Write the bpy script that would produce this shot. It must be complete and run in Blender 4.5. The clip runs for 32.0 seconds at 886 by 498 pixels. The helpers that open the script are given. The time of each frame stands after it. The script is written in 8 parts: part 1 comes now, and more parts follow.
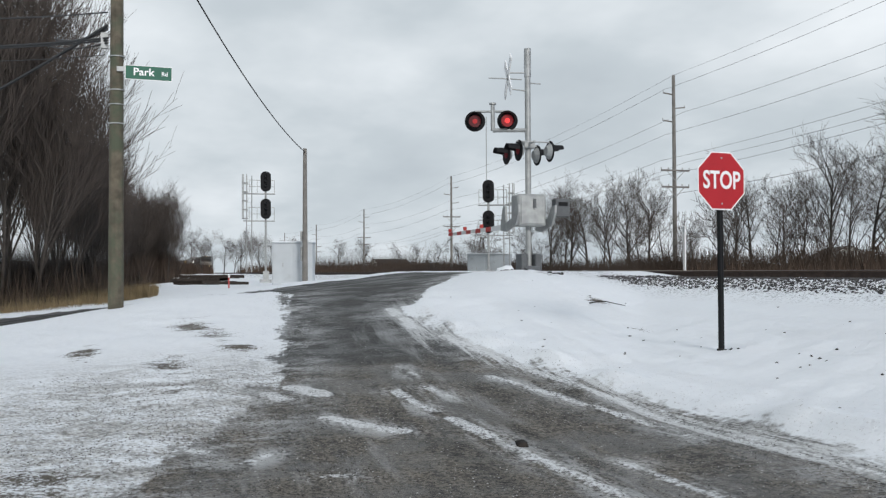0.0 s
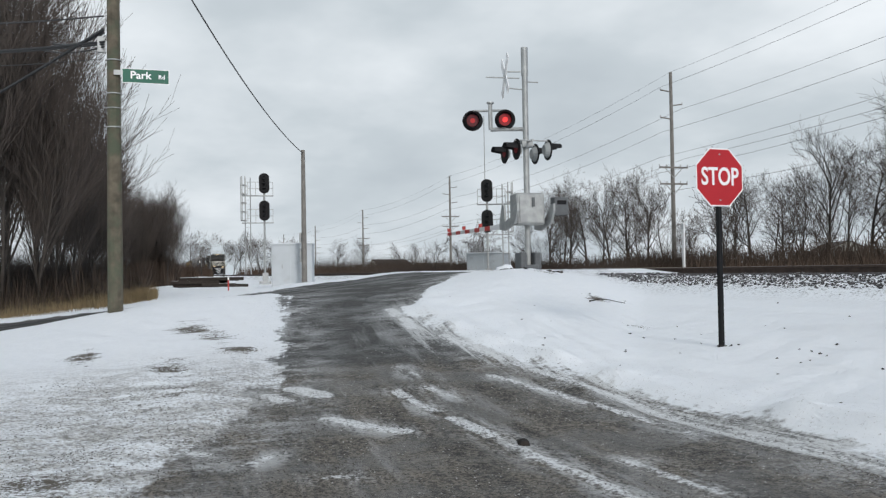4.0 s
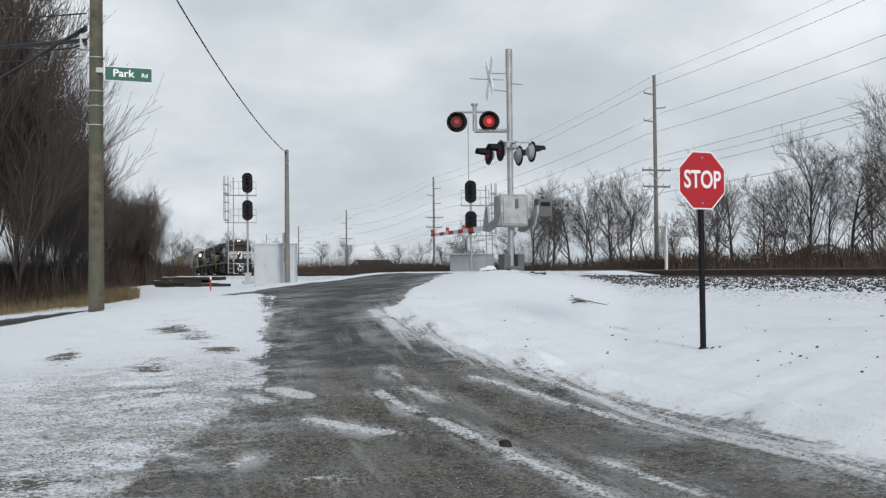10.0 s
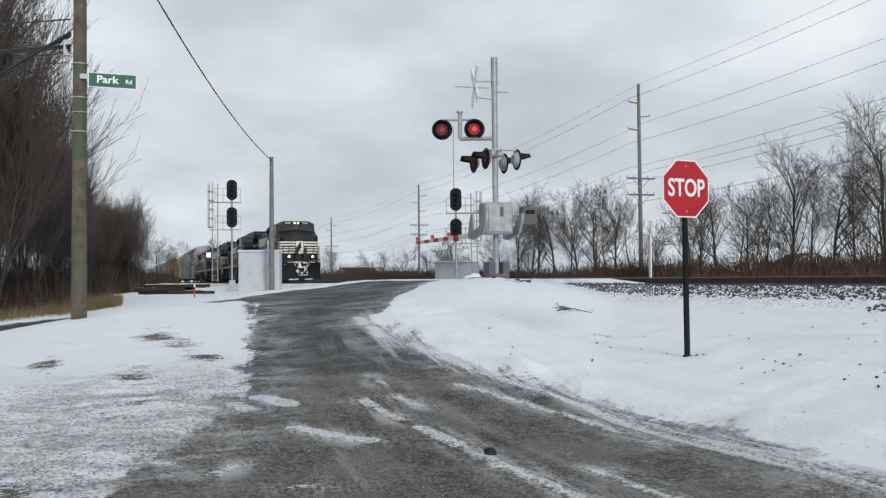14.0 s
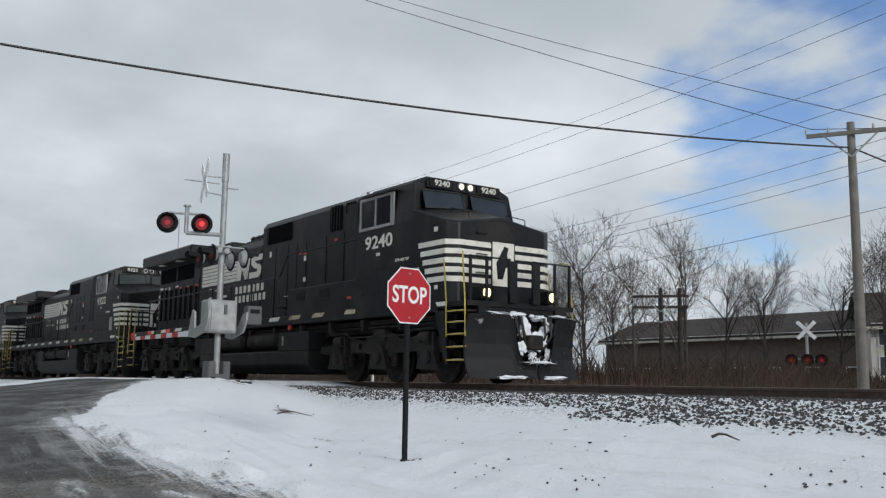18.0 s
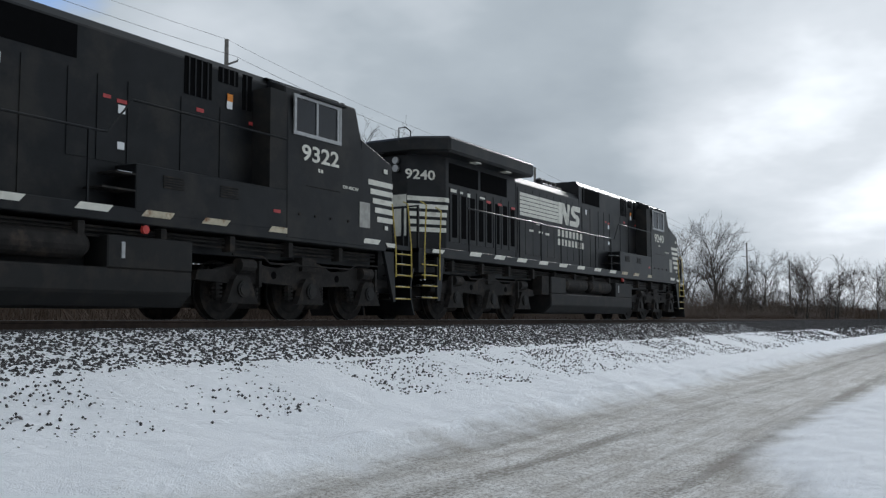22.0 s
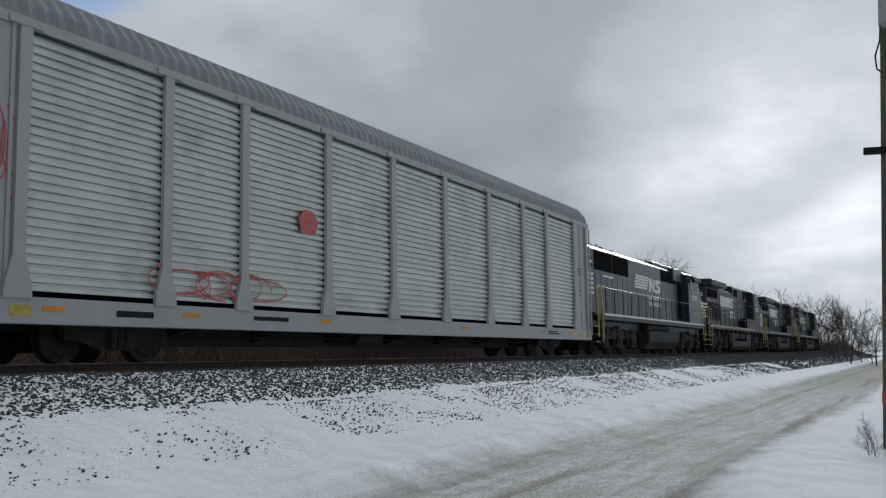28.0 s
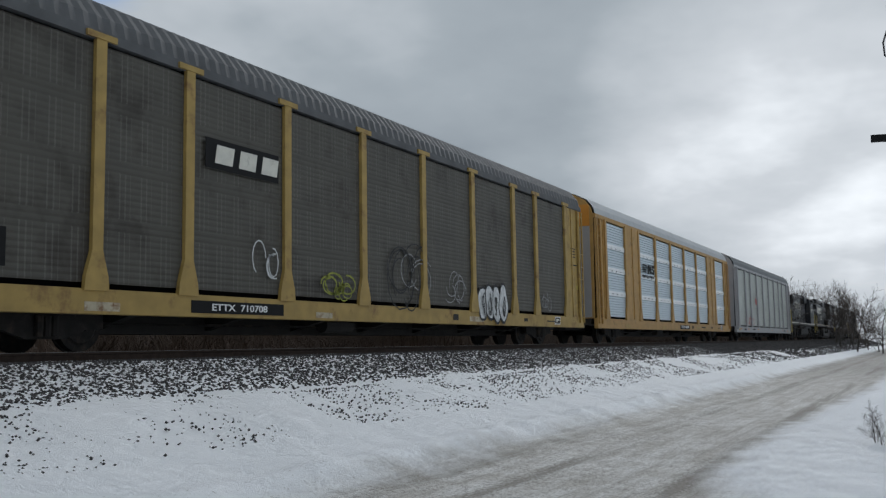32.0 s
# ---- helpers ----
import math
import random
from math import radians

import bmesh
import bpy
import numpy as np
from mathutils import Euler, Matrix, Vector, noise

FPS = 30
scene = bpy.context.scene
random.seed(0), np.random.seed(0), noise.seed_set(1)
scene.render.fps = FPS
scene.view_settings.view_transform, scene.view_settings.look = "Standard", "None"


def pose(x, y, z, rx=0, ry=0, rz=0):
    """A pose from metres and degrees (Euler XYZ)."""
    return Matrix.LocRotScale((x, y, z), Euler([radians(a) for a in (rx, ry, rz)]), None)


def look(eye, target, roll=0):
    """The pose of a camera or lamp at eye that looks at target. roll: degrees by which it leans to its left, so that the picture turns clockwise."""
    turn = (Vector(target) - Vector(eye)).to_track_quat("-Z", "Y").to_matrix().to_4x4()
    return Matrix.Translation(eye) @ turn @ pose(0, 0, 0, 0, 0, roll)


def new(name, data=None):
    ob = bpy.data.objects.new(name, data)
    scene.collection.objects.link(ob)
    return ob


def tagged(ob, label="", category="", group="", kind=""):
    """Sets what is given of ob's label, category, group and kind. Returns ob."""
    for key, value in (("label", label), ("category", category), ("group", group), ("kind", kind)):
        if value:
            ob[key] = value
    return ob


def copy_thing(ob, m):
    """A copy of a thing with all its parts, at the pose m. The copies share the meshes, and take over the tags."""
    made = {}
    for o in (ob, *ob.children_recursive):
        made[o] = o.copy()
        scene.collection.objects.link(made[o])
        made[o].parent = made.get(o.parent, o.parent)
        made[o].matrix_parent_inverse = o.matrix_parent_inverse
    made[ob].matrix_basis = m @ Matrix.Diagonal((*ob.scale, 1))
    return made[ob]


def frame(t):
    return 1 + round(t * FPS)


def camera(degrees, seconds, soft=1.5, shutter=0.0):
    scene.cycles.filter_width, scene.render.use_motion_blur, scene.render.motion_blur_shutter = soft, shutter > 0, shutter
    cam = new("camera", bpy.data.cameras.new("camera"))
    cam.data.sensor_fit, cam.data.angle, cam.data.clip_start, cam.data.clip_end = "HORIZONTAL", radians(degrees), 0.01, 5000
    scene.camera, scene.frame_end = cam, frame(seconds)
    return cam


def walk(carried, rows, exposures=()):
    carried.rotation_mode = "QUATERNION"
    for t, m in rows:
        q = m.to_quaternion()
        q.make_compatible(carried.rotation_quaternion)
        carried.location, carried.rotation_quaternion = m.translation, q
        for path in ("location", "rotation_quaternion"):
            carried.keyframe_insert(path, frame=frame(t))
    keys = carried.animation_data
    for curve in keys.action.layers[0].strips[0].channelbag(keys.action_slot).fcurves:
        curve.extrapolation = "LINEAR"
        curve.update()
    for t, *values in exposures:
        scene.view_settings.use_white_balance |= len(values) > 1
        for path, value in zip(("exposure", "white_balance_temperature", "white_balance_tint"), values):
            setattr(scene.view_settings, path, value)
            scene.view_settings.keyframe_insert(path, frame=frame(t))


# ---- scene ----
# camera on a tripod-like stand, panning with the train
EYE = (0.0, 0.0, 1.6)
cam = camera(50.86, 32.0, soft=1.3)
PATH = [
    (0.0, 72.96, 0.24, 1.40), (0.5, 73.04, 0.27, 1.88), (1.0, 72.90, 0.52, 1.81), (1.5, 72.93, 0.62, 1.62),
    (2.0, 72.98, 0.65, 1.39), (2.5, 72.97, 0.77, 1.32), (3.0, 72.97, 1.00, 1.23), (3.5, 72.95, 1.00, 1.46),
    (5.5, 72.80, 0.53, 0.97), (6.0, 72.92, 0.52, 1.25), (6.5, 72.80, 0.51, 1.43), (7.0, 72.65, 0.71, 1.33),
    (7.5, 72.45, 0.65, 1.06), (8.0, 72.45, 0.59, 1.19), (8.5, 72.43, 0.49, 1.53), (9.0, 72.10, 0.44, 1.70),
    (9.5, 71.93, 0.55, 1.64), (10.0, 71.90, 0.59, 1.43), (10.5, 71.64, 0.61, 1.45), (11.0, 71.71, 0.66, 1.81),
    (11.5, 71.75, 0.64, 2.13), (12.0, 71.74, 0.56, 2.26), (12.5, 71.94, 0.58, 2.19), (13.0, 71.75, 0.63, 2.03),
    (13.5, 71.29, 0.64, 1.77), (15.5, 69.70, 0.13, 2.93), (16.0, 68.76, -0.02, 3.31), (16.5, 67.00, -0.11, 4.12),
    (17.0, 64.32, -0.26, 5.19), (17.5, 61.03, -0.29, 6.65), (17.9, 56.00, -0.56, 7.90), (18.0, 54.12, -0.80, 8.18),
    (18.1, 51.79, -0.73, 8.51), (18.4, 42.46, -0.72, 9.62), (18.5, 38.60, -0.84, 10.01), (18.8, 25.83, 0.21, 10.95),
    (19.0, 16.52, 0.58, 11.35), (19.4, -2.06, 0.95, 11.16), (19.5, -6.83, 0.83, 10.94), (19.8, -20.36, 1.29, 9.98),
    (20.0, -29.20, 1.14, 9.16), (20.2, -37.58, 1.05, 8.36), (20.5, -47.84, 1.06, 7.14), (21.0, -56.32, 0.46, 5.38),
    (21.5, -58.32, 0.22, 4.41), (22.0, -59.76, 0.08, 4.33), (22.5, -61.37, -0.05, 4.82), (23.0, -62.12, -0.07, 5.15),
    (23.5, -62.21, 0.24, 5.59), (24.0, -62.19, 0.85, 5.76), (24.5, -62.19, 1.17, 5.94), (25.0, -62.32, 1.06, 6.20),
    (25.5, -62.43, 0.87, 6.31), (26.0, -62.59, 0.93, 6.30), (26.5, -62.68, 0.98, 6.40), (28.5, -62.79, 0.92, 6.66),
    (29.0, -62.73, 0.89, 6.43), (29.5, -62.62, 0.90, 6.54), (30.0, -62.56, 0.91, 6.57), (30.5, -62.76, 0.83, 6.53),
    (31.0, -63.04, 0.70, 6.49), (31.5, -62.73, 0.78, 6.35), (32.0, -62.42, 0.97, 5.93),
]
walk(cam, [(t, pose(*EYE, 90 + pitch, roll, yaw)) for t, yaw, roll, pitch in PATH],
     exposures=[(0, .0, 6450, 10), (13.5, -.02, 6450, 10), (16, -.08, 6450, 10), (17.5, -.14, 6400, 10), (18, -.16, 6400, 10), (19, 0, 6350, 10), (19.6, .3, 6300, 10),
                (20, .50, 6250, 10), (20.3, .42, 6250, 10), (20.6, .15, 6250, 10), (21, -.25, 6200, 10), (21.5, -.32, 6200, 10), (22, -.34, 6200, 10), (23, -.44, 6200, 10), (26, -.47, 6200, 10), (28.5, -.60, 6250, 10), (32, -.60, 6250, 10)])

RAIL = 1.6          # height of the rail heads
TRACK_Y = 12.9      # centre line of the track
SPEED = 13.87       # metres a second

# ---- sky and sun ----
SUN_AZ, SUN_EL = -86.0, 22.0
world = bpy.data.worlds.new("winter_sky")
scene.world = world
world.use_nodes = True


def wire(tree, a, b):
    tree.links.new(a, b)


def sky_nodes():
    nt = world.node_tree
    nt.nodes.clear()
    N = nt.nodes.new
    out, bg = N("ShaderNodeOutputWorld"), N("ShaderNodeBackground")
    sky = N("ShaderNodeTexSky")
    sky.sky_type, sky.sun_disc = "NISHITA", False
    sky.sun_elevation = radians(SUN_EL)
    sky.sun_rotation = radians(-SUN_AZ)
    co = N("ShaderNodeTexCoord")
    # flatten directions onto a cloud deck, so that clouds crowd together towards the horizon
    sep = N("ShaderNodeSeparateXYZ")
    wire(nt, co.outputs["Generated"], sep.inputs[0])
    zc = N("ShaderNodeMath"); zc.operation = "ADD"; zc.inputs[1].default_value = 0.27
    wire(nt, sep.outputs["Z"], zc.inputs[0])
    zm = N("ShaderNodeMath"); zm.operation = "MAXIMUM"; zm.inputs[1].default_value = 0.06
    wire(nt, zc.outputs[0], zm.inputs[0])
    dx, dy = N("ShaderNodeMath"), N("ShaderNodeMath")
    dx.operation = dy.operation = "DIVIDE"
    wire(nt, sep.outputs["X"], dx.inputs[0]); wire(nt, zm.outputs[0], dx.inputs[1])
    wire(nt, sep.outputs["Y"], dy.inputs[0]); wire(nt, zm.outputs[0], dy.inputs[1])
    deck = N("ShaderNodeCombineXYZ")
    wire(nt, dx.outputs[0], deck.inputs[0]); wire(nt, dy.outputs[0], deck.inputs[1])
    big = N("ShaderNodeTexNoise")
    big.inputs["Scale"].default_value, big.inputs["Detail"].default_value = 1.5, 7.0
    big.inputs["Roughness"].default_value = 0.52
    off = N("ShaderNodeVectorMath"); off.operation = "ADD"; off.inputs[1].default_value = (3.1, 0.4, 0.0)
    wire(nt, deck.outputs[0], off.inputs[0]); wire(nt, off.outputs[0], big.inputs["Vector"])
    # the deck is closed in the west and torn open to the north
    gap = N("ShaderNodeVectorMath"); gap.operation = "DOT_PRODUCT"
    gap.inputs[1].default_value = (0.346, 0.742, 0.574)
    wire(nt, co.outputs["Generated"], gap.inputs[0])
    gm = N("ShaderNodeMapRange")
    gm.inputs["From Min"].default_value, gm.inputs["From Max"].default_value = 0.885, 0.955
    gm.inputs["To Min"].default_value, gm.inputs["To Max"].default_value = 0.54, -0.24
    wire(nt, gap.outputs["Value"], gm.inputs["Value"])
    cover = N("ShaderNodeMath"); cover.operation = "ADD"
    gap2 = N("ShaderNodeVectorMath"); gap2.operation = "DOT_PRODUCT"
    gap2.inputs[1].default_value = (-0.527, 0.792, 0.309)
    wire(nt, co.outputs["Generated"], gap2.inputs[0])
    gm2 = N("ShaderNodeMapRange")
    gm2.inputs["From Min"].default_value, gm2.inputs["From Max"].default_value = 0.978, 0.997
    gm2.inputs["To Min"].default_value, gm2.inputs["To Max"].default_value = 0.0, -0.56
    wire(nt, gap2.outputs["Value"], gm2.inputs["Value"])
    gsum = N("ShaderNodeMath"); gsum.operation = "ADD"
    wire(nt, gm.outputs[0], gsum.inputs[0]); wire(nt, gm2.outputs[0], gsum.inputs[1])
    puff = N("ShaderNodeMapRange"); puff.clamp = False
    puff.inputs["To Min"].default_value, puff.inputs["To Max"].default_value = -0.45, 1.45
    wire(nt, big.outputs["Fac"], puff.inputs["Value"])
    wire(nt, puff.outputs[0], cover.inputs[0]); wire(nt, gsum.outputs[0], cover.inputs[1])
    mask = N("ShaderNodeMapRange"); mask.interpolation_type = "SMOOTHSTEP"
    mask.inputs["From Min"].default_value, mask.inputs["From Max"].default_value = 0.40, 0.68
    wire(nt, cover.outputs[0], mask.inputs["Value"])
    # brightness of the cloud: grey bellies, bright rims, a glow towards the hidden sun
    body = N("ShaderNodeTexNoise")
    body.inputs["Scale"].default_value, body.inputs["Detail"].default_value = 1.5, 5.0
    boff = N("ShaderNodeVectorMath"); boff.operation = "ADD"; boff.inputs[1].default_value = (9.1, 5.6, 0.0)
    wire(nt, deck.outputs[0], boff.inputs[0]); wire(nt, boff.outputs[0], body.inputs["Vector"])
    glow = N("ShaderNodeVectorMath"); glow.operation = "DOT_PRODUCT"
    a, e = radians(SUN_AZ), radians(SUN_EL - 11)
    glow.inputs[1].default_value = (-math.sin(a) * math.cos(e), math.cos(a) * math.cos(e), math.sin(e))
    wire(nt, co.outputs["Generated"], glow.inputs[0])
    gl = N("ShaderNodeMapRange")
    gl.inputs["From Min"].default_value, gl.inputs["From Max"].default_value = 0.962, 1.0
    gl.inputs["To Min"].default_value, gl.inputs["To Max"].default_value = 0.0, 0.37
    rim = N("ShaderNodeMapRange")
    rim.inputs["From Min"].default_value, rim.inputs["From Max"].default_value = 0.80, 0.93
    rim.inputs["To Min"].default_value, rim.inputs["To Max"].default_value = 0.0, 0.07
    wire(nt, gap.outputs["Value"], rim.inputs["Value"])
    wst = N("ShaderNodeMapRange")
    wst.inputs["From Min"].default_value, wst.inputs["From Max"].default_value = 0.1, -0.9
    wst.inputs["To Min"].default_value, wst.inputs["To Max"].default_value = 0.0, 0.05
    wire(nt, sep.outputs["X"], wst.inputs["Value"])
    gr = N("ShaderNodeMath"); gr.operation = "ADD"
    wire(nt, rim.outputs[0], gr.inputs[0]); wire(nt, wst.outputs[0], gr.inputs[1])
    wire(nt, glow.outputs["Value"], gl.inputs["Value"])
    br = N("ShaderNodeMath"); br.operation = "ADD"
    wire(nt, gl.outputs[0], br.inputs[1])
    br2 = N("ShaderNodeMath"); br2.operation = "ADD"
    cen = N("ShaderNodeMath"); cen.operation = "SUBTRACT"; cen.inputs[1].default_value = 0.5
    wire(nt, body.outputs["Fac"], cen.inputs[0])
    gain = N("ShaderNodeMapRange")
    gain.inputs["From Min"].default_value, gain.inputs["From Max"].default_value = -0.3, 0.7
    gain.inputs["To Min"].default_value, gain.inputs["To Max"].default_value = 0.75, 1.05
    wire(nt, sep.outputs["X"], gain.inputs["Value"])
    mul = N("ShaderNodeMath"); mul.operation = "MULTIPLY"
    wire(nt, cen.outputs[0], mul.inputs[0]); wire(nt, gain.outputs[0], mul.inputs[1])
    back = N("ShaderNodeMath"); back.operation = "ADD"; back.inputs[1].default_value = 0.5
    wire(nt, mul.outputs[0], back.inputs[0]); wire(nt, back.outputs[0], br.inputs[0])
    wire(nt, br.outputs[0], br2.inputs[0]); wire(nt, gr.outputs[0], br2.inputs[1])
    ramp = N("ShaderNodeValToRGB")
    ramp.color_ramp.elements[0].position, ramp.color_ramp.elements[0].color = 0.30, (0.44, 0.495, 0.54, 1)
    ramp.color_ramp.elements[1].position, ramp.color_ramp.elements[1].color = 0.98, (1.50, 1.54, 1.56, 1)
    high = ramp.color_ramp.elements.new(0.80); high.color = (0.97, 1.01, 1.04, 1)
    mid = ramp.color_ramp.elements.new(0.52); mid.color = (0.575, 0.635, 0.675, 1)
    wire(nt, br2.outputs[0], ramp.inputs["Fac"])
    blue = N("ShaderNodeVectorMath"); blue.operation = "SCALE"; blue.inputs["Scale"].default_value = 0.14
    tint = N("ShaderNodeVectorMath"); tint.operation = "MULTIPLY"; tint.inputs[1].default_value = (0.92, 1.04, 1.28)
    wire(nt, sky.outputs[0], tint.inputs[0]); wire(nt, tint.outputs[0], blue.inputs[0])
    mix = N("ShaderNodeMix"); mix.data_type = "RGBA"
    wire(nt, mask.outputs[0], mix.inputs["Factor"])
    wire(nt, blue.outputs[0], mix.inputs["A"]); wire(nt, ramp.outputs[0], mix.inputs["B"])
    wire(nt, mix.outputs["Result"], bg.inputs["Color"])
    bg.inputs["Strength"].default_value = 1.0
    wire(nt, bg.outputs[0], out.inputs[0])


sky_nodes()
sun = new("sun", bpy.data.lights.new("sun", "SUN"))
sun.data.energy, sun.data.angle, sun.data.color = 1.8, radians(12), (1.0, 0.97, 0.94)
_a, _e = radians(SUN_AZ), radians(SUN_EL)
sun.matrix_world = look((0, 0, 60), (math.sin(_a) * math.cos(_e), -math.cos(_a) * math.cos(_e), 60 - math.sin(_e)))


# ---- materials ----
def mat(name, colour, rough=0.6, metal=0.0, vary=0.15, scale=8.0, bump=0.0, bump_scale=60.0, dirt=None, dirt_at=0.62,
        dirt_scale=2.0, piece=0.0, spec=0.5):
    """A surface: base colour with two scales of variation, optional dirt patches and fine relief."""
    m = bpy.data.materials.new(name)
    m.use_nodes = True
    nt = m.node_tree
    N, b = nt.nodes.new, nt.nodes["Principled BSDF"]
    b.inputs["Roughness"].default_value, b.inputs["Metallic"].default_value = rough, metal
    b.inputs["Specular IOR Level"].default_value = spec
    co = N("ShaderNodeTexCoord")
    n1 = N("ShaderNodeTexNoise"); n1.inputs["Scale"].default_value, n1.inputs["Detail"].default_value = scale, 6.0
    wire(nt, co.outputs["Object"], n1.inputs["Vector"])
    r = N("ShaderNodeValToRGB")
    r.color_ramp.elements[0].position, r.color_ramp.elements[1].position = 0.3, 0.7
    r.color_ramp.elements[0].color = (*[c * (1 - vary) for c in colour], 1)
    r.color_ramp.elements[1].color = (*[min(1, c * (1 + vary)) for c in colour], 1)
    wire(nt, n1.outputs["Fac"], r.inputs["Fac"])
    last = r.outputs[0]
    if dirt:
        n2 = N("ShaderNodeTexNoise"); n2.inputs["Scale"].default_value, n2.inputs["Detail"].default_value = dirt_scale, 8.0
        n2.inputs["Roughness"].default_value = 0.65
        wire(nt, co.outputs["Object"], n2.inputs["Vector"])
        k = N("ShaderNodeMapRange"); k.inputs["From Min"].default_value, k.inputs["From Max"].default_value = dirt_at - 0.08, dirt_at + 0.08
        wire(nt, n2.outputs["Fac"], k.inputs["Value"])
        x = N("ShaderNodeMix"); x.data_type = "RGBA"; x.inputs["B"].default_value = (*dirt, 1)
        wire(nt, k.outputs[0], x.inputs["Factor"]); wire(nt, last, x.inputs["A"])
        last = x.outputs["Result"]
    if piece:
        info = N("ShaderNodeObjectInfo")
        k = N("ShaderNodeMapRange"); k.inputs["To Min"].default_value, k.inputs["To Max"].default_value = 1 - piece, 1 + piece
        wire(nt, info.outputs["Random"], k.inputs["Value"])
        x = N("ShaderNodeVectorMath"); x.operation = "SCALE"
        wire(nt, last, x.inputs[0]); wire(nt, k.outputs[0], x.inputs["Scale"])
        last = x.outputs[0]
    wire(nt, last, b.inputs["Base Color"])
    if bump:
        n3 = N("ShaderNodeTexNoise"); n3.inputs["Scale"].default_value, n3.inputs["Detail"].default_value = bump_scale, 5.0
        wire(nt, co.outputs["Object"], n3.inputs["Vector"])
        bp = N("ShaderNodeBump"); bp.inputs["Strength"].default_value, bp.inputs["Distance"].default_value = bump, 0.02
        wire(nt, n3.outputs["Fac"], bp.inputs["Height"]); wire(nt, bp.outputs[0], b.inputs["Normal"])
    return m


def glow_mat(name, colour, strength):
    m = bpy.data.materials.new(name)
    m.use_nodes = True
    b = m.node_tree.nodes["Principled BSDF"]
    b.inputs["Base Color"].default_value = (*colour, 1)
    b.inputs["Emission Color"].default_value, b.inputs["Emission Strength"].default_value = (*colour, 1), strength
    return m


BLACK = mat("black_paint", (0.0085, 0.0092, 0.0106), 0.40, vary=0.3, scale=3, spec=0.25, dirt=(0.024, 0.022, 0.020), dirt_at=0.57, dirt_scale=1.1, bump=0.05, bump_scale=3)
SNOWY_BLADE = mat("snow_caked_black_plate", (0.010, 0.010, 0.011), 0.6, vary=0.3, scale=3, spec=0.25, dirt=(0.78, 0.80, 0.83), dirt_at=0.74, dirt_scale=2.0, bump=0.3, bump_scale=6)
GLOSSBLACK = mat("glossy_black_paint", (0.019, 0.023, 0.030), 0.30, vary=0.2, scale=3, spec=0.5, dirt=(0.020, 0.020, 0.021), dirt_at=0.60, dirt_scale=1.5, bump=0.04, bump_scale=3)
GRIME = mat("running_gear_grime", (0.017, 0.0148, 0.0135), 0.75, vary=0.4, scale=6, spec=0.3, dirt=(0.050, 0.037, 0.028), dirt_at=0.6, dirt_scale=3, bump=0.3, bump_scale=30)
TANK = mat("dirty_tank_black", (0.0125, 0.0122, 0.012), 0.6, vary=0.2, scale=2.5, spec=0.3, dirt=(0.026, 0.022, 0.019), dirt_at=0.58, dirt_scale=2)
# near-black that paints the shade inside openings and recesses
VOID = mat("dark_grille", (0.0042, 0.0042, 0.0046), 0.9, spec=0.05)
CREAM = mat("aged_white_paint", (0.72, 0.70, 0.62), 0.55, vary=0.10, scale=5, dirt=(0.42, 0.39, 0.32), dirt_at=0.64, dirt_scale=4)
RUSTY_CREAM = mat("rusted_white_paint", (0.50, 0.44, 0.32), 0.65, vary=0.2, scale=6, dirt=(0.22, 0.11, 0.05), dirt_at=0.56, dirt_scale=5)
YELLOW = mat("safety_yellow", (0.46, 0.35, 0.07), 0.5, vary=0.25, scale=9, dirt=(0.2, 0.15, 0.06), dirt_at=0.62, dirt_scale=6)
ALU = mat("bare_aluminium", (0.40, 0.40, 0.40), 0.4, 0.7, vary=0.15, scale=10)
GLASS = mat("cab_glass", (0.010, 0.012, 0.017), 0.05, 0.0, vary=0.1, spec=0.4)
# base colour lighter than the side glass, painting in reflected sky
WINDSCREEN = mat("windscreen_glass", (0.030, 0.035, 0.035), 0.08, vary=0.2, scale=2, spec=0.5)
STEEL = mat("worn_rail_steel", (0.30, 0.29, 0.28), 0.3, 0.8, vary=0.1)
RUST = mat("rail_rust", (0.050, 0.032, 0.024), 0.85, vary=0.35, scale=9, bump=0.3)
TIE = mat("tarred_tie", (0.045, 0.036, 0.030), 0.9, vary=0.35, scale=4, bump=0.4, bump_scale=25, dirt=(0.78, 0.80, 0.83), dirt_at=0.60, dirt_scale=5, piece=0.2)
SNOW = mat("packed_snow", (0.80, 0.82, 0.85), 0.65, vary=0.05, scale=2, bump=0.35, bump_scale=6)
CREOSOTE = mat("creosoted_pole_wood", (0.038, 0.031, 0.026), 0.85, vary=0.35, scale=5, bump=0.4, bump_scale=18)
WOOD = mat("weathered_pole_wood", (0.105, 0.088, 0.062), 0.85, vary=0.4, scale=5, bump=0.5, bump_scale=18, dirt=(0.075, 0.085, 0.055), dirt_at=0.52)
GREYWOOD = mat("grey_pole_wood", (0.19, 0.178, 0.162), 0.85, vary=0.2, scale=4, bump=0.3, bump_scale=20)
GALV = mat("galvanised_steel", (0.36, 0.37, 0.365), 0.55, 0.35, vary=0.15, scale=6, dirt=(0.30, 0.31, 0.31), dirt_at=0.6)
SIGNALBLACK = mat("signal_black", (0.010, 0.010, 0.011), 0.65, spec=0.2)
CABINET = mat("cabinet_white_paint", (0.50, 0.53, 0.55), 0.45, vary=0.05, scale=2, dirt=(0.42, 0.44, 0.45), dirt_at=0.66, dirt_scale=1.5)
GREYCABINET = mat("cabinet_grey_paint", (0.40, 0.44, 0.47), 0.45, vary=0.06, scale=2, dirt=(0.32, 0.34, 0.35), dirt_at=0.62, dirt_scale=1.5)
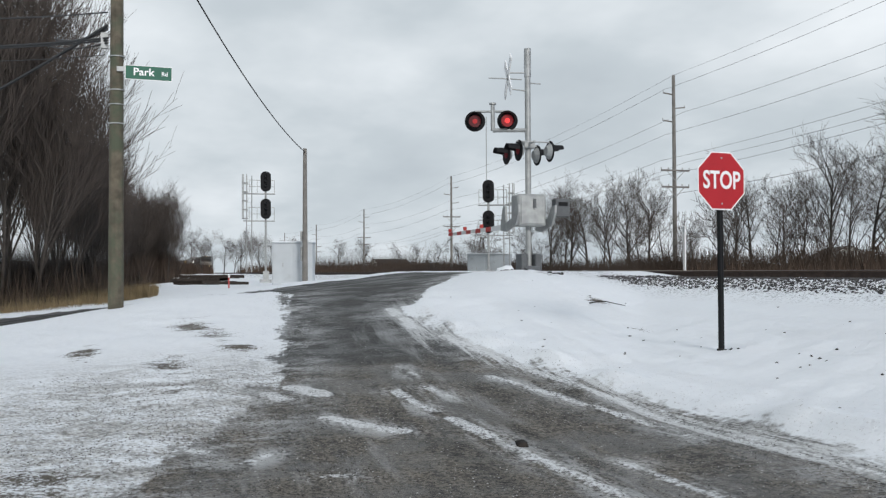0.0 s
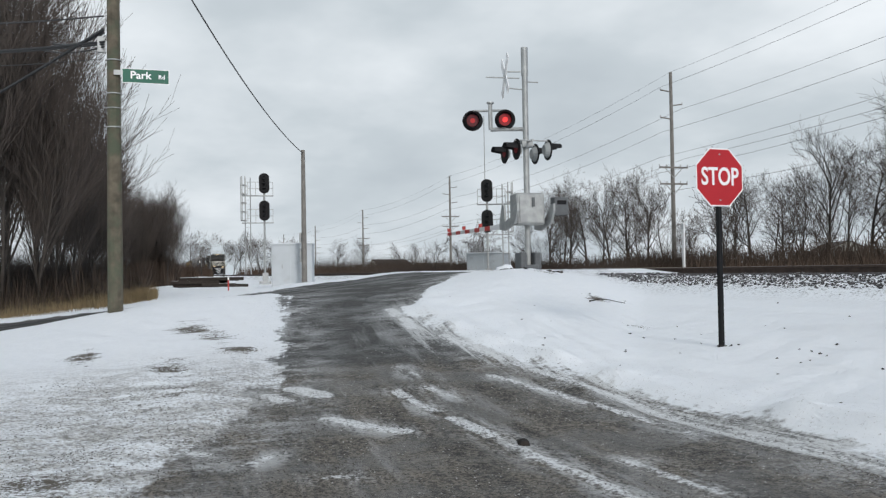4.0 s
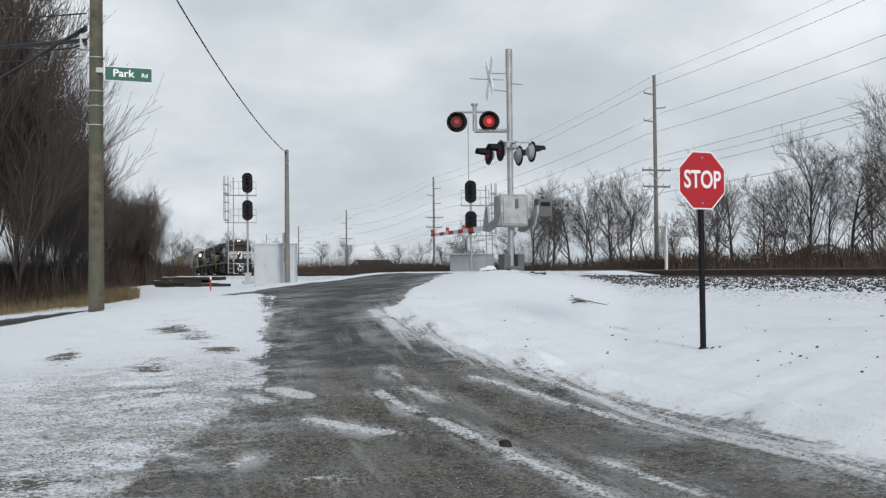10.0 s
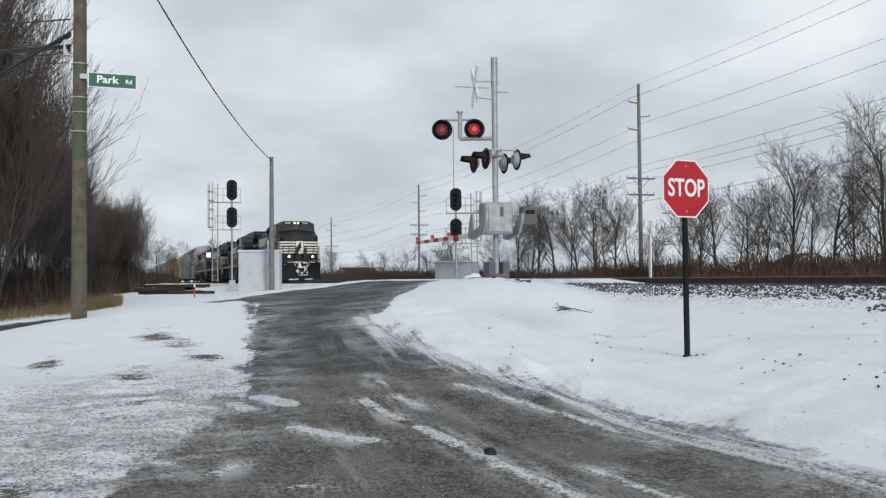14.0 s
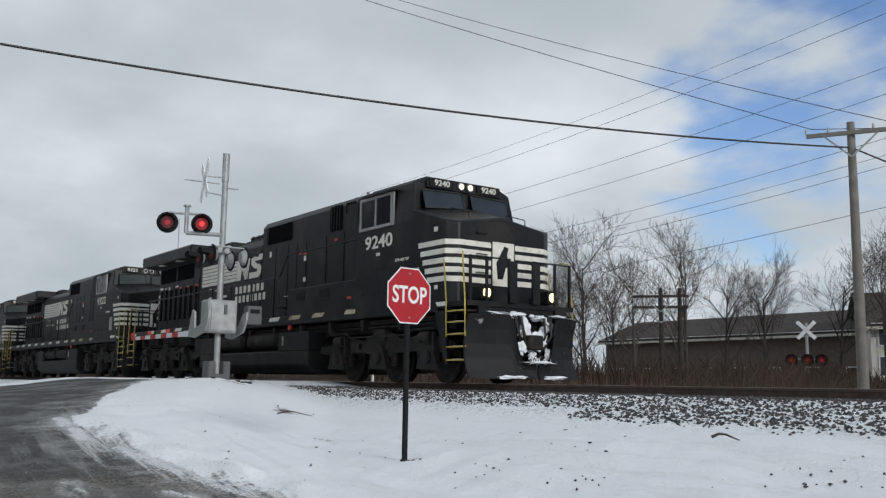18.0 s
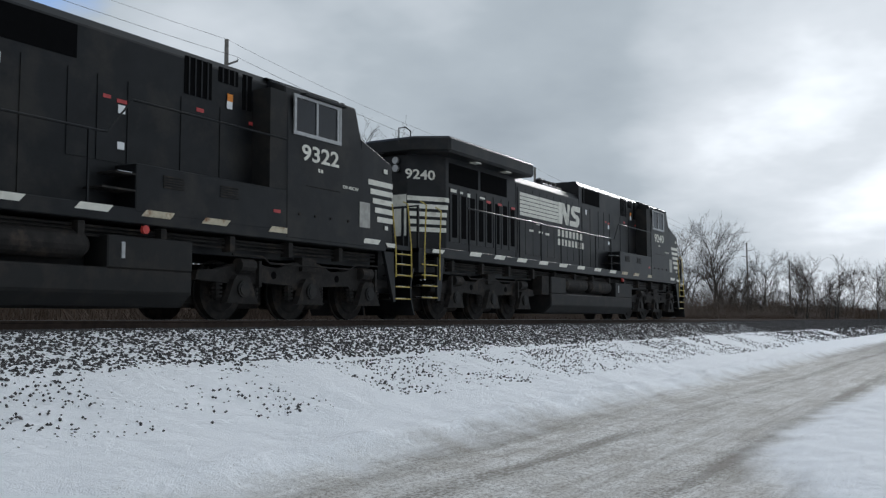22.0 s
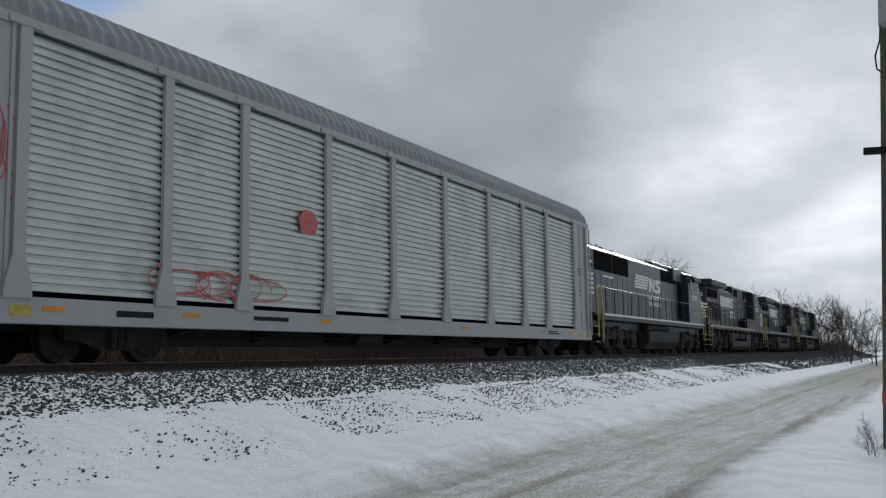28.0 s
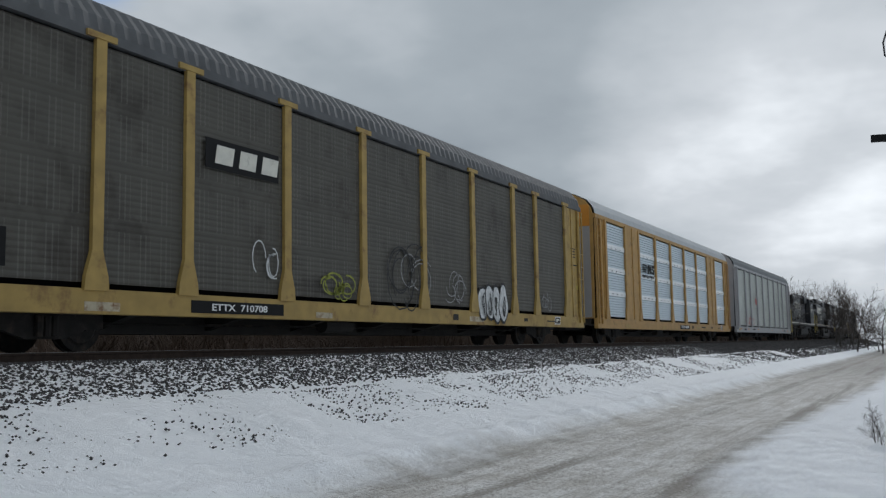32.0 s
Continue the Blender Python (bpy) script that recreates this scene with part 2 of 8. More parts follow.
REDSIGN = mat("sign_red", (0.40, 0.009, 0.016), 0.5, vary=0.06, scale=3)
GREENSIGN = mat("sign_green", (0.003, 0.095, 0.055), 0.55, vary=0.05, scale=3)
WHITE = mat("sign_white", (0.82, 0.82, 0.82), 0.45, vary=0.03)
REDPAINT = mat("barrier_red", (0.50, 0.05, 0.04), 0.5, vary=0.12, scale=12)
LENS_ON = glow_mat("lit_red_lens", (0.20, 0.003, 0.006), 0.4)
BULB_ON = glow_mat("lit_red_bulb", (0.85, 0.03, 0.03), 0.9)
LENS_DIM = glow_mat("dim_red_lens", (0.065, 0.003, 0.005), 0.45)
BULB_DIM = glow_mat("dim_red_bulb", (0.30, 0.010, 0.012), 0.6)
CASTIRON = mat("dull_cast_iron", (0.10, 0.105, 0.11), 0.7, vary=0.2, scale=5)
HEADLIGHT = glow_mat("headlight_beam", (1.0, 0.72, 0.38), 3.0)
BARK = mat("winter_bark", (0.055, 0.047, 0.041), 0.9, vary=0.3, scale=5, bump=0.4, bump_scale=20, piece=0.25)
TWIG = mat("bare_twigs", (0.068, 0.055, 0.047), 0.9, vary=0.25, scale=3, piece=0.25)
NEEDLE = mat("conifer_needles", (0.018, 0.026, 0.017), 0.85, vary=0.4, scale=3, piece=0.2)
BRUSH = mat("brown_brush", (0.090, 0.061, 0.044), 0.95, vary=0.35, scale=0.8)
UNDERBRUSH = mat("dark_undergrowth", (0.056, 0.040, 0.030), 0.95, vary=0.4, scale=0.9)
GRASS = mat("dry_grass", (0.22, 0.165, 0.09), 0.9, vary=0.3, scale=2)
ROTTEN = mat("rotten_wood", (0.032, 0.025, 0.020), 0.95, vary=0.4, scale=8, bump=0.5, bump_scale=20)
WIRE = mat("black_cable", (0.02, 0.02, 0.022), 0.6)


# ---- geometry helpers ----
def box(bm, x0, x1, y0, y1, z0, z1):
    v = [bm.verts.new(p) for p in ((x0, y0, z0), (x1, y0, z0), (x1, y1, z0), (x0, y1, z0),
                                   (x0, y0, z1), (x1, y0, z1), (x1, y1, z1), (x0, y1, z1))]
    for f in ((0, 3, 2, 1), (4, 5, 6, 7), (0, 1, 5, 4), (1, 2, 6, 5), (2, 3, 7, 6), (3, 0, 4, 7)):
        bm.faces.new([v[i] for i in f])


def extrude(bm, pts, a, b, axis="y"):
    """A prism: the outline pts in the plane across axis, from a to b along it."""
    def at(p, s):
        return (p[0], s, p[1]) if axis == "y" else (s, p[0], p[1]) if axis == "x" else (p[0], p[1], s)
    lo, hi = [bm.verts.new(at(p, a)) for p in pts], [bm.verts.new(at(p, b)) for p in pts]
    n = len(pts)
    bm.faces.new(lo), bm.faces.new(list(reversed(hi)))
    for i in range(n):
        bm.faces.new((lo[i], hi[i], hi[(i + 1) % n], lo[(i + 1) % n]))


def rod(bm, p, q, r, r2=None, n=8, caps=True):
    """A round bar from p to q."""
    p, q = Vector(p), Vector(q)
    d = (q - p)
    if d.length < 1e-6:
        return
    d.normalize()
    u = d.orthogonal().normalized()
    w = d.cross(u)
    r2 = r if r2 is None else r2
    a = [bm.verts.new(p + r * (math.cos(6.2832 * i / n) * u + math.sin(6.2832 * i / n) * w)) for i in range(n)]
    b = [bm.verts.new(q + r2 * (math.cos(6.2832 * i / n) * u + math.sin(6.2832 * i / n) * w)) for i in range(n)]
    for i in range(n):
        bm.faces.new((a[i], a[(i + 1) % n], b[(i + 1) % n], b[i]))
    if caps:
        bm.faces.new(list(reversed(a))), bm.faces.new(b)


def pipe(bm, pts, r, n=6):
    """One bent round bar through the points."""
    pts = [Vector(p) for p in pts]
    rings, u = [], None
    for i, p in enumerate(pts):
        d = (pts[min(i + 1, len(pts) - 1)] - pts[max(i - 1, 0)]).normalized()
        u = d.orthogonal().normalized() if u is None else (u - d * u.dot(d)).normalized()
        w = d.cross(u)
        rings.append([bm.verts.new(p + r * (math.cos(6.2832 * k / n) * u + math.sin(6.2832 * k / n) * w)) for k in range(n)])
    for a, c in zip(rings, rings[1:]):
        for k in range(n):
            bm.faces.new((a[k], a[(k + 1) % n], c[(k + 1) % n], c[k]))
    bm.faces.new(list(reversed(rings[0]))), bm.faces.new(rings[-1])


def beam(bm, p, q, w, h):
    """A square bar from p to q, w wide and h high."""
    p, q = Vector(p), Vector(q)
    d = (q - p).normalized()
    s = d.cross(Vector((0, 0, 1)))
    s = Vector((0, 1, 0)) if s.length < 1e-3 else s.normalized()
    u = s.cross(d)
    v = [bm.verts.new(c + a * s * w / 2 + b * u * h / 2) for c in (p, q) for a, b in ((-1, -1), (1, -1), (1, 1), (-1, 1))]
    for f in ((0, 1, 2, 3), (7, 6, 5, 4), (0, 4, 5, 1), (1, 5, 6, 2), (2, 6, 7, 3), (3, 7, 4, 0)):
        bm.faces.new([v[i] for i in f])


def quad(bm, *pts):
    bm.faces.new([bm.verts.new(p) for p in pts])


def solid(bm, bevel=0.0, smooth=False):
    bmesh.ops.recalc_face_normals(bm, faces=bm.faces[:])
    if bevel:
        bmesh.ops.bevel(bm, geom=bm.edges[:], offset=bevel, segments=1, affect="EDGES", clamp_overlap=True)
    if smooth:
        for f in bm.faces:
            f.smooth = True


def mesh_of(name, bm, material, bevel=0.0, smooth=False):
    solid(bm, bevel, smooth)
    me = bpy.data.meshes.new(name)
    bm.to_mesh(me)
    bm.free()
    me.materials.append(material)
    return me


def part(name, bm, material, parent=None, label="", bevel=0.0, smooth=False):
    """Links a bmesh as one mesh object under a thing or a part."""
    ob = new(name, mesh_of(name, bm, material, bevel, smooth))
    if parent:
        ob.parent = parent
    if label:
        ob["label"] = label
    return ob


def thing(name, label, category, m=None, group="", kind=""):
    ob = tagged(new(name), label, category, group, kind)
    ob.matrix_world = m or Matrix()
    return ob


def made(fn, *a, **k):
    bm = bmesh.new()
    fn(bm, *a, **k)
    return bm


def words(name, text, size, material, parent, m, label="", wide=1.0):
    """Raised lettering in the built-in font, laid flat in its own xy plane and posed by m."""
    cu = bpy.data.curves.new(name, "FONT")
    cu.body, cu.size, cu.align_x, cu.align_y, cu.extrude, cu.offset = text, size, "CENTER", "CENTER", 0.004, size * 0.018
    cu.resolution_u = 4
    tmp = bpy.data.objects.new(name, cu)
    me = bpy.data.meshes.new_from_object(tmp)
    bpy.data.objects.remove(tmp)
    bpy.data.curves.remove(cu)
    me.transform(Matrix.Diagonal((wide, 1, 1, 1)))
    me.materials.clear()
    me.materials.append(material)
    ob = new(name, me)
    if parent:
        ob.parent = parent
    ob.matrix_local = m
    if label:
        ob["label"] = label
    return ob




# ---- ground, roads and track ----
def ease(u):
    u = np.clip(u, 0, 1)
    return u * u * (3 - 2 * u)


def bump_at(x, y, cx, cy, rx, ry, h):
    return h * np.exp(-((x - cx) / rx) ** 2 - ((y - cy) / ry) ** 2)


def height(x, y):
    """Height of the ground: the embankment along the track, and the road that climbs to the crossing."""
    x, y = np.asarray(x, float), np.asarray(y, float)
    bank = np.interp(y, [-40, 3.5, 5, 6.5, 8, 9.4, 10.75, 15.05, 16.6, 20, 60, 3000],
                     [0, 0, .08, .38, .75, 1.10, 1.40, 1.40, 1.0, .85, 1.0, 1.1])
    west = ease((-6 - x) / 17)
    ramp = west * np.clip(1.12 + 0.1 * (y - 3.8), 0.15, 1.56)
    low = ease((-31.5 - x) / 7)
    ramp = ramp * (1 - low) + np.minimum(ramp, 0.82) * low
    h = np.maximum(bank, ramp)
    over = ease((x + 31.5) / 1.5) * ease((-21.0 - x) / 1.5) * ease((y - 6) / 3) * ease((19 - y) / 3)
    h = h * (1 - over) + np.maximum(h, 1.575) * over
    h = h + bump_at(x, y, -20.3, 0.6, 2.2, 3.0, .24) + bump_at(x, y, -18.8, 7.6, 2.6, 1.3, .20) + bump_at(x, y, -14.5, 6.2, 2.5, .9, .10)
    return h


def road_mask(x, y):
    """1 on the roads, 0 on the verges."""
    x, y = np.asarray(x, float), np.asarray(y, float)
    hi = np.interp(x, [-29, -23, -19.4, -17, -14.1, -10.6, -7.8, -5, 6, 200, 900], [9, 7.9, 5.5, 4.4, 4.5, 5.1, 5.35, 5.4, 5.5, 5.8, 5.8])
    lo = np.interp(x, [-30, -23, -17.9, -13.2, -10, -7, -3, 5, 9, 12, 18, 33, 900], [3.3, 3.2, 2.3, 1.5, 0.9, -.4, -2.5, -1.0, 1.6, 2.5, 2.5, 1.8, 1.8])
    branch = np.minimum(hi - y, y - lo) * (x > -30) - 5 * (x <= -30)
    main = np.minimum(x + 29.2, -22.2 - x)
    main = np.where(y > 60, -5, main)
    d = np.maximum(branch, main)
    return d


def lane_of(x, y):
    """Place across the branch road, in metres from its south edge, so that ruts follow its bend."""
    mid = np.interp(x, [-30, -20, -10, -5, 5, 900], [5.5, 4.0, 3.0, 3.0, 3.9, 3.9])
    return (y - mid) * np.interp(x, [-22, -12, -6, 5], [1.25, 1.0, .9, 1.0])


# strips of snow left on the asphalt: from, to, half width
DRIFTS = [((-11.27, 4.08), (-10.22, 4.36), .065), ((-10.22, 4.36), (-9.26, 4.58), .065), ((-9.26, 4.58), (-8.18, 4.74), .06), ((-7.88, 4.73), (-7.36, 4.74), .04),
          ((-7.48, 5.04), (-6.48, 5.06), .05), ((-6.48, 5.06), (-5.0, 5.10), .05), ((-9.14, 2.91), (-8.17, 3.01), .085), ((-7.9, 3.03), (-6.8, 3.13), .07), ((-6.8, 3.13), (-5.6, 3.2), .06),
          ((-10.79, 2.71), (-9.5, 2.80), .075), ((-12.28, 3.09), (-11.56, 3.17), .06), ((-10.91, 3.11), (-10.14, 3.25), .05), ((-6.97, 3.69), (-5.7, 3.74), .06),
          ((-14.35, 4.40), (-12.54, 4.56), .10), ((-12.54, 4.56), (-10.63, 4.87), .09), ((-10.63, 4.87), (-9.52, 5.0), .06), ((-9.52, 5.0), (-7.94, 5.04), .04),
          ((-11.34, 1.57), (-10.78, 1.86), .15), ((-9.56, 1.68), (-8.71, 2.21), .12), ((-10.98, 1.24), (-10.63, 1.36), .14), ((-7.24, 1.30), (-7.2, 1.44), .07), ((-8.55, .26), (-8.35, .39), .07),
          ((-7.87, .69), (-8.18, .95), .06), ((-16.3, 4.25), (-15.2, 4.10), .12), ((-17.5, 4.3), (-16.6, 4.2), .10)]
# bare earth on the snow bank: centre, half sizes
EARTH = [(-17.15, .6, .9, .46), (-15.97, .96, 1.1, .36), (-14.4, 1.12, .5, .34), (-13.16, .16, 1.3, .42), (-15.24, -1.06, 1.0, .22), (-7.4, -.9, .8, .5), (-20.6, 7.7, .8, .35), (-19.2, 8.3, .8, .2), (-16.0, 7.9, .5, .15), (-13.5, 7.4, .5, .12), (-11.2, .2, .8, .25), (-8.4, .3, .6, .3)]


def drift_field(x, y):
    """Metres inside the nearest strip of snow (negative outside)."""
    out = np.full(np.shape(x), -2.0)
    for (ax, ay), (bx, by), w in DRIFTS:
        ux, uy = bx - ax, by - ay
        t = np.clip(((x - ax) * ux + (y - ay) * uy) / (ux * ux + uy * uy), 0, 1)
        out = np.maximum(out, w - np.hypot(x - ax - t * ux, y - ay - t * uy))
    return out


def earth_field(x, y):
    out = np.zeros(np.shape(x))
    for cx, cy, rx, ry in EARTH:
        out = np.maximum(out, np.exp(-((x - cx) / rx) ** 2 - ((y - cy) / ry) ** 2))
    return out


def gridlines(marks):
    out = []
    for a, b, s in marks:
        out += list(np.arange(a, b - 1e-6, s))
    return np.array(out + [marks[-1][1]])


def surface(X, Y):
    """Height of the ground with its lumps, ploughed ridge and snow strips."""
    Z = height(X, Y)
    D = road_mask(X, Y)
    verge = np.clip(-D / 0.6, 0, 1)
    near = (X > -40) & (X < 60) & (Y > -10) & (Y < 10.5)
    rough = np.zeros(X.shape)
    rough[near] = [noise.noise((a * .55, c * .55, 0)) * .06 + noise.noise((a * 2.2, c * 2.2, 3)) * .036 for a, c in zip(X[near], Y[near])]
    row = np.exp(-((D + .30) / .20) ** 2) * (X > -20) * (X < 40) * (Y > 2.5)
    lumpy = np.zeros(X.shape)
    lumpy[near] = [noise.noise((a * 1.3, c * 1.3, 9)) for a, c in zip(X[near], Y[near])]
    Z = Z + row * np.clip(.07 + .16 * lumpy, 0, .2)
    rough = rough * ease((9.2 - Y) / .9)
    return Z + rough * (0.25 + 0.75 * verge) + 0.05 * ease(-D / 0.5) * (np.abs(X) < 60) + .010 * ease(drift_field(X, Y) / .06)


def ground_sheet():
    xs = gridlines([(-2200, -400, 200), (-400, -100, 25), (-100, -36, 2), (-36, -19, .3), (-19, -13, .16), (-13, -4, .09), (-4, 6, .3), (6, 26, .16), (26, 60, .5), (60, 160, 5), (160, 400, 30), (400, 2200, 200)])
    ys = gridlines([(-600, -60, 45), (-60, -10, 4), (-10, -1, .4), (-1, 5.4, .08), (5.4, 11.2, .14), (11.2, 20, .5), (20, 60, 3), (60, 200, 20), (200, 2600, 200)])
    X, Y = np.meshgrid(xs, ys)
    Z = surface(X, Y)
    D = road_mask(X, Y)
    nx = len(xs)
    verts = np.stack([X.ravel(), Y.ravel(), Z.ravel()], 1)
    ii, jj = np.meshgrid(np.arange(len(ys) - 1), np.arange(nx - 1), indexing="ij")
    a = (ii * nx + jj).ravel()
    faces = np.stack([a, a + 1, a + nx + 1, a + nx], 1)
    me = bpy.data.meshes.new("ground")
    me.from_pydata(verts.tolist(), [], faces.tolist())
    at = me.attributes.new("road", "FLOAT", "POINT")
    at.data.foreach_set("value", np.clip(D, -6, 6).ravel().astype(np.float32))
    for key, field in (("drift", drift_field), ("earth", earth_field)):
        at = me.attributes.new(key, "FLOAT", "POINT")
        at.data.foreach_set("value", field(X, Y).ravel().astype(np.float32))
    at = me.attributes.new("lane", "FLOAT", "POINT")
    at.data.foreach_set("value", lane_of(X, Y).ravel().astype(np.float32))
    me.polygons.foreach_set("use_smooth", np.ones(len(faces), bool))
    me.materials.append(ground_material())
    return tagged(new("ground", me), "snow-covered ground with patchy icy asphalt road", "ground", kind="structure")


def ground_material():
    m = bpy.data.materials.new("snow_and_icy_road")
    m.use_nodes = True
    nt = m.node_tree
    N, b = nt.nodes.new, nt.nodes["Principled BSDF"]
    geo, att = N("ShaderNodeNewGeometry"), N("ShaderNodeAttribute")
    att.attribute_name = "road"
    sep = N("ShaderNodeSeparateXYZ")
    wire(nt, geo.outputs["Position"], sep.inputs[0])

    def tex(scale, detail, stretch=None, rough=0.55):
        t = N("ShaderNodeTexNoise")
        t.inputs["Scale"].default_value, t.inputs["Detail"].default_value, t.inputs["Roughness"].default_value = scale, detail, rough
        if stretch:
            mp = N("ShaderNodeMapping")
            mp.inputs["Rotation"].default_value = (0, 0, radians(stretch[2]))
            mp.inputs["Scale"].default_value = (stretch[0], stretch[1], 1)
            wire(nt, geo.outputs["Position"], mp.inputs[0]); wire(nt, mp.outputs[0], t.inputs["Vector"])
        else:
            wire(nt, geo.outputs["Position"], t.inputs["Vector"])
        return t.outputs["Fac"]

    def maths(op, p, q, clamp=False):
        n = N("ShaderNodeMath"); n.operation = op; n.use_clamp = clamp
        for i, s in enumerate((p, q)):
            if isinstance(s, (int, float)):
                n.inputs[i].default_value = s
            else:
                wire(nt, s, n.inputs[i])
        return n.outputs[0]

    def span(v, a, c, lo=0.0, hi=1.0):
        n = N("ShaderNodeMapRange"); n.interpolation_type = "SMOOTHSTEP"
        for k, s in (("From Min", a), ("From Max", c), ("To Min", lo), ("To Max", hi)):
            n.inputs[k].default_value = s
        wire(nt, v, n.inputs["Value"])
        return n.outputs[0]

    def blend(f, c1, c2):
        n = N("ShaderNodeMix"); n.data_type = "RGBA"
        wire(nt, f, n.inputs["Factor"])
        for k, c in (("A", c1), ("B", c2)):
            if isinstance(c, tuple):
                n.inputs[k].default_value = (*c, 1)
            else:
                wire(nt, c, n.inputs[k])
        return n.outputs["Result"]

    big, fine, grit, coarse = tex(1.1, 6), tex(9, 5), tex(70, 4), tex(24, 4)
    lane = N("ShaderNodeAttribute"); lane.attribute_name = "lane"
    lv = N("ShaderNodeCombineXYZ")
    wire(nt, maths("MULTIPLY", sep.outputs["X"], 0.13), lv.inputs[0]); wire(nt, maths("MULTIPLY", lane.outputs["Fac"], 1.35), lv.inputs[1])
    rt = N("ShaderNodeTexNoise"); rt.inputs["Scale"].default_value, rt.inputs["Detail"].default_value, rt.inputs["Roughness"].default_value = 1.0, 6.0, 0.62
    wire(nt, lv.outputs[0], rt.inputs["Vector"])
    ruts = rt.outputs["Fac"]

    def along(fx, fl, detail, rough):
        """Noise drawn out along the lanes."""
        v = N("ShaderNodeCombineXYZ")
        wire(nt, maths("MULTIPLY", sep.outputs["X"], fx), v.inputs[0]); wire(nt, maths("MULTIPLY", lane.outputs["Fac"], fl), v.inputs[1])
        n = N("ShaderNodeTexNoise")
        n.inputs["Scale"].default_value, n.inputs["Detail"].default_value, n.inputs["Roughness"].default_value = 1.0, detail, rough
        wire(nt, v.outputs[0], n.inputs["Vector"])
        return n.outputs["Fac"]

    # distance into the road, frayed at its edge
    d = maths("ADD", att.outputs["Fac"], maths("MULTIPLY", maths("SUBTRACT", big, 0.5), 0.9))
    d = maths("ADD", d, maths("MULTIPLY", maths("SUBTRACT", ruts, 0.5), span(sep.outputs["X"], -6.0, 3.0, 1.5, 0.5)))
    d = maths("ADD", d, maths("MULTIPLY", maths("SUBTRACT", fine, 0.5), span(sep.outputs["X"], -6.0, 3.0, 0.45, 0.2)))
    east = span(sep.outputs["X"], -4.0, 5.0)
    on = maths("ADD", maths("MULTIPLY", span(d, -0.06, 0.10), maths("SUBTRACT", 1.0, east)), maths("MULTIPLY", span(d, -0.35, 0.40), east))
    west = maths("SUBTRACT", 1.0, east)
    patch = tex(1.5, 12, (1.5, 0.7, 20), 0.80)
    speck = tex(26, 6, None, 0.7)
    # asphalt: grit, stains drawn out along the lanes, cracks
    lanes = along(0.35, 2.6, 5.0, 0.66)
    tar = blend(span(maths("ADD", grit, maths("ADD", maths("MULTIPLY", maths("SUBTRACT", coarse, 0.5), 0.9), maths("MULTIPLY", maths("SUBTRACT", fine, 0.5), 0.6))), 0.34, 0.70), (0.011, 0.010, 0.009), (0.160, 0.143, 0.120))
    tar = blend(span(lanes, 0.42, 0.62, 0.0, 0.75), tar, blend(span(maths("ADD", coarse, maths("MULTIPLY", maths("SUBTRACT", grit, 0.5), 0.8)), 0.36, 0.64), (0.055, 0.046, 0.036), (0.235, 0.205, 0.168)))
    tar = blend(span(big, 0.44, 0.66, 0.0, 0.5), tar, (0.048, 0.044, 0.039))
    # newer, darker paving from the junction up to the crossing
    seam = maths("ADD", sep.outputs["X"], maths("MULTIPLY", maths("SUBTRACT", big, 0.5), 3.0))
    tar = blend(span(seam, -12.0, -13.2, 0.0, 0.85), tar, blend(span(coarse, 0.35, 0.65), (0.026, 0.026, 0.026), (0.060, 0.060, 0.059)))
    vor = N("ShaderNodeTexVoronoi"); vor.feature = "DISTANCE_TO_EDGE"; vor.inputs["Scale"].default_value = 0.42
    warp = N("ShaderNodeVectorMath"); warp.operation = "MULTIPLY_ADD"; warp.inputs[1].default_value = (0.9, 0.9, 0)
    wn = N("ShaderNodeTexNoise"); wn.inputs["Scale"].default_value, wn.inputs["Detail"].default_value = 1.6, 6.0
    wire(nt, geo.outputs["Position"], wn.inputs["Vector"]); wire(nt, wn.outputs["Color"], warp.inputs[0]); wire(nt, geo.outputs["Position"], warp.inputs[2])
    wire(nt, warp.outputs[0], vor.inputs["Vector"])
    crack = maths("MULTIPLY", span(vor.outputs["Distance"], 0.030, 0.008), span(sep.outputs["X"], -11.0, -14.0))
    tar = blend(maths("MULTIPLY", crack, span(big, 0.40, 0.50)), tar, (0.008, 0.008, 0.008))
    # snow left in strips, and thin grey slush along the lanes
    dr = N("ShaderNodeAttribute"); dr.attribute_name = "drift"
    strip = maths("ADD", dr.outputs["Fac"], maths("ADD", maths("MULTIPLY", maths("SUBTRACT", fine, 0.5), 0.14), maths("MULTIPLY", maths("SUBTRACT", coarse, 0.5), 0.12)))
    strip = maths("ADD", strip, maths("MULTIPLY", maths("SUBTRACT", along(1.3, 4.5, 6.0, 0.65), 0.50), 0.26))
    strip = maths("MULTIPLY", span(strip, -0.015, 0.05), span(maths("ADD", coarse, maths("MULTIPLY", maths("SUBTRACT", grit, 0.5), 0.9)), 0.34, 0.56, 0.35, 1.0))
    smear = span(maths("ADD", along(0.16, 1.5, 6.0, 0.62), maths("MULTIPLY", maths("SUBTRACT", grit, 0.5), 0.16)), 0.53, 0.66, 0.0, 0.28)
    near_edge = maths("MULTIPLY", span(att.outputs["Fac"], 1.4, 0.1), span(maths("ADD", maths("MULTIPLY", patch, 0.9), maths("MULTIPLY", speck, 0.5)), 0.66, 0.80, 0.0, 0.65))
    # slush thrown in long streaks along the north edge
    streak = maths("ADD", along(0.16, 3.1, 9.0, 0.70), maths("MULTIPLY", maths("SUBTRACT", coarse, 0.5), 0.22))
    streak = maths("ADD", streak, span(att.outputs["Fac"], 0.85, 0.05, -0.12, 0.07))
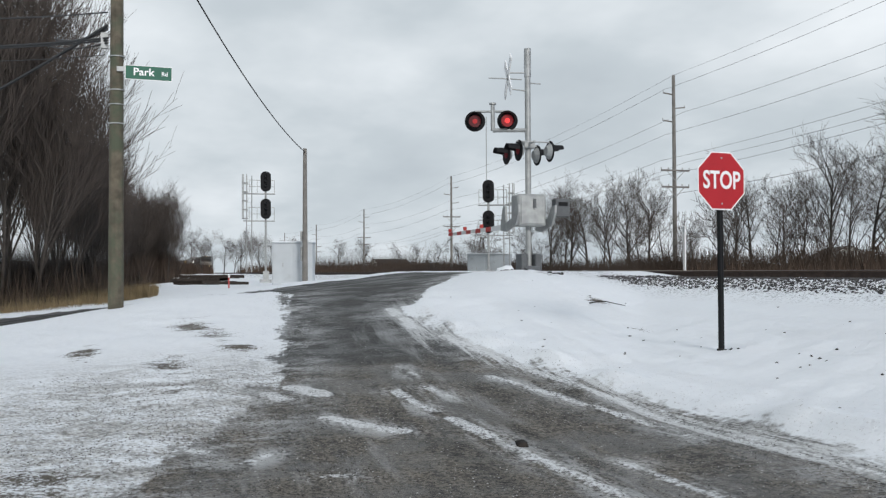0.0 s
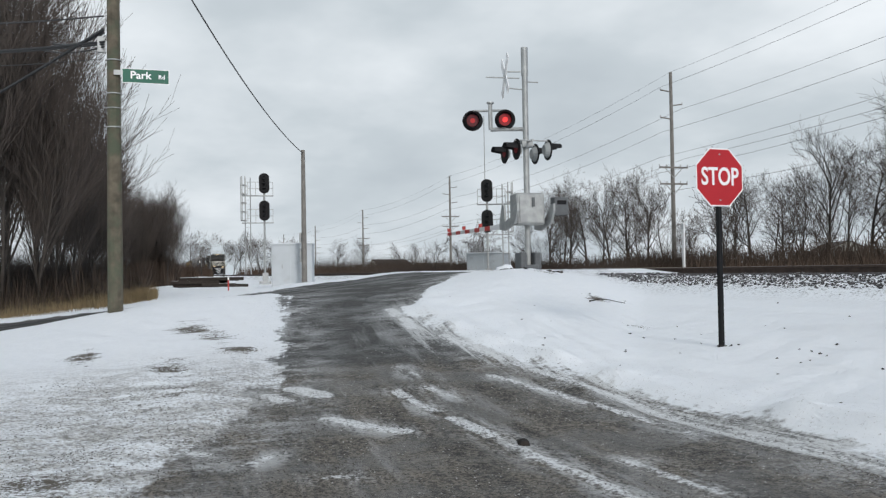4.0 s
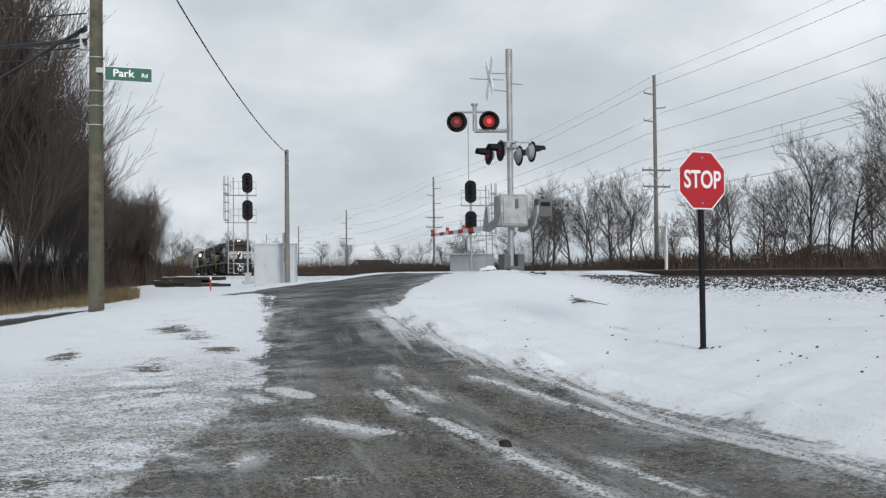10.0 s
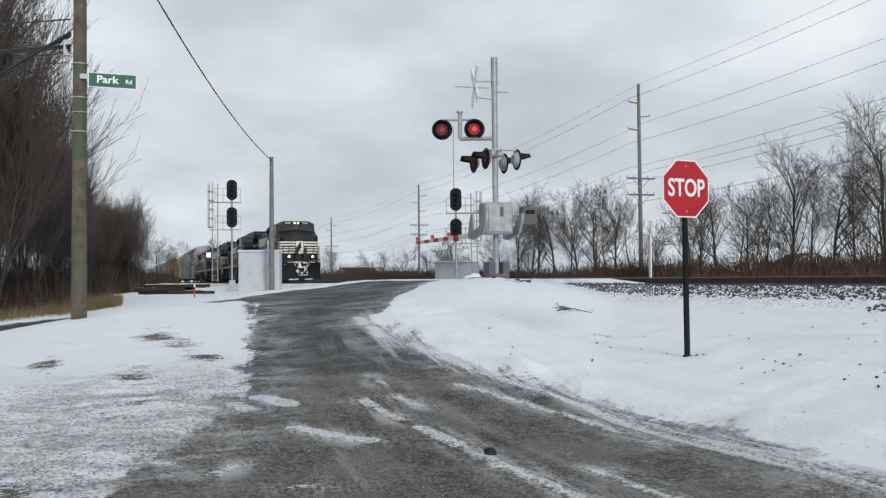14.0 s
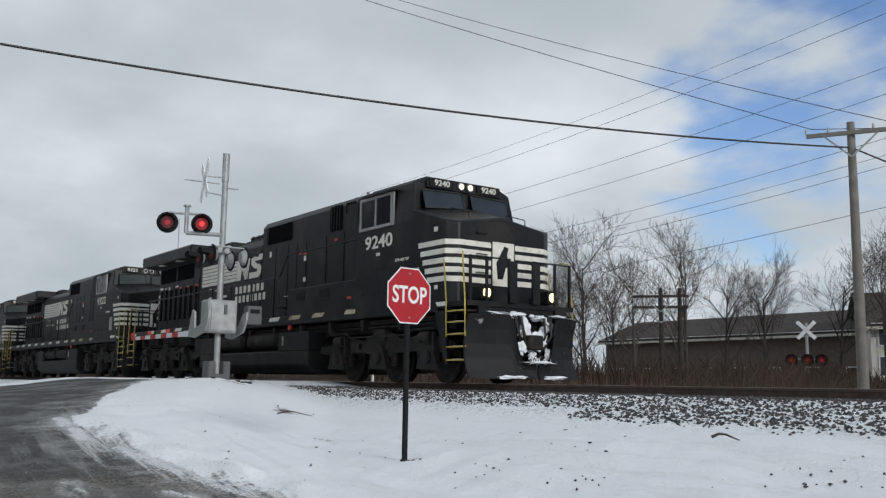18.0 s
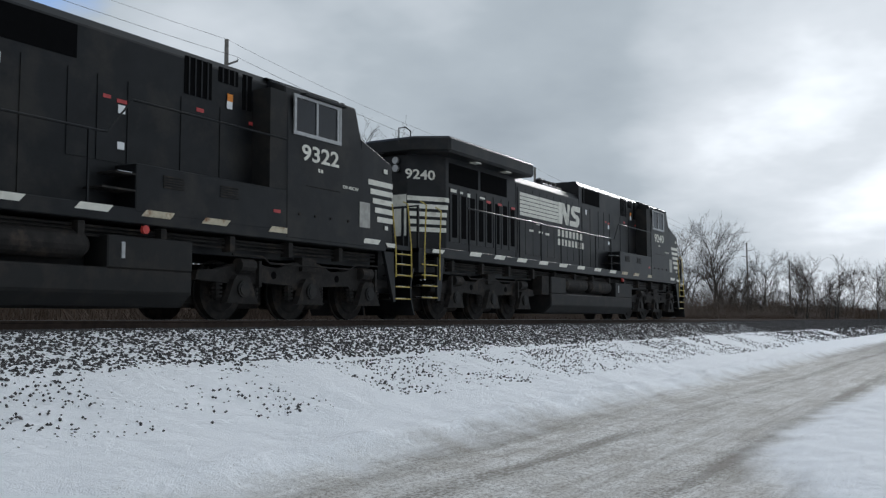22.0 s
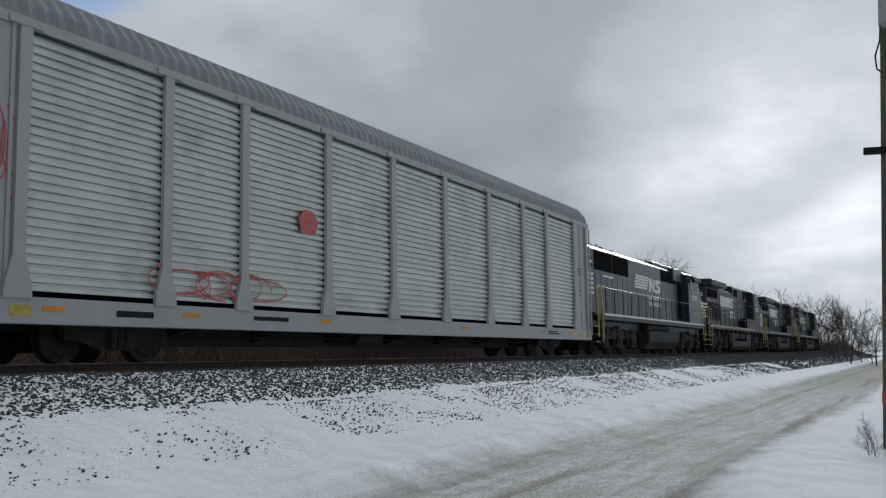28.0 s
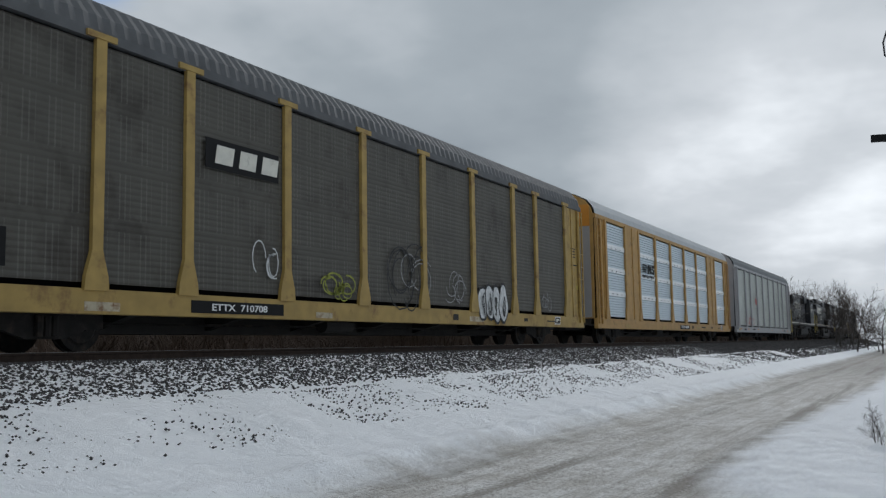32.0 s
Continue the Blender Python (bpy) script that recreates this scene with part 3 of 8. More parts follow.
    band = maths("MULTIPLY", span(lane.outputs["Fac"], 0.1, 0.8), span(att.outputs["Fac"], 1.1, 0.7))
    band = maths("MULTIPLY", band, span(streak, 0.48, 0.58, 0.0, 0.95))
    halo = maths("MULTIPLY", span(dr.outputs["Fac"], -0.34, 0.02), span(maths("ADD", along(0.6, 3.4, 8.0, 0.68), maths("MULTIPLY", maths("SUBTRACT", coarse, 0.5), 0.3)), 0.44, 0.60, 0.0, 0.6))
    smear = maths("MAXIMUM", smear, halo)
    veil = maths("MULTIPLY", maths("MAXIMUM", maths("MULTIPLY", maths("MAXIMUM", smear, band), span(sep.outputs["X"], -19.5, -16.0)), near_edge), west)
    slush = blend(fine, (0.54, 0.54, 0.53), (0.76, 0.77, 0.78))
    slush = blend(span(grit, 0.55, 0.70), slush, (0.30, 0.285, 0.26))
    # east of the junction: packed tan-grey snow with long thin ruts
    pack = blend(span(maths("ADD", maths("MULTIPLY", along(0.45, 2.6, 8.0, 0.72), 0.55), maths("MULTIPLY", patch, 0.45)), 0.38, 0.62), (0.48, 0.455, 0.415), (0.80, 0.795, 0.775))
    pack = blend(span(maths("ADD", grit, maths("MULTIPLY", maths("SUBTRACT", coarse, 0.5), 0.9)), 0.48, 0.62, 0.0, 0.75), pack, (0.22, 0.198, 0.168))
    two = maths("SINE", maths("MULTIPLY", maths("ADD", lane.outputs["Fac"], maths("MULTIPLY", maths("SUBTRACT", big, 0.5), 0.35)), 3.6), 0.0)
    worn = maths("MULTIPLY", span(two, 0.55, 1.0), span(maths("ADD", along(0.10, 2.0, 6.0, 0.62), maths("MULTIPLY", maths("SUBTRACT", coarse, 0.5), 0.5)), 0.40, 0.60, 0.0, 0.7))
    pack = blend(worn, pack, (0.17, 0.15, 0.12))
    thin = span(maths("ADD", along(0.045, 6.5, 6.0, 0.66), maths("MULTIPLY", maths("SUBTRACT", grit, 0.5), 0.15)), 0.52, 0.60, 0.0, 0.28)
    pack = blend(thin, pack, (0.24, 0.215, 0.18))
    pack = blend(span(sep.outputs["X"], 26.0, 60.0, 0.0, 0.55), pack, (0.15, 0.135, 0.115))
    rim = maths("MULTIPLY", span(d, 0.75, 0.15), span(along(0.12, 1.8, 6.0, 0.65), 0.44, 0.56, 0.0, 0.45))
    pack = blend(rim, pack, (0.15, 0.13, 0.105))
    road = blend(veil, tar, slush)
    road = blend(maths("MULTIPLY", strip, west), road, blend(coarse, (0.58, 0.58, 0.575), (0.84, 0.85, 0.86)))
    road = blend(east, road, pack)
    ice = maths("MAXIMUM", maths("MAXIMUM", veil, strip), east)
    # worn grey-brown snow where cars cut the corner
    trod = maths("MULTIPLY", span(att.outputs["Fac"], -5.5, -1.8), span(sep.outputs["X"], 2.0, -5.0, 0.0, 1.0))
    trod = maths("MULTIPLY", trod, span(sep.outputs["Y"], 3.6, 1.8))
    trod = maths("MULTIPLY", trod, span(sep.outputs["X"], -15.5, -11.0))
    trod = maths("MULTIPLY", trod, span(maths("ADD", patch, maths("MULTIPLY", maths("SUBTRACT", speck, 0.5), 0.75)), 0.36, 0.60))
    snow = blend(fine, (0.82, 0.84, 0.865), (0.90, 0.915, 0.935))
    snow = blend(maths("MULTIPLY", trod, 0.85), snow, blend(span(maths("ADD", coarse, maths("MULTIPLY", maths("SUBTRACT", fine, 0.5), 0.8)), 0.38, 0.64), (0.13, 0.115, 0.095), (0.50, 0.485, 0.455)))
    splash = maths("MULTIPLY", maths("MULTIPLY", span(att.outputs["Fac"], -1.6, -0.05), span(speck, 0.58, 0.68)), 0.55)
    snow = blend(splash, snow, (0.24, 0.215, 0.18))
    er = N("ShaderNodeAttribute"); er.attribute_name = "earth"
    bare = span(maths("ADD", er.outputs["Fac"], maths("ADD", maths("MULTIPLY", maths("SUBTRACT", patch, 0.5), 4.2), maths("MULTIPLY", maths("SUBTRACT", speck, 0.5), 2.6))), 0.70, 1.05)
    bare = maths("MULTIPLY", bare, span(er.outputs["Fac"], 0.08, 0.4))
    snow = blend(bare, snow, blend(speck, (0.05, 0.042, 0.034), (0.16, 0.135, 0.105)))
    # ballast showing through on the slope of the embankment
    yy = sep.outputs["Y"]
    stony = maths("MULTIPLY", maths("MULTIPLY", span(yy, 8.9, 10.1), span(yy, 11.1, 10.9)), span(maths("ADD", tex(20, 4), maths("MULTIPLY", tex(3, 3), 0.3)), 0.66, 0.80))
    stony = maths("MAXIMUM", stony, maths("MULTIPLY", span(yy, 11.95, 12.1), span(tex(6, 4), 0.30, 0.45)))
    far = span(yy, 15.2, 16.5)
    stony = maths("MULTIPLY", stony, maths("SUBTRACT", 1.0, far))
    snow = blend(stony, snow, (0.115, 0.105, 0.10))
    fields = maths("MULTIPLY", span(yy, 14.8, 16.0), span(maths("ADD", tex(0.05, 4), maths("MULTIPLY", tex(1.2, 4), 0.12)), 0.44, 0.56))
    fields = maths("MULTIPLY", fields, span(yy, 70, 50))
    snow = blend(fields, snow, (0.13, 0.10, 0.07))
    wire(nt, blend(on, snow, road), b.inputs["Base Color"])
    wire(nt, maths("SUBTRACT", 0.85, maths("MULTIPLY", maths("MULTIPLY", on, maths("SUBTRACT", 1.0, east)), span(big, 0.42, 0.60, 0.0, 0.38))), b.inputs["Roughness"])
    bp = N("ShaderNodeBump"); bp.inputs["Strength"].default_value, bp.inputs["Distance"].default_value = 0.6, 0.04
    wire(nt, maths("ADD", maths("ADD", maths("MULTIPLY", fine, 0.8), maths("MULTIPLY", tex(3.2, 5), 2.2)), maths("ADD", maths("MULTIPLY", grit, 0.8), maths("MULTIPLY", ice, 0.5))), bp.inputs["Height"])
    wire(nt, bp.outputs[0], b.inputs["Normal"])
    return m


ground = ground_sheet()


def pebbles(p, size, rng, z):
    """Vertices and faces of small eight-sided stones at the places p."""
    n = len(p)
    base = np.array([(1, 0, 0), (0, 1, 0), (-1, 0, 0), (0, -1, 0), (0, 0, 1), (0, 0, -1)], float)
    v = base[None] * rng.uniform(.6, 1.25, (n, 6, 1)) * size[:, None, None] * np.array([1.1, 1.1, .8])
    a = rng.uniform(0, 6.28, n)
    c, s = np.cos(a)[:, None], np.sin(a)[:, None]
    v = np.stack([v[..., 0] * c - v[..., 1] * s, v[..., 0] * s + v[..., 1] * c, v[..., 2]], -1)
    v += np.stack([p[:, 0], p[:, 1], z], 1)[:, None]
    f = np.array([(0, 1, 4), (1, 2, 4), (2, 3, 4), (3, 0, 4), (1, 0, 5), (2, 1, 5), (3, 2, 5), (0, 3, 5)])
    return v.reshape(-1, 3).tolist(), (f[None] + 6 * np.arange(n)[:, None, None]).reshape(-1, 3).tolist()


def island_shades(m, lo, hi):
    """Lets every loose piece of a mesh take its own shade of the material m."""
    nt = m.node_tree
    geo = nt.nodes.new("ShaderNodeNewGeometry")
    k = nt.nodes.new("ShaderNodeMapRange"); k.inputs["To Min"].default_value, k.inputs["To Max"].default_value = lo, hi
    wire(nt, geo.outputs["Random Per Island"], k.inputs["Value"])
    b = nt.nodes["Principled BSDF"]
    x = nt.nodes.new("ShaderNodeVectorMath"); x.operation = "SCALE"
    wire(nt, b.inputs["Base Color"].links[0].from_socket, x.inputs[0]); wire(nt, k.outputs[0], x.inputs["Scale"])
    wire(nt, x.outputs[0], b.inputs["Base Color"])
    return m


def road_grit(name, label, material, n, seed, r, spots):
    """Loose grit or crumbs of ice on the road and on the trodden snow."""
    rng = np.random.default_rng(seed)
    pts = []
    for x0, x1, y0, y1, share in spots:
        m = int(n * share)
        pts.append(np.stack([x0 + (x1 - x0) * rng.random(m) ** .75, rng.uniform(y0, y1, m)], 1))
    p = np.concatenate(pts)
    clump = np.array([noise.noise((a * .9, c * 1.6, seed)) for a, c in p])
    p = p[clump > rng.uniform(-.5, .45, len(p))]
    size = r * rng.uniform(.5, 1.6, len(p))
    me = bpy.data.meshes.new(name)
    v, f = pebbles(p, size, rng, surface(p[:, 0], p[:, 1]) + size * .25)
    me.from_pydata(v, [], f)
    me.materials.append(material)
    return tagged(new(name, me), label, "grit", kind="stuff")


road_grit("road_grit", "dark grit scattered over road and trodden snow", island_shades(mat("road_grit", (0.045, 0.040, 0.034), 0.9, vary=0.3, scale=9), .6, 2.6), 17000, 3, .0055,
          [(-13, -4.6, -1.6, 1.6, .65), (-13, -4.6, 1.2, 5.2, .30)])
road_grit("ice_crumbs", "crumbs of dirty ice on the asphalt", island_shades(mat("ice_crumb", (0.30, 0.295, 0.285), 0.7, vary=0.2, scale=9), .5, 1.6), 8000, 4, .0055,
          [(-14, -4.6, .2, 5.2, .8)])

# ---- the train: local x runs forwards, y = 0 on the centre line, z = 0 on the rail heads ----
UNITS, WHEELS = [], []


def slab(bm, pts, s, y, t=0.012):
    """A flat plate, outline in x and z, on the side s of a vehicle at half-width y."""
    a, b = sorted((s * y, s * (y + t)))
    extrude(bm, pts, a, b)


def rect(x0, x1, z0, z1):
    return [(x0, z0), (x1, z0), (x1, z1), (x0, z1)]


def wheel_mesh():
    b = bmesh.new()
    for s in (-1, 1):
        rod(b, (0, s * .70, 0), (0, s * .83, 0), .53, n=28)
        rod(b, (0, s * .66, 0), (0, s * .70, 0), .565, n=28)
        rod(b, (0, s * .83, 0), (0, s * .86, 0), .40, .36, n=20)
        rod(b, (0, s * .86, 0), (0, s * 1.02, 0), .13, n=12)
    rod(b, (0, -.7, 0), (0, .7, 0), .1, n=10)
    return mesh_of("wheelset", b, GRIME)


WHEELSET = wheel_mesh()


def wheelset(parent, x, z=.53):
    ob = new("wheelset", WHEELSET)
    ob.parent = parent
    ob.location = (x, 0, z)
    WHEELS.append((ob, x, z))
    return ob


def six_wheel_truck(parent, axles, flip=1):
    """A three-axle power truck: cast side frames, axle boxes, coil springs, brake gear."""
    a, m, c = sorted(axles)
    b = bmesh.new()
    for s in (-1, 1):
        y0, y1 = sorted((s * 1.08, s * 1.24))
        extrude(b, [(a - 1.05, .70), (a - 1.0, .86), (a - .5, .90), (a + .30, 1.10), (a + .75, 1.00), (m - .80, .98), (m - .4, 1.12), (m + .4, 1.12), (m + .80, .98),
                    (c - .75, 1.00), (c - .30, 1.10), (c + .5, .90), (c + .85, .86), (c + .9, .70), (c + .4, .66), (c - .45, .60), (c - .6, .70), (m + .5, .66),
                    (m + .42, .58), (m - .42, .58), (m - .5, .66), (a + .6, .70), (a + .45, .60), (a - .4, .66)], y0, y1)
    truck = part("truck", b, GRIME, parent, "grimy three-axle truck")
    for x in axles:
        for s in (-1, 1):
            b = bmesh.new()
            y0, y1 = sorted((s * 1.22, s * 1.36))
            extrude(b, [(x - .42, .30), (x + .42, .30), (x + .34, .44), (x + .22, .72), (x + .14, .80), (x - .14, .80), (x - .22, .72), (x - .34, .44)], y0, y1)
            axle = part("axle_box", b, GRIME, truck)
            b = bmesh.new(); rod(b, (x, s * 1.36, .55), (x, s * 1.40, .55), .15, n=18); rod(b, (x, s * 1.40, .55), (x, s * 1.415, .55), .11, n=14)
            part("bearing_cap", b, TANK, axle)
            for dx in (-.47, .47):
                b = bmesh.new()
                for i in range(4):
                    rod(b, (x + dx, s * 1.17, .40 + i * .07), (x + dx, s * 1.17, .44 + i * .07), .105, n=8)
                rod(b, (x + dx, s * 1.17, .36), (x + dx, s * 1.17, .68), .06, n=6)
                part("spring", b, GRIME, truck)
    for s in (-1, 1):
        for x in ((a + m) / 2, (m + c) / 2):
            # near-black disc painted as the darkness of a hole in the casting
            b = bmesh.new(); rod(b, (x, s * 1.236, .84), (x, s * 1.246, .84), .075, n=14)
            part("lightening_hole", b, VOID, truck)
        b = bmesh.new()
        for x in (a + .1, c - .1):
            rod(b, (x - .18, s * 1.3, .98), (x + .2, s * 1.3, .98), .13, n=12)
            beam(b, (x + .34 * flip, s * 1.34, 1.08), (x + .34 * flip, s * 1.34, .6), .09, .07)
        pipe(b, [(a - .3, s * 1.38, 1.16), (a + .5, s * 1.38, 1.16), (a + .7, s * 1.38, 1.05), (c - .7, s * 1.38, 1.05), (c - .5, s * 1.38, 1.16), (c + .35, s * 1.38, 1.16)], .018)
        box(b, m - .22, m + .22, *sorted((s * 1.1, s * 1.32)), .95, 1.22)
        part("brake_gear", b, GRIME, truck)
    b = bmesh.new()
    box(b, a - .3, c + .3, -1.0, 1.0, .72, 1.0)
    part("bolster", b, VOID, truck)
    # dark boxes for the motors, added to close off daylight under the engine
    for x in ((a + m) / 2, (m + c) / 2, a - .75):
        b = bmesh.new(); box(b, x - .42, x + .42, -.62, .62, .22, .80)
        part("traction_motor", b, GRIME, truck, bevel=.08)
    for x in axles:
        wheelset(truck, x)
    return truck


def block_parts(parent, s, y, x0, x1, z0, z1, n, material):
    """n upright blocks in a row in place of a word, each a part."""
    w = (x1 - x0) / n
    for i in range(n):
        b = bmesh.new()
        slab(b, rect(x0 + i * w + w * .10, x0 + (i + 1) * w - w * .30, z0 + .015, z1 - .015), s, y, .006)
        part("word_bar", b, material, parent)


def lettering_side(parent, s, y, x, z, text, size, wide=1.25, name="number"):
    m = pose(x, s * (y + .004), z, 90, 0, 0 if s < 0 else 180)
    words(name, text, size, CREAM, parent, m, wide=wide)


def handrail(parent, s, pts, posts, r=.02, y=1.46, foot=1.66, material=None):
    b = bmesh.new()
    pipe(b, [(x, s * y, z) for x, z in pts], r)
    for x in posts:
        z = np.interp(x, *zip(*sorted(pts)))
        beam(b, (x, s * y, foot), (x, s * y, z), .035, .035)
    part("handrail", b, material or BLACK, parent)


def ladder_steps(parent, x0, x1, s, zs, label="yellow-edged steps dusted with snow"):
    y0, y1 = sorted((s * 1.12, s * 1.47))
    for z in zs:
        b = bmesh.new()
        box(b, x0, x1, y0, y1, z, z + .03)
        tread = part("step", b, GRIME, parent)
        b = bmesh.new()
        box(b, x0, x1, *sorted((s * 1.455, s * 1.485)), z + .005, z + .032)
        part("tread_edge", b, YELLOW, tread)
        b = bmesh.new()
        q0, q1 = sorted((s * 1.2, s * 1.44))
        box(b, x0 + .16, x1 - .18, q0, q1, z + .03, z + .042)
        part("snow", b, SNOW, tread)


def plate_marks(parent, s, y, marks, material, name="marking", t=.006):
    for m in marks:
        b = bmesh.new()
        slab(b, rect(*m), s, y, t)
        part(name, b, material, parent)


def louvres(parent, s, y, x0, x1, z0, z1, n):
    b = bmesh.new()
    for i in range(n):
        z = z0 + (z1 - z0) * (i + .5) / n
        slab(b, rect(x0, x1, z - .012, z + .012), s, y, .02)
    part("louvre", b, GRIME, parent)


def emblem_shapes(x0, x1, z0, z1):
    """Outlines of the slanted bars and hooks of the railway's emblem, in a box."""
    raw = ([(0, 0), (.15, 0), (.215, 1), (0, 1)], [(.20, 1), (.26, 1), (.41, .34), (.40, 0), (.32, 0), (.16, .66)], [(.376, 0), (.43, 0), (.516, 1), (.40, 1)],
           [(.49, 0), (.85, 0), (.94, .17), (.957, .43), (.88, .586), (.796, .586), (.796, .257), (.505, .257)],
           [(.56, .60), (.71, .40), (.79, .40), (.79, .586), (.69, .743), (.978, .743), (1, 1), (.656, 1), (.57, .857)])
    return [[(x0 + (x1 - x0) * a, z0 + (z1 - z0) * c) for a, c in shape] for shape in raw]


WARN_RED = mat("warning_red", (0.42, 0.05, 0.05), 0.5, vary=0.2)
WARN_ORANGE = mat("warning_orange", (0.75, 0.25, 0.03), 0.5, vary=0.1)
GREY_PLATE = mat("worn_grey_plate", (0.36, 0.35, 0.32), 0.5, 0.3, vary=0.25, scale=6)
HOSE = mat("rubber_hose", (0.02, 0.02, 0.02), 0.6)


def ring_strip(b, outline, z0, z1, off):
    """A band that follows an outline in plan, off metres proud of it."""
    n = len(outline)
    pts = []
    for i, p in enumerate(outline):
        a, c = Vector(outline[max(i - 1, 0)]), Vector(outline[min(i + 1, n - 1)])
        d = (c - a).normalized()
        pts.append(Vector(p) + off * Vector((d.y, -d.x)))
    for (p, q), (p0, q0) in zip(zip(pts, pts[1:]), zip(outline, outline[1:])):
        v = [b.verts.new(c) for c in ((*p, z0), (*q, z0), (*q, z1), (*p, z1), (*p0, z0), (*q0, z0), (*q0, z1), (*p0, z1))]
        for f in ((0, 1, 2, 3), (0, 4, 5, 1), (3, 2, 6, 7), (0, 3, 7, 4), (1, 5, 6, 2)):
            b.faces.new([v[i] for i in f])


def wide_cab_loco(number, lead):
    """Six-axle wide-nosed freight engine with winged radiators."""
    label = ("black six-axle freight engine with white nose stripes and snowy plough" if lead else
             "black six-axle freight engine with white stripes and winged radiators")
    u = thing("locomotive", label, "locomotive", group="engines at the head of the train")
    # frame and walkway
    b = bmesh.new()
    box(b, -15.2, 4.75, -1.47, 1.47, 1.50, 1.745)
    box(b, -15.6, 4.8, -1.0, 1.0, 1.15, 1.47)
    box(b, -16.15, -15.9, -1.45, 1.45, 1.1, 1.68)
    frame_ob = part("underframe", b, BLACK, u, bevel=.015)
    for s in (-1, 1):
        if number == "9325":
            b = bmesh.new(); slab(b, rect(-15.1, 4.6, 1.645, 1.73), s, 1.472, .006)
            part("sill_stripe", b, RUSTY_CREAM, frame_ob)
        for i, x in enumerate(() if number == "9325" else (4.15, 2.7, 1.15, -.55, -1.85, -3.1, -4.6, -6.1, -7.6, -9.1, -10.6, -12.0, -13.4)):
            b = bmesh.new()
            slab(b, [(x - .33, 1.63), (x + .27, 1.63), (x + .37, 1.738), (x - .23, 1.738)], s, 1.472, .006)
            part("sill_stripe", b, RUSTY_CREAM if 2 <= i <= 4 else CREAM, frame_ob)
        b = bmesh.new()
        for z in (1.28, 1.36, 1.42):
            rod(b, (-15, s * 1.25, z), (4.6, s * 1.25, z), .022, n=6)
        for x in np.arange(-14.5, 4.6, 1.6):
            box(b, x, x + .12, *sorted((s * 1.2, s * 1.4)), 1.2, 1.47)
        part("pipework", b, GRIME, frame_ob)
    # cab with the wide nose
    plan = [(3.75, -1.48), (5.0, -1.46), (5.15, -1.2), (5.15, 1.2), (5.0, 1.46), (3.75, 1.48)]
    b = bmesh.new()
    tops = {3.75: 3.86, 5.0: 3.46, 5.15: 3.41}
    lo = [b.verts.new((x, y, 1.55)) for x, y in plan]
    hi = [b.verts.new((x, y, tops[x])) for x, y in plan]
    ridge = [b.verts.new((3.82, 0, 4.02)), b.verts.new((5.15, 0, 3.62))]
    for i in range(6):
        b.faces.new((lo[i], lo[(i + 1) % 6], hi[(i + 1) % 6], hi[i]))
    b.faces.new(lo)
    b.faces.new((hi[0], hi[1], hi[2], ridge[1], ridge[0])), b.faces.new((hi[5], hi[4], hi[3], ridge[1], ridge[0]))
    b.faces.new((hi[2], hi[3], ridge[1])), b.faces.new((hi[0], hi[5], ridge[0]))
    nose = part("nose", b, BLACK, u, bevel=.03)
    b = bmesh.new()
    x0 = 1.33
    rear = [(-1.48, 1.55), (1.48, 1.55), (1.48, 3.6), (1.40, 4.50), (1.0, 4.66), (-1.0, 4.66), (-1.40, 4.50), (-1.48, 3.6)]
    fx = [3.85, 3.85, 3.85, 3.66, 3.68, 3.68, 3.66, 3.85]
    va = [b.verts.new((x0, y, z)) for y, z in rear]
    vb = [b.verts.new((x, y, z)) for x, (y, z) in zip(fx, rear)]
    b.faces.new(va), b.faces.new(list(reversed(vb)))
    for i in range(8):
        b.faces.new((va[i], vb[i], vb[(i + 1) % 8], va[(i + 1) % 8]))
    cab = part("cab", b, BLACK, u, bevel=.025)
    b = bmesh.new()
    box(b, 1.25, 3.60, -1.0, 1.0, 4.655, 4.69)
    extrude(b, [(3.66, 4.40), (3.76, 4.40), (3.70, 4.66), (3.60, 4.66)], -1.08, 1.08)
    part("roof_edge", b, BLACK, cab, bevel=.01)
    for s in (-1, 1):
        # windscreen halves, number boards, headlight pair
        b = bmesh.new()
        y0, y1 = s * .12, s * 1.22
        quad(b, (3.895, y0, 4.0), (3.895, y1, 3.90), (3.755, y1, 4.32), (3.755, y0, 4.36))
        ws = part("windscreen", b, WINDSCREEN, cab)
        b = bmesh.new()
        fr = [(3.905, y0, 3.99), (3.905, y1, 3.89), (3.765, y1, 4.33), (3.765, y0, 4.37)]
        pipe(b, fr + fr[:1], .018)
        part("rubber_seal", b, HOSE, ws)
        b = bmesh.new()
        box(b, 3.72, 3.77, *sorted((s * .34, s * 1.02)), 4.43, 4.62)
        nb = part("number_board", b, SIGNALBLACK, cab)
        words("number", number, .19, CREAM, nb, pose(3.776, s * .68, 4.525, 90, 0, 90), wide=1.15)
        b = bmesh.new()
        rod(b, (3.68, s * .13, 4.53), (3.78, s * .13, 4.53), .09, n=14)
        lamp = part("headlight", b, ALU, cab)
        b = bmesh.new()
        rod(b, (3.78, s * .13, 4.53), (3.788, s * .13, 4.53), .062, n=14)
        part("lens", b, HEADLIGHT if lead else GLASS, lamp)
        # side window with its aluminium frame
        b = bmesh.new()
        slab(b, rect(1.55, 2.95, 3.66, 4.30), s, 1.46, .02)
        wn = part("side_window", b, GLASS, cab)
        b = bmesh.new()
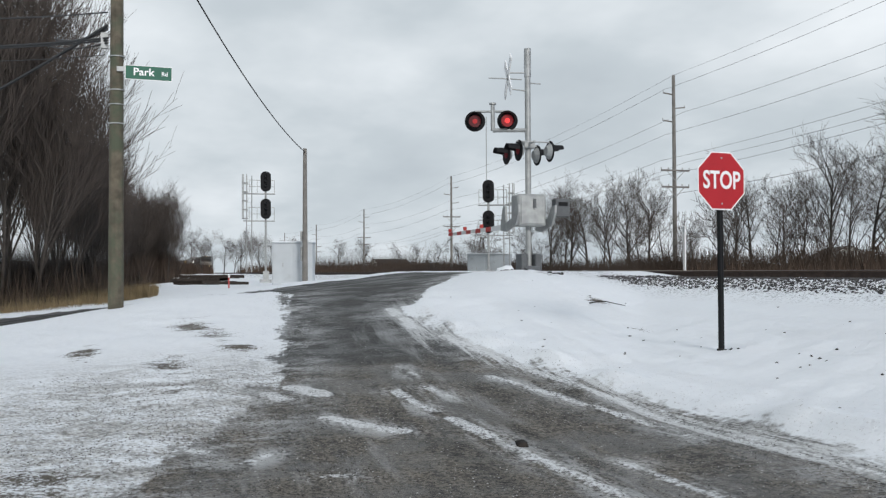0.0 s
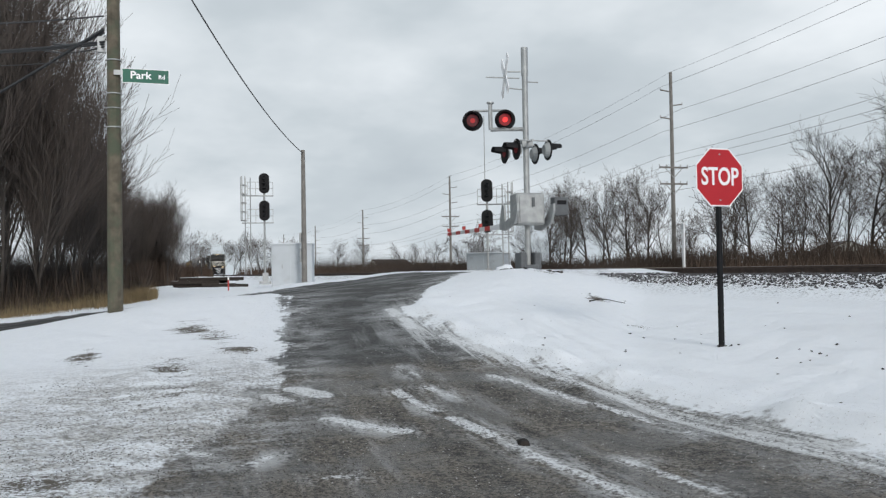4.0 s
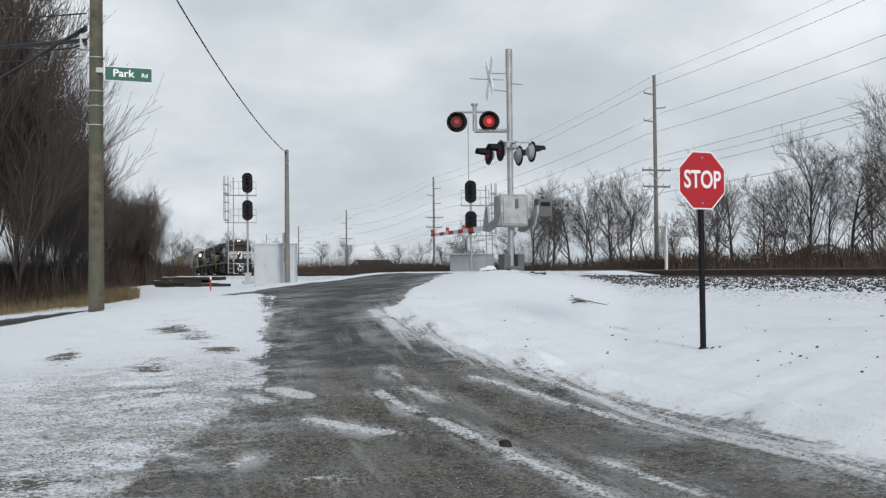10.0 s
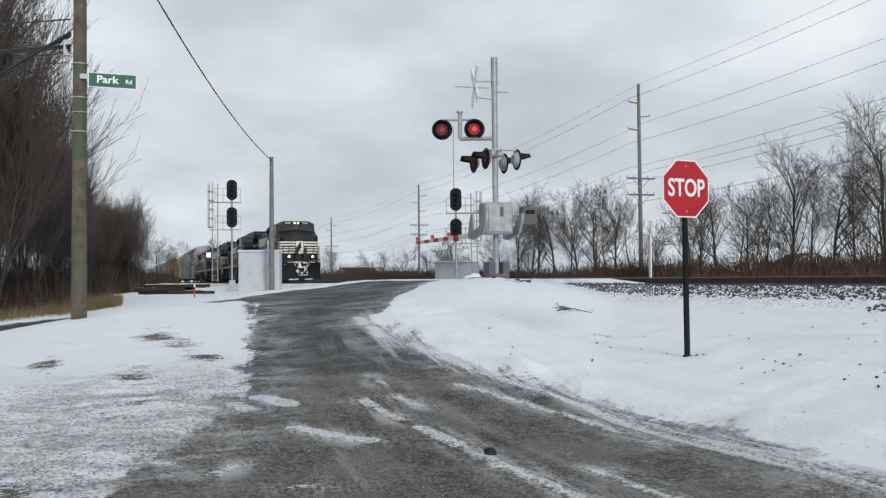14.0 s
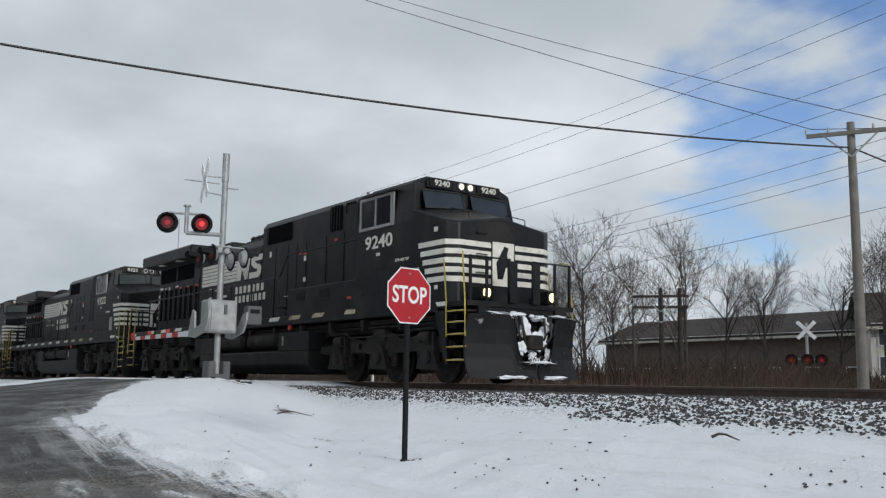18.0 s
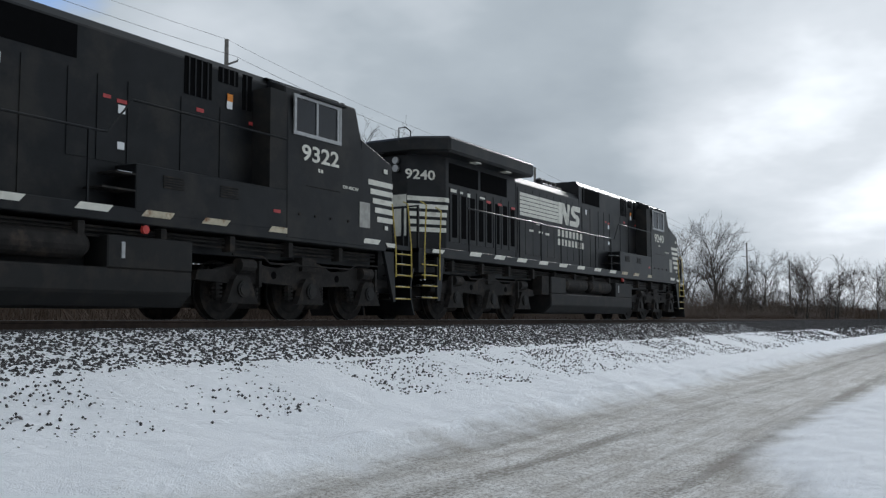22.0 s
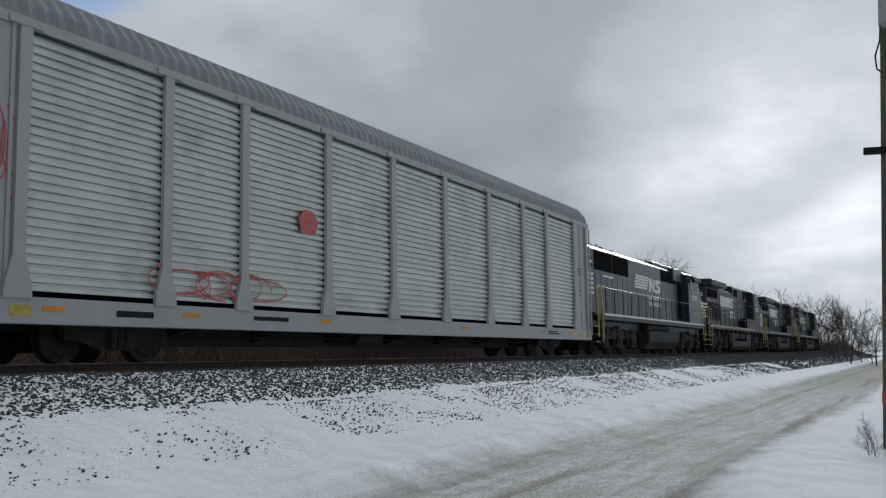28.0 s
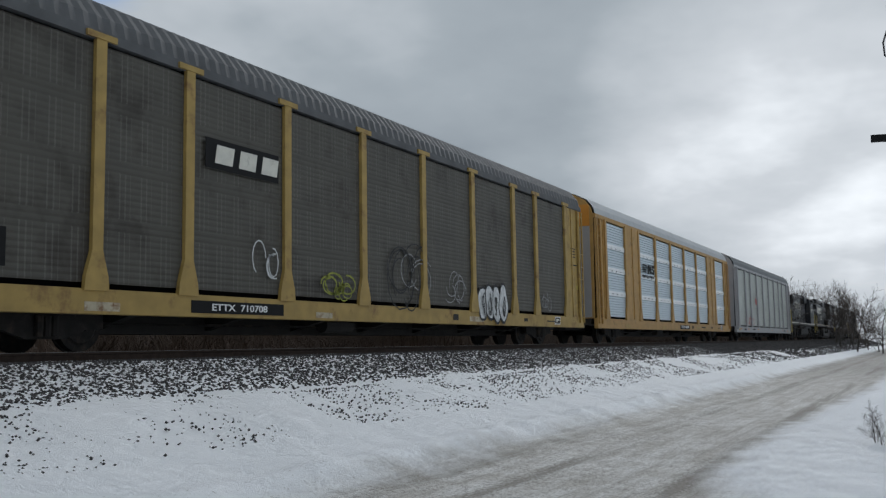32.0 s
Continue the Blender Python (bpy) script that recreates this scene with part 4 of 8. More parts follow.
        for r in (rect(1.49, 3.02, 3.58, 3.65), rect(1.49, 3.02, 4.31, 4.37), rect(1.50, 1.57, 3.65, 4.31), rect(2.88, 2.95, 3.65, 4.31), rect(2.97, 3.02, 3.65, 4.31), rect(2.19, 2.25, 3.65, 4.31)):
            slab(b, r, s, 1.47, .035)
        part("window_frame", b, ALU, wn)
        b = bmesh.new()
        slab(b, rect(1.75, 3.1, 4.38, 4.42), s, 1.42, .16)
        part("rain_visor", b, BLACK, cab)
        lettering_side(cab, s, 1.482, 2.36, 3.25, number, .43, 1.42)
        plate_marks(cab, s, 1.482, [(2.28, 2.34, 2.93, 3.0), (2.37, 2.43, 2.93, 3.0)], CREAM)
        lettering_side(cab, s, 1.482, 3.38, 2.74, "D9-40CW", .095, 1.35, "model_code")
        b = bmesh.new()
        slab(b, rect(3.70, 4.08, 1.96, 2.50), s, 1.482)
        part("worn_plate", b, GREY_PLATE, cab)
        plate_marks(nose, s, 1.482, [(4.62, 4.76, 3.22, 3.32), (4.66, 4.78, 1.97, 2.06)], CREAM)
        b = bmesh.new()
        for x in (1.7, 2.2, 2.7, 3.3):
            b = bmesh.new()
            rod(b, (x, s * 1.47, 2.04), (x, s * 1.50, 2.04), .03, n=8)
            part("bolt_head", b, GRIME, cab)
        b = bmesh.new()
        pipe(b, [(1.9, s * 1.485, 2.62), (3.0, s * 1.485, 2.62)], .008)
        part("seam", b, GRIME, cab)
        # stripes wrap from the cab side round the nose
        for i in range(5):
            z = 3.03 - i * .197
            xs = 4.03 + i * .085
            b = bmesh.new()
            outline = [(xs, -1.476), (5.0, -1.46), (5.15, -1.2), (5.15, -.34)]
            ring_strip(b, outline if s < 0 else [(x, -y) for x, y in reversed(outline)], z - .115, z, .008)
            part("stripe", b, CREAM, nose)
    b = bmesh.new()
    box(b, 5.13, 5.165, -.30, .30, 2.10, 3.06)
    panel = part("emblem_panel", b, CREAM, nose)
    b = bmesh.new()
    extrude(b, [(-.16, 2.25), (-.02, 2.25), (.06, 2.5), (.16, 2.55), (.10, 2.8), (.14, 2.95), (.02, 2.98), (-.08, 2.8), (-.2, 2.6)], 5.165, 5.172, "x")
    part("emblem", b, BLACK, panel)
    b = bmesh.new()
    for z in (3.22, 2.75, 2.35):
        b = bmesh.new()
        pipe(b, [(5.14, -.75, z), (5.22, -.75, z), (5.22, -.5, z), (5.14, -.5, z)], .014)
        part("grab_iron", b, BLACK, nose)
    for y in (-.8, .8):
        b = bmesh.new()
        pipe(b, [(4.3, y, 3.6), (4.3, y, 3.88), (4.95, y, 3.68), (4.97, y, 3.4)], .014)
        part("grab_iron", b, BLACK, nose)
    # equipment hood behind the cab
    b = bmesh.new()
    extrude(b, [(-1.0, 1.68), (1.0, 1.68), (1.0, 4.55), (.88, 4.72), (-.88, 4.72), (-1.0, 4.55)], -5.05, 1.33, "x")
    hood = part("equipment_hood", b, BLACK, u, bevel=.02)
    b = bmesh.new()
    extrude(b, [(-1.0, 1.68), (1.0, 1.68), (1.0, 4.05), (.90, 4.24), (.6, 4.34), (-.6, 4.34), (-.9, 4.24), (-1.0, 4.05)], -10.0, -5.05, "x")
    engine = part("engine_hood", b, BLACK, u, bevel=.02)
    b = bmesh.new()
    extrude(b, [(-10.0, -1.0), (-14.1, -1.0), (-15.02, -.40), (-15.02, .40), (-14.1, 1.0), (-10.0, 1.0)], 1.68, 4.40, "z")
    rad = part("radiator_hood", b, BLACK, u, bevel=.02)
    b = bmesh.new()
    extrude(b, [(-9.75, -1.50), (-14.75, -1.50), (-15.2, -.7), (-15.2, .7), (-14.75, 1.50), (-9.75, 1.50)], 4.18, 4.58, "z")
    wing = part("radiator_wing", b, BLACK, u, bevel=.06)
    for s in (-1, 1):
        plate_marks(wing, s, 1.20, [(-13.2, -12.9, 4.13, 4.16), (-11.4, -11.1, 4.13, 4.16)], CREAM, "lamp_cover", .2)
        # near-black plates painted as shaded openings below the wing, tall screened doors under them
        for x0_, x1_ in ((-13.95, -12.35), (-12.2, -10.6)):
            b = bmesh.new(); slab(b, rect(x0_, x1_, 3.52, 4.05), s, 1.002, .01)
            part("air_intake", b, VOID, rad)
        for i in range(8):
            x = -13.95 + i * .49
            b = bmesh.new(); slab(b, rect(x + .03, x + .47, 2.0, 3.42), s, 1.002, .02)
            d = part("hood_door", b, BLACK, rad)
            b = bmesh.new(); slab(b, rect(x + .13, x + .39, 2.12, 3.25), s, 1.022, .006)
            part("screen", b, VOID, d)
        plate_marks(rad, s, 1.024, [(-13.9, -13.6, 3.30, 3.38), (-13.4, -13.25, 3.30, 3.36), (-13.0, -12.85, 3.26, 3.36), (-12.3, -12.0, 3.30, 3.35)], CREAM, "label_plate")
        plate_marks(rad, s, 1.024, [(-11.9, -11.65, 3.22, 3.29), (-11.2, -10.95, 3.22, 3.29), (-10.35, -10.1, 3.20, 3.27)], WARN_RED, "warning_plate")
        for i in range(5):
            z = 3.12 - i * .197
            b = bmesh.new()
            o = [(-13.95 - i * .06, -1.0), (-14.1, -1.0), (-15.02, -.40)]
            ring_strip(b, list(reversed(o)) if s < 0 else [(x, -y) for x, y in o], z - .115, z, .008)
            part("stripe", b, CREAM, rad)
        words("number", number, .34, CREAM, rad, pose(-14.72, s * .603, 3.66, 90, 0, -33.1 if s < 0 else 213.1), wide=1.25)
        # engine hood doors
        for i in range(9):
            x = -9.9 + i * .535
            b = bmesh.new(); slab(b, rect(x + .012, x + .523, 1.95, 3.92), s, 1.001, .014)
            part("hood_door", b, BLACK, engine)
        yv = 1.016
        for i in range(6):
            z0 = 3.10 + i * .118
            b = bmesh.new(); slab(b, rect(-9.75, -6.85, z0, z0 + .098), s, yv, .005)
            part("stripe", b, CREAM, engine)
        for pts in emblem_shapes(-6.84, -4.98, 3.10, 3.80):
            b = bmesh.new()
            slab(b, pts, s, yv, .006)
            part("emblem_block", b, CREAM, engine)
        block_parts(engine, s, yv, -6.95, -4.75, 2.67, 2.92, 7, CREAM)
        block_parts(engine, s, yv, -6.95, -4.62, 2.38, 2.62, 8, CREAM)
        plate_marks(engine, s, yv, [(-9.1, -8.9, 2.95, 3.0), (-8.6, -8.35, 2.9, 2.96), (-9.1, -8.8, 2.66, 2.72), (-8.4, -8.1, 2.66, 2.72), (-7.9, -7.6, 2.64, 2.71)], CREAM, "label_plate")
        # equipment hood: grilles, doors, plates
        # flat near-black plates stand in for the shade inside the grilles
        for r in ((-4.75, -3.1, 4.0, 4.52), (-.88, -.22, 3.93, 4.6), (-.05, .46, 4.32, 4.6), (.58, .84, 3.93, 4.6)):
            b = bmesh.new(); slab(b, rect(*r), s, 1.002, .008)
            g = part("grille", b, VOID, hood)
            for x in np.arange(r[0] + .08, r[1] - .03, .15 if r[0] > -4 else 9):
                b = bmesh.new(); slab(b, rect(x, x + .03, r[2], r[3]), s, 1.01, .02)
                part("grille_bar", b, BLACK, g)
        for r in ((-4.8, -4.1, 1.75, 3.85), (-4.05, -3.3, 1.75, 3.85), (-3.25, -2.75, 2.5, 3.85), (-2.7, -2.2, 2.5, 3.85), (-2.1, -1.05, 2.5, 3.85), (-.95, -.1, 2.5, 3.85), (0, .95, 2.5, 3.85)):
            b = bmesh.new(); slab(b, rect(*r), s, 1.001, .014)
            part("hood_door", b, BLACK, hood)
        plate_marks(hood, s, 1.018, [(-4.5, -4.38, 3.62, 3.78), (-2.3, -2.16, 3.3, 3.44), (-2.3, -2.16, 2.72, 2.84), (.16, .30, 3.86, 4.0)], WHITE, "label_plate")
        plate_marks(hood, s, 1.018, [(.17, .31, 4.0, 4.14)], WARN_ORANGE, "warning_plate")
        plate_marks(hood, s, 1.018, [(-2.6, -2.45, 3.5, 3.56), (-.6, -.42, 3.66, 3.73), (.75, .93, 3.66, 3.73), (-2.33, -2.13, 3.47, 3.53)], WARN_RED, "warning_plate")
        # low equipment boxes along the walkway
        b = bmesh.new(); box(b, -2.3, 1.33, *sorted((s * 1.0, s * 1.475)), 1.68, 2.46)
        lowbox = part("equipment_box", b, BLACK, u, bevel=.015)
        louvres(lowbox, s, 1.475, -1.75, -1.3, 2.12, 2.34, 5)
        louvres(lowbox, s, 1.475, -.45, 0, 2.12, 2.34, 5)
        plate_marks(lowbox, s, 1.477, [(.95, 1.15, 2.0, 2.06)], WARN_RED, "warning_plate")
        b = bmesh.new(); box(b, .85, 1.33, *sorted((s * 1.02, s * 1.46)), 2.46, 4.35)
        part("cab_door_recess", b, TANK, cab)
        handrail(u, s, [(-13.8, 2.85), (-3.0, 2.85), (-2.86, 2.86), (-2.4, 3.44), (1.33, 3.44)], [-13.7, -12.2, -10.7, -9.2, -7.7, -6.2, -4.7, -3.2])
        b = bmesh.new(); box(b, -2.95, -2.3, *sorted((s * 1.05, s * 1.47)), 2.0, 2.03); box(b, -2.7, -2.3, *sorted((s * 1.05, s * 1.47)), 2.26, 2.29)
        ws_ob = part("walkway_step", b, GRIME, u)
        b = bmesh.new(); box(b, -2.62, -2.36, *sorted((s * 1.12, s * 1.44)), 2.29, 2.305)
        part("snow", b, SNOW, ws_ob)
    for x in (-7.0, -6.6, -6.25, -5.9):
        b = bmesh.new(); rod(b, (x, -.4, 4.42), (x, -.4, 4.54), .11, .13, n=12); rod(b, (x, -.4, 4.54), (x, -.4, 4.60), .13, .06, n=12)
        part("air_horn", b, BLACK, engine)
    b = bmesh.new(); box(b, -9.6, -8.6, -.5, .5, 4.3, 4.62)
    part("exhaust_stack", b, BLACK, engine, bevel=.03)
    b = bmesh.new(); box(b, -7.2, -5.6, -.6, -.2, 4.32, 4.42)
    part("roof_duct", b, BLACK, engine, bevel=.01)
    b = bmesh.new()
    pipe(b, [(-14.7, -.3, 4.5), (-14.7, -.3, 4.82), (-14.95, -.3, 4.88), (-15.25, -.3, 4.80), (-15.25, -.3, 4.45)], .016)
    part("antenna_guard", b, BLACK, rad)
    for z in (4.2, 3.8, 3.4, 3.0, 2.6):
        b = bmesh.new()
        pipe(b, [(-15.02, .2, z), (-15.2, .2, z), (-15.2, .5, z), (-14.8, .5, z)], .014)
        part("grab_iron", b, BLACK, rad)
    b = bmesh.new(); box(b, -15.035, -15.02, -.38, .38, 2.1, 3.15)
    part("emblem_panel", b, CREAM, rad)
    for z in (4.02, 3.82):
        b = bmesh.new(); rod(b, (-15.05, -.1, z), (-15.12, -.1, z), .09, n=12)
        part("rear_lamp", b, ALU, rad)
    # fuel tank and air reservoirs
    b = bmesh.new()
    sec = [(-1.2, .2), (1.2, .2), (1.46, .42), (1.46, .8), (-1.46, .8), (-1.46, .42)]
    extrude(b, sec, -8.5, -1.05, "x")
    tank = part("fuel_tank", b, TANK, u, bevel=.03)
    for x0_, x1_, hw in ((-8.5, -7.35, 1.46), (-2.8, -1.05, 1.46), (-7.34, -2.81, .95)):
        b = bmesh.new(); box(b, x0_, x1_, -hw, hw, .79, 1.3)
        part("tank_block", b, TANK, tank, bevel=.02)
    for s in (-1, 1):
        for x0_, x1_ in ((-5.05, -3.05), (-7.2, -5.3)):
            b = bmesh.new()
            rod(b, (x0_ + .12, s * 1.22, 1.12), (x1_ - .12, s * 1.22, 1.12), .225, n=18)
            rod(b, (x0_, s * 1.22, 1.12), (x0_ + .12, s * 1.22, 1.12), .14, .225, n=18)
            rod(b, (x1_ - .12, s * 1.22, 1.12), (x1_, s * 1.22, 1.12), .225, .14, n=18)
            part("air_reservoir", b, GRIME, u, smooth=False)
        b = bmesh.new(); rod(b, (-2.1, s * 1.44, 1.42), (-2.1, s * 1.50, 1.42), .07, n=10)
        part("fuel_cap", b, REDPAINT, tank)
        b = bmesh.new(); box(b, -2.55, -2.48, *sorted((s * 1.46, s * 1.475)), .95, 1.2)
        part("fuel_gauge", b, ALU, tank)
        b = bmesh.new(); box(b, -9.1, -8.6, *sorted((s * 1.1, s * 1.42)), .75, 1.3)
        part("valve_box", b, GRIME, u)
    six_wheel_truck(u, (.28, 2.23, 4.24))
    six_wheel_truck(u, (-10.2, -12.19, -14.22), -1)
    # ends: steps, posts, couplers
    b = bmesh.new()
    box(b, 5.05, 5.82, -1.46, 1.46, 1.58, 1.68)
    box(b, 5.1, 5.78, -1.0, 1.0, .6, 1.58)
    endf = part("front_platform", b, BLACK, u)
    b = bmesh.new()
    box(b, -16.15, -15.0, -1.46, 1.46, 1.58, 1.68)
    endr = part("rear_platform", b, BLACK, u)
    for s in (-1, 1):
        ladder_steps(endf, 5.12, 5.77, s, (.45, .72, .98, 1.23, 1.46))
        ladder_steps(endr, -16.05, -15.35, s, (.5, .78, 1.03, 1.28))
        b = bmesh.new()
        y0, y1 = sorted((s * 1.40, s * 1.47))
        extrude(b, [(4.66, 1.5), (5.05, 1.5), (5.13, .40), (5.05, .40)], y0, y1)
        part("step_side", b, BLACK, endf)
        b = bmesh.new()
        extrude(b, [(5.78, 1.6), (5.84, 1.6), (5.84, .4), (5.78, .4)], *sorted((s * .9, s * 1.2)))
        part("step_back", b, BLACK, endf)
        b = bmesh.new()
        extrude(b, [(-15.35, 1.5), (-15.0, 1.5), (-15.2, .45), (-15.33, .45)], y0, y1)
        part("step_side", b, BLACK, endr)
        b = bmesh.new(); slab(b, [(4.78, 1.60), (5.12, 1.60), (5.12, 1.69), (4.71, 1.69)], s, 1.478, .01)
        part("edge_stripe", b, CREAM, endf)
        b = bmesh.new(); slab(b, [(-15.6, 1.60), (-15.1, 1.60), (-15.0, 1.69), (-15.55, 1.69)], s, 1.478, .01)
        part("edge_stripe", b, CREAM, endr)
        for x, zt in ((5.10, 2.62), (5.75, 2.70)):
            b = bmesh.new()
            pipe(b, [(x + .02, s * 1.49, .95), (x, s * 1.49, 1.7), (x - .12, s * 1.47, zt - .05), (x - .2, s * 1.40, zt)], .017)
            part("grab_rail", b, YELLOW, endf)
        for x, zt in ((-15.25, 2.72), (-15.95, 2.8)):
            b = bmesh.new()
            pipe(b, [(x, s * 1.49, .95), (x, s * 1.49, 1.75), (x + .1, s * 1.47, zt - .08), (x - .05, s * 1.40, zt)], .017)
            part("grab_rail", b, YELLOW, endr)
        b = bmesh.new()
        for x, zt in ((5.78, 2.62), (-16.08, 2.70)):
            for y in (.35, .95, 1.38):
                b = bmesh.new(); beam(b, (x, s * y, 1.66), (x, s * y, zt), .05, .05)
                part("end_post", b, BLACK, u)
            b = bmesh.new(); pipe(b, [(x, s * .35, zt - .02), (x, s * 1.38, zt - .02)], .02)
            part("end_rail", b, BLACK, u)
        b = bmesh.new(); box(b, 5.42, 5.74, *sorted((s * .78, s * 1.05)), 1.72, 2.02)
        ditch = part("ditch_light", b, SIGNALBLACK, endf, bevel=.02)
        b = bmesh.new(); rod(b, (5.74, s * .915, 1.87), (5.755, s * .915, 1.87), .10, n=14)
        part("lens", b, HEADLIGHT if lead else GLASS, ditch)
    for x, d in ((5.8, 1), (-16.1, -1)):
        b = bmesh.new()
        box(b, min(x, x + d * .42), max(x, x + d * .42), -.1, .1, .72, .98)
        box(b, min(x + d * .25, x + d * .5), max(x + d * .25, x + d * .5), -.22, .16, .70, 1.0)
        part("coupler", b, GRIME, u, bevel=.02)
        for y in (-.75, -.5, .5, .75):
            b = bmesh.new()
            pipe(b, [(x, y, 1.35), (x + d * .18, y, 1.15), (x + d * .22, y * .9, .8), (x + d * .1, y * .7, .55)], .025)
            part("air_hose", b, HOSE, u)
    # plough: two tall swept wings of curved plate, low in the middle round the coupler
    reach, tip = (.50, 6.30) if lead else (.22, 6.02)
    zs = [.10, .28, .52, .80, 1.10, 1.40] if lead else [.10, .28, .50, .75, .98, 1.18]
    curl = [.10, .03, -.03, -.04, 0.0, .08]
    plough = None
    cols = 14
    for s in (-1, 1):
        b = bmesh.new()
        for back in (0, 1):
            grid = []
            for k in range(cols + 1):
                f = k / cols
                y = s * (.03 + 1.46 * f)
                top = .26 + .74 * float(ease((f - .24) / .16)) if lead else 1 - .28 * (1 - f) ** 2
                grid.append([b.verts.new((tip - reach * f ** 1.2 + c * (.4 + .8 * f) - .045 * back, y, .10 + (z - .10) * top)) for z, c in zip(zs, curl)])
            for k in range(cols):
                for i in range(5):
                    b.faces.new((grid[k][i], grid[k + 1][i], grid[k + 1][i + 1], grid[k][i + 1]))
            if back:
                loop = [(0, j) for j in range(6)] + [(i, 5) for i in range(1, cols + 1)] + [(cols, j) for j in range(4, -1, -1)] + [(i, 0) for i in range(cols - 1, 0, -1)]
                edge = [(front[i][j], grid[i][j]) for i, j in loop]
                for (p0, q0), (p1, q1) in zip(edge, edge[1:] + edge[:1]):
                    b.faces.new((p0, p1, q1, q0))
            front = grid
        wing_ob = part("plough_blade", b, SNOWY_BLADE if lead else BLACK, u, smooth=False)
        plough = plough or wing_ob
        b = bmesh.new()
        beam(b, (5.75, s * .8, .9), (tip - reach * .5 - .05, s * .8, .7), .08, .1)
        part("plough_stay", b, BLACK, u)
    if lead:
        # snow caked round the coupler, on the plough's lip and on the wings
        for x_, y_, z_, rx_, ry_, rz_ in ((5.95, -.34, 1.42, .12, .26, .07), (5.98, .28, 1.38, .12, .22, .06), (6.08, -.16, 1.08, .07, .16, .22), (6.14, .16, .90, .06, .22, .20), (6.16, -.30, .74, .05, .13, .13),
                                          (6.30, .02, .44, .09, .34, .04), (6.02, -.78, 1.43, .09, .30, .030), (6.02, .80, 1.43, .09, .28, .030), (6.26, -.62, .13, .06, .40, .04), (6.27, .45, .13, .06, .35, .04),
                                          (5.92, .62, 1.22, .08, .15, .10), (5.96, -.56, 1.20, .08, .12, .10), (6.10, .44, .60, .05, .09, .13), (6.12, -.02, .60, .05, .10, .10), (6.05, .40, 1.14, .05, .10, .09)):
            b = bmesh.new()
            bmesh.ops.create_icosphere(b, subdivisions=3, radius=1)
            for w in b.verts:
                k = Vector((x_ * 9, y_ * 9, z_ * 9))
                w.co *= .85 + .9 * noise.noise(w.co * 1.7 + k) + .35 * noise.noise(w.co * 4.5 + k)
                w.co = Vector((x_ + w.co.x * rx_, y_ + w.co.y * ry_, z_ + w.co.z * rz_))
            part("caked_snow", b, SNOW, plough)
        for y_ in (-.42, -.28, .3, .46):
            b = bmesh.new()
            pipe(b, [(5.84, y_, 1.45), (6.12, y_ * 1.1, 1.36), (6.20, y_, 1.0), (6.10, y_ * .7, .72)], .028)
            part("air_hose", b, HOSE, plough)
        for y_ in (-.16, .16):
            b = bmesh.new()
            box(b, 5.84, 5.90, y_ * 2 - .1, y_ * 2 + .1, 1.68, 2.55)
            part("gate_plate", b, BLACK, u)
    return u


def truck_two_axle(parent, x):
    b = bmesh.new()
    for s in (-1, 1):
        y0, y1 = sorted((s * 1.0, s * 1.12))
        extrude(b, [(x - 1.1, .36), (x - 1.1, .62), (x - .7, .66), (x - .35, .80), (x + .35, .80), (x + .7, .66), (x + 1.1, .62), (x + 1.1, .36), (x + .75, .34), (x + .35, .2), (x - .35, .2), (x - .75, .34)], y0, y1)
        for dx in (-.14, .0, .14):
            rod(b, (x + dx, s * 1.14, .24), (x + dx, s * 1.14, .55), .07, n=8)
    box(b, x - .2, x + .2, -1.0, 1.0, .5, .75)
    t = part("truck", b, GRIME, parent, "dirty two-axle freight truck")
    for dx in (-.89, .89):
        ob = new("wheelset", WHEELSET)
        ob.parent = t
        ob.matrix_local = Matrix.LocRotScale((x + dx, 0, .43), None, (.81, 1, .81))
    return t


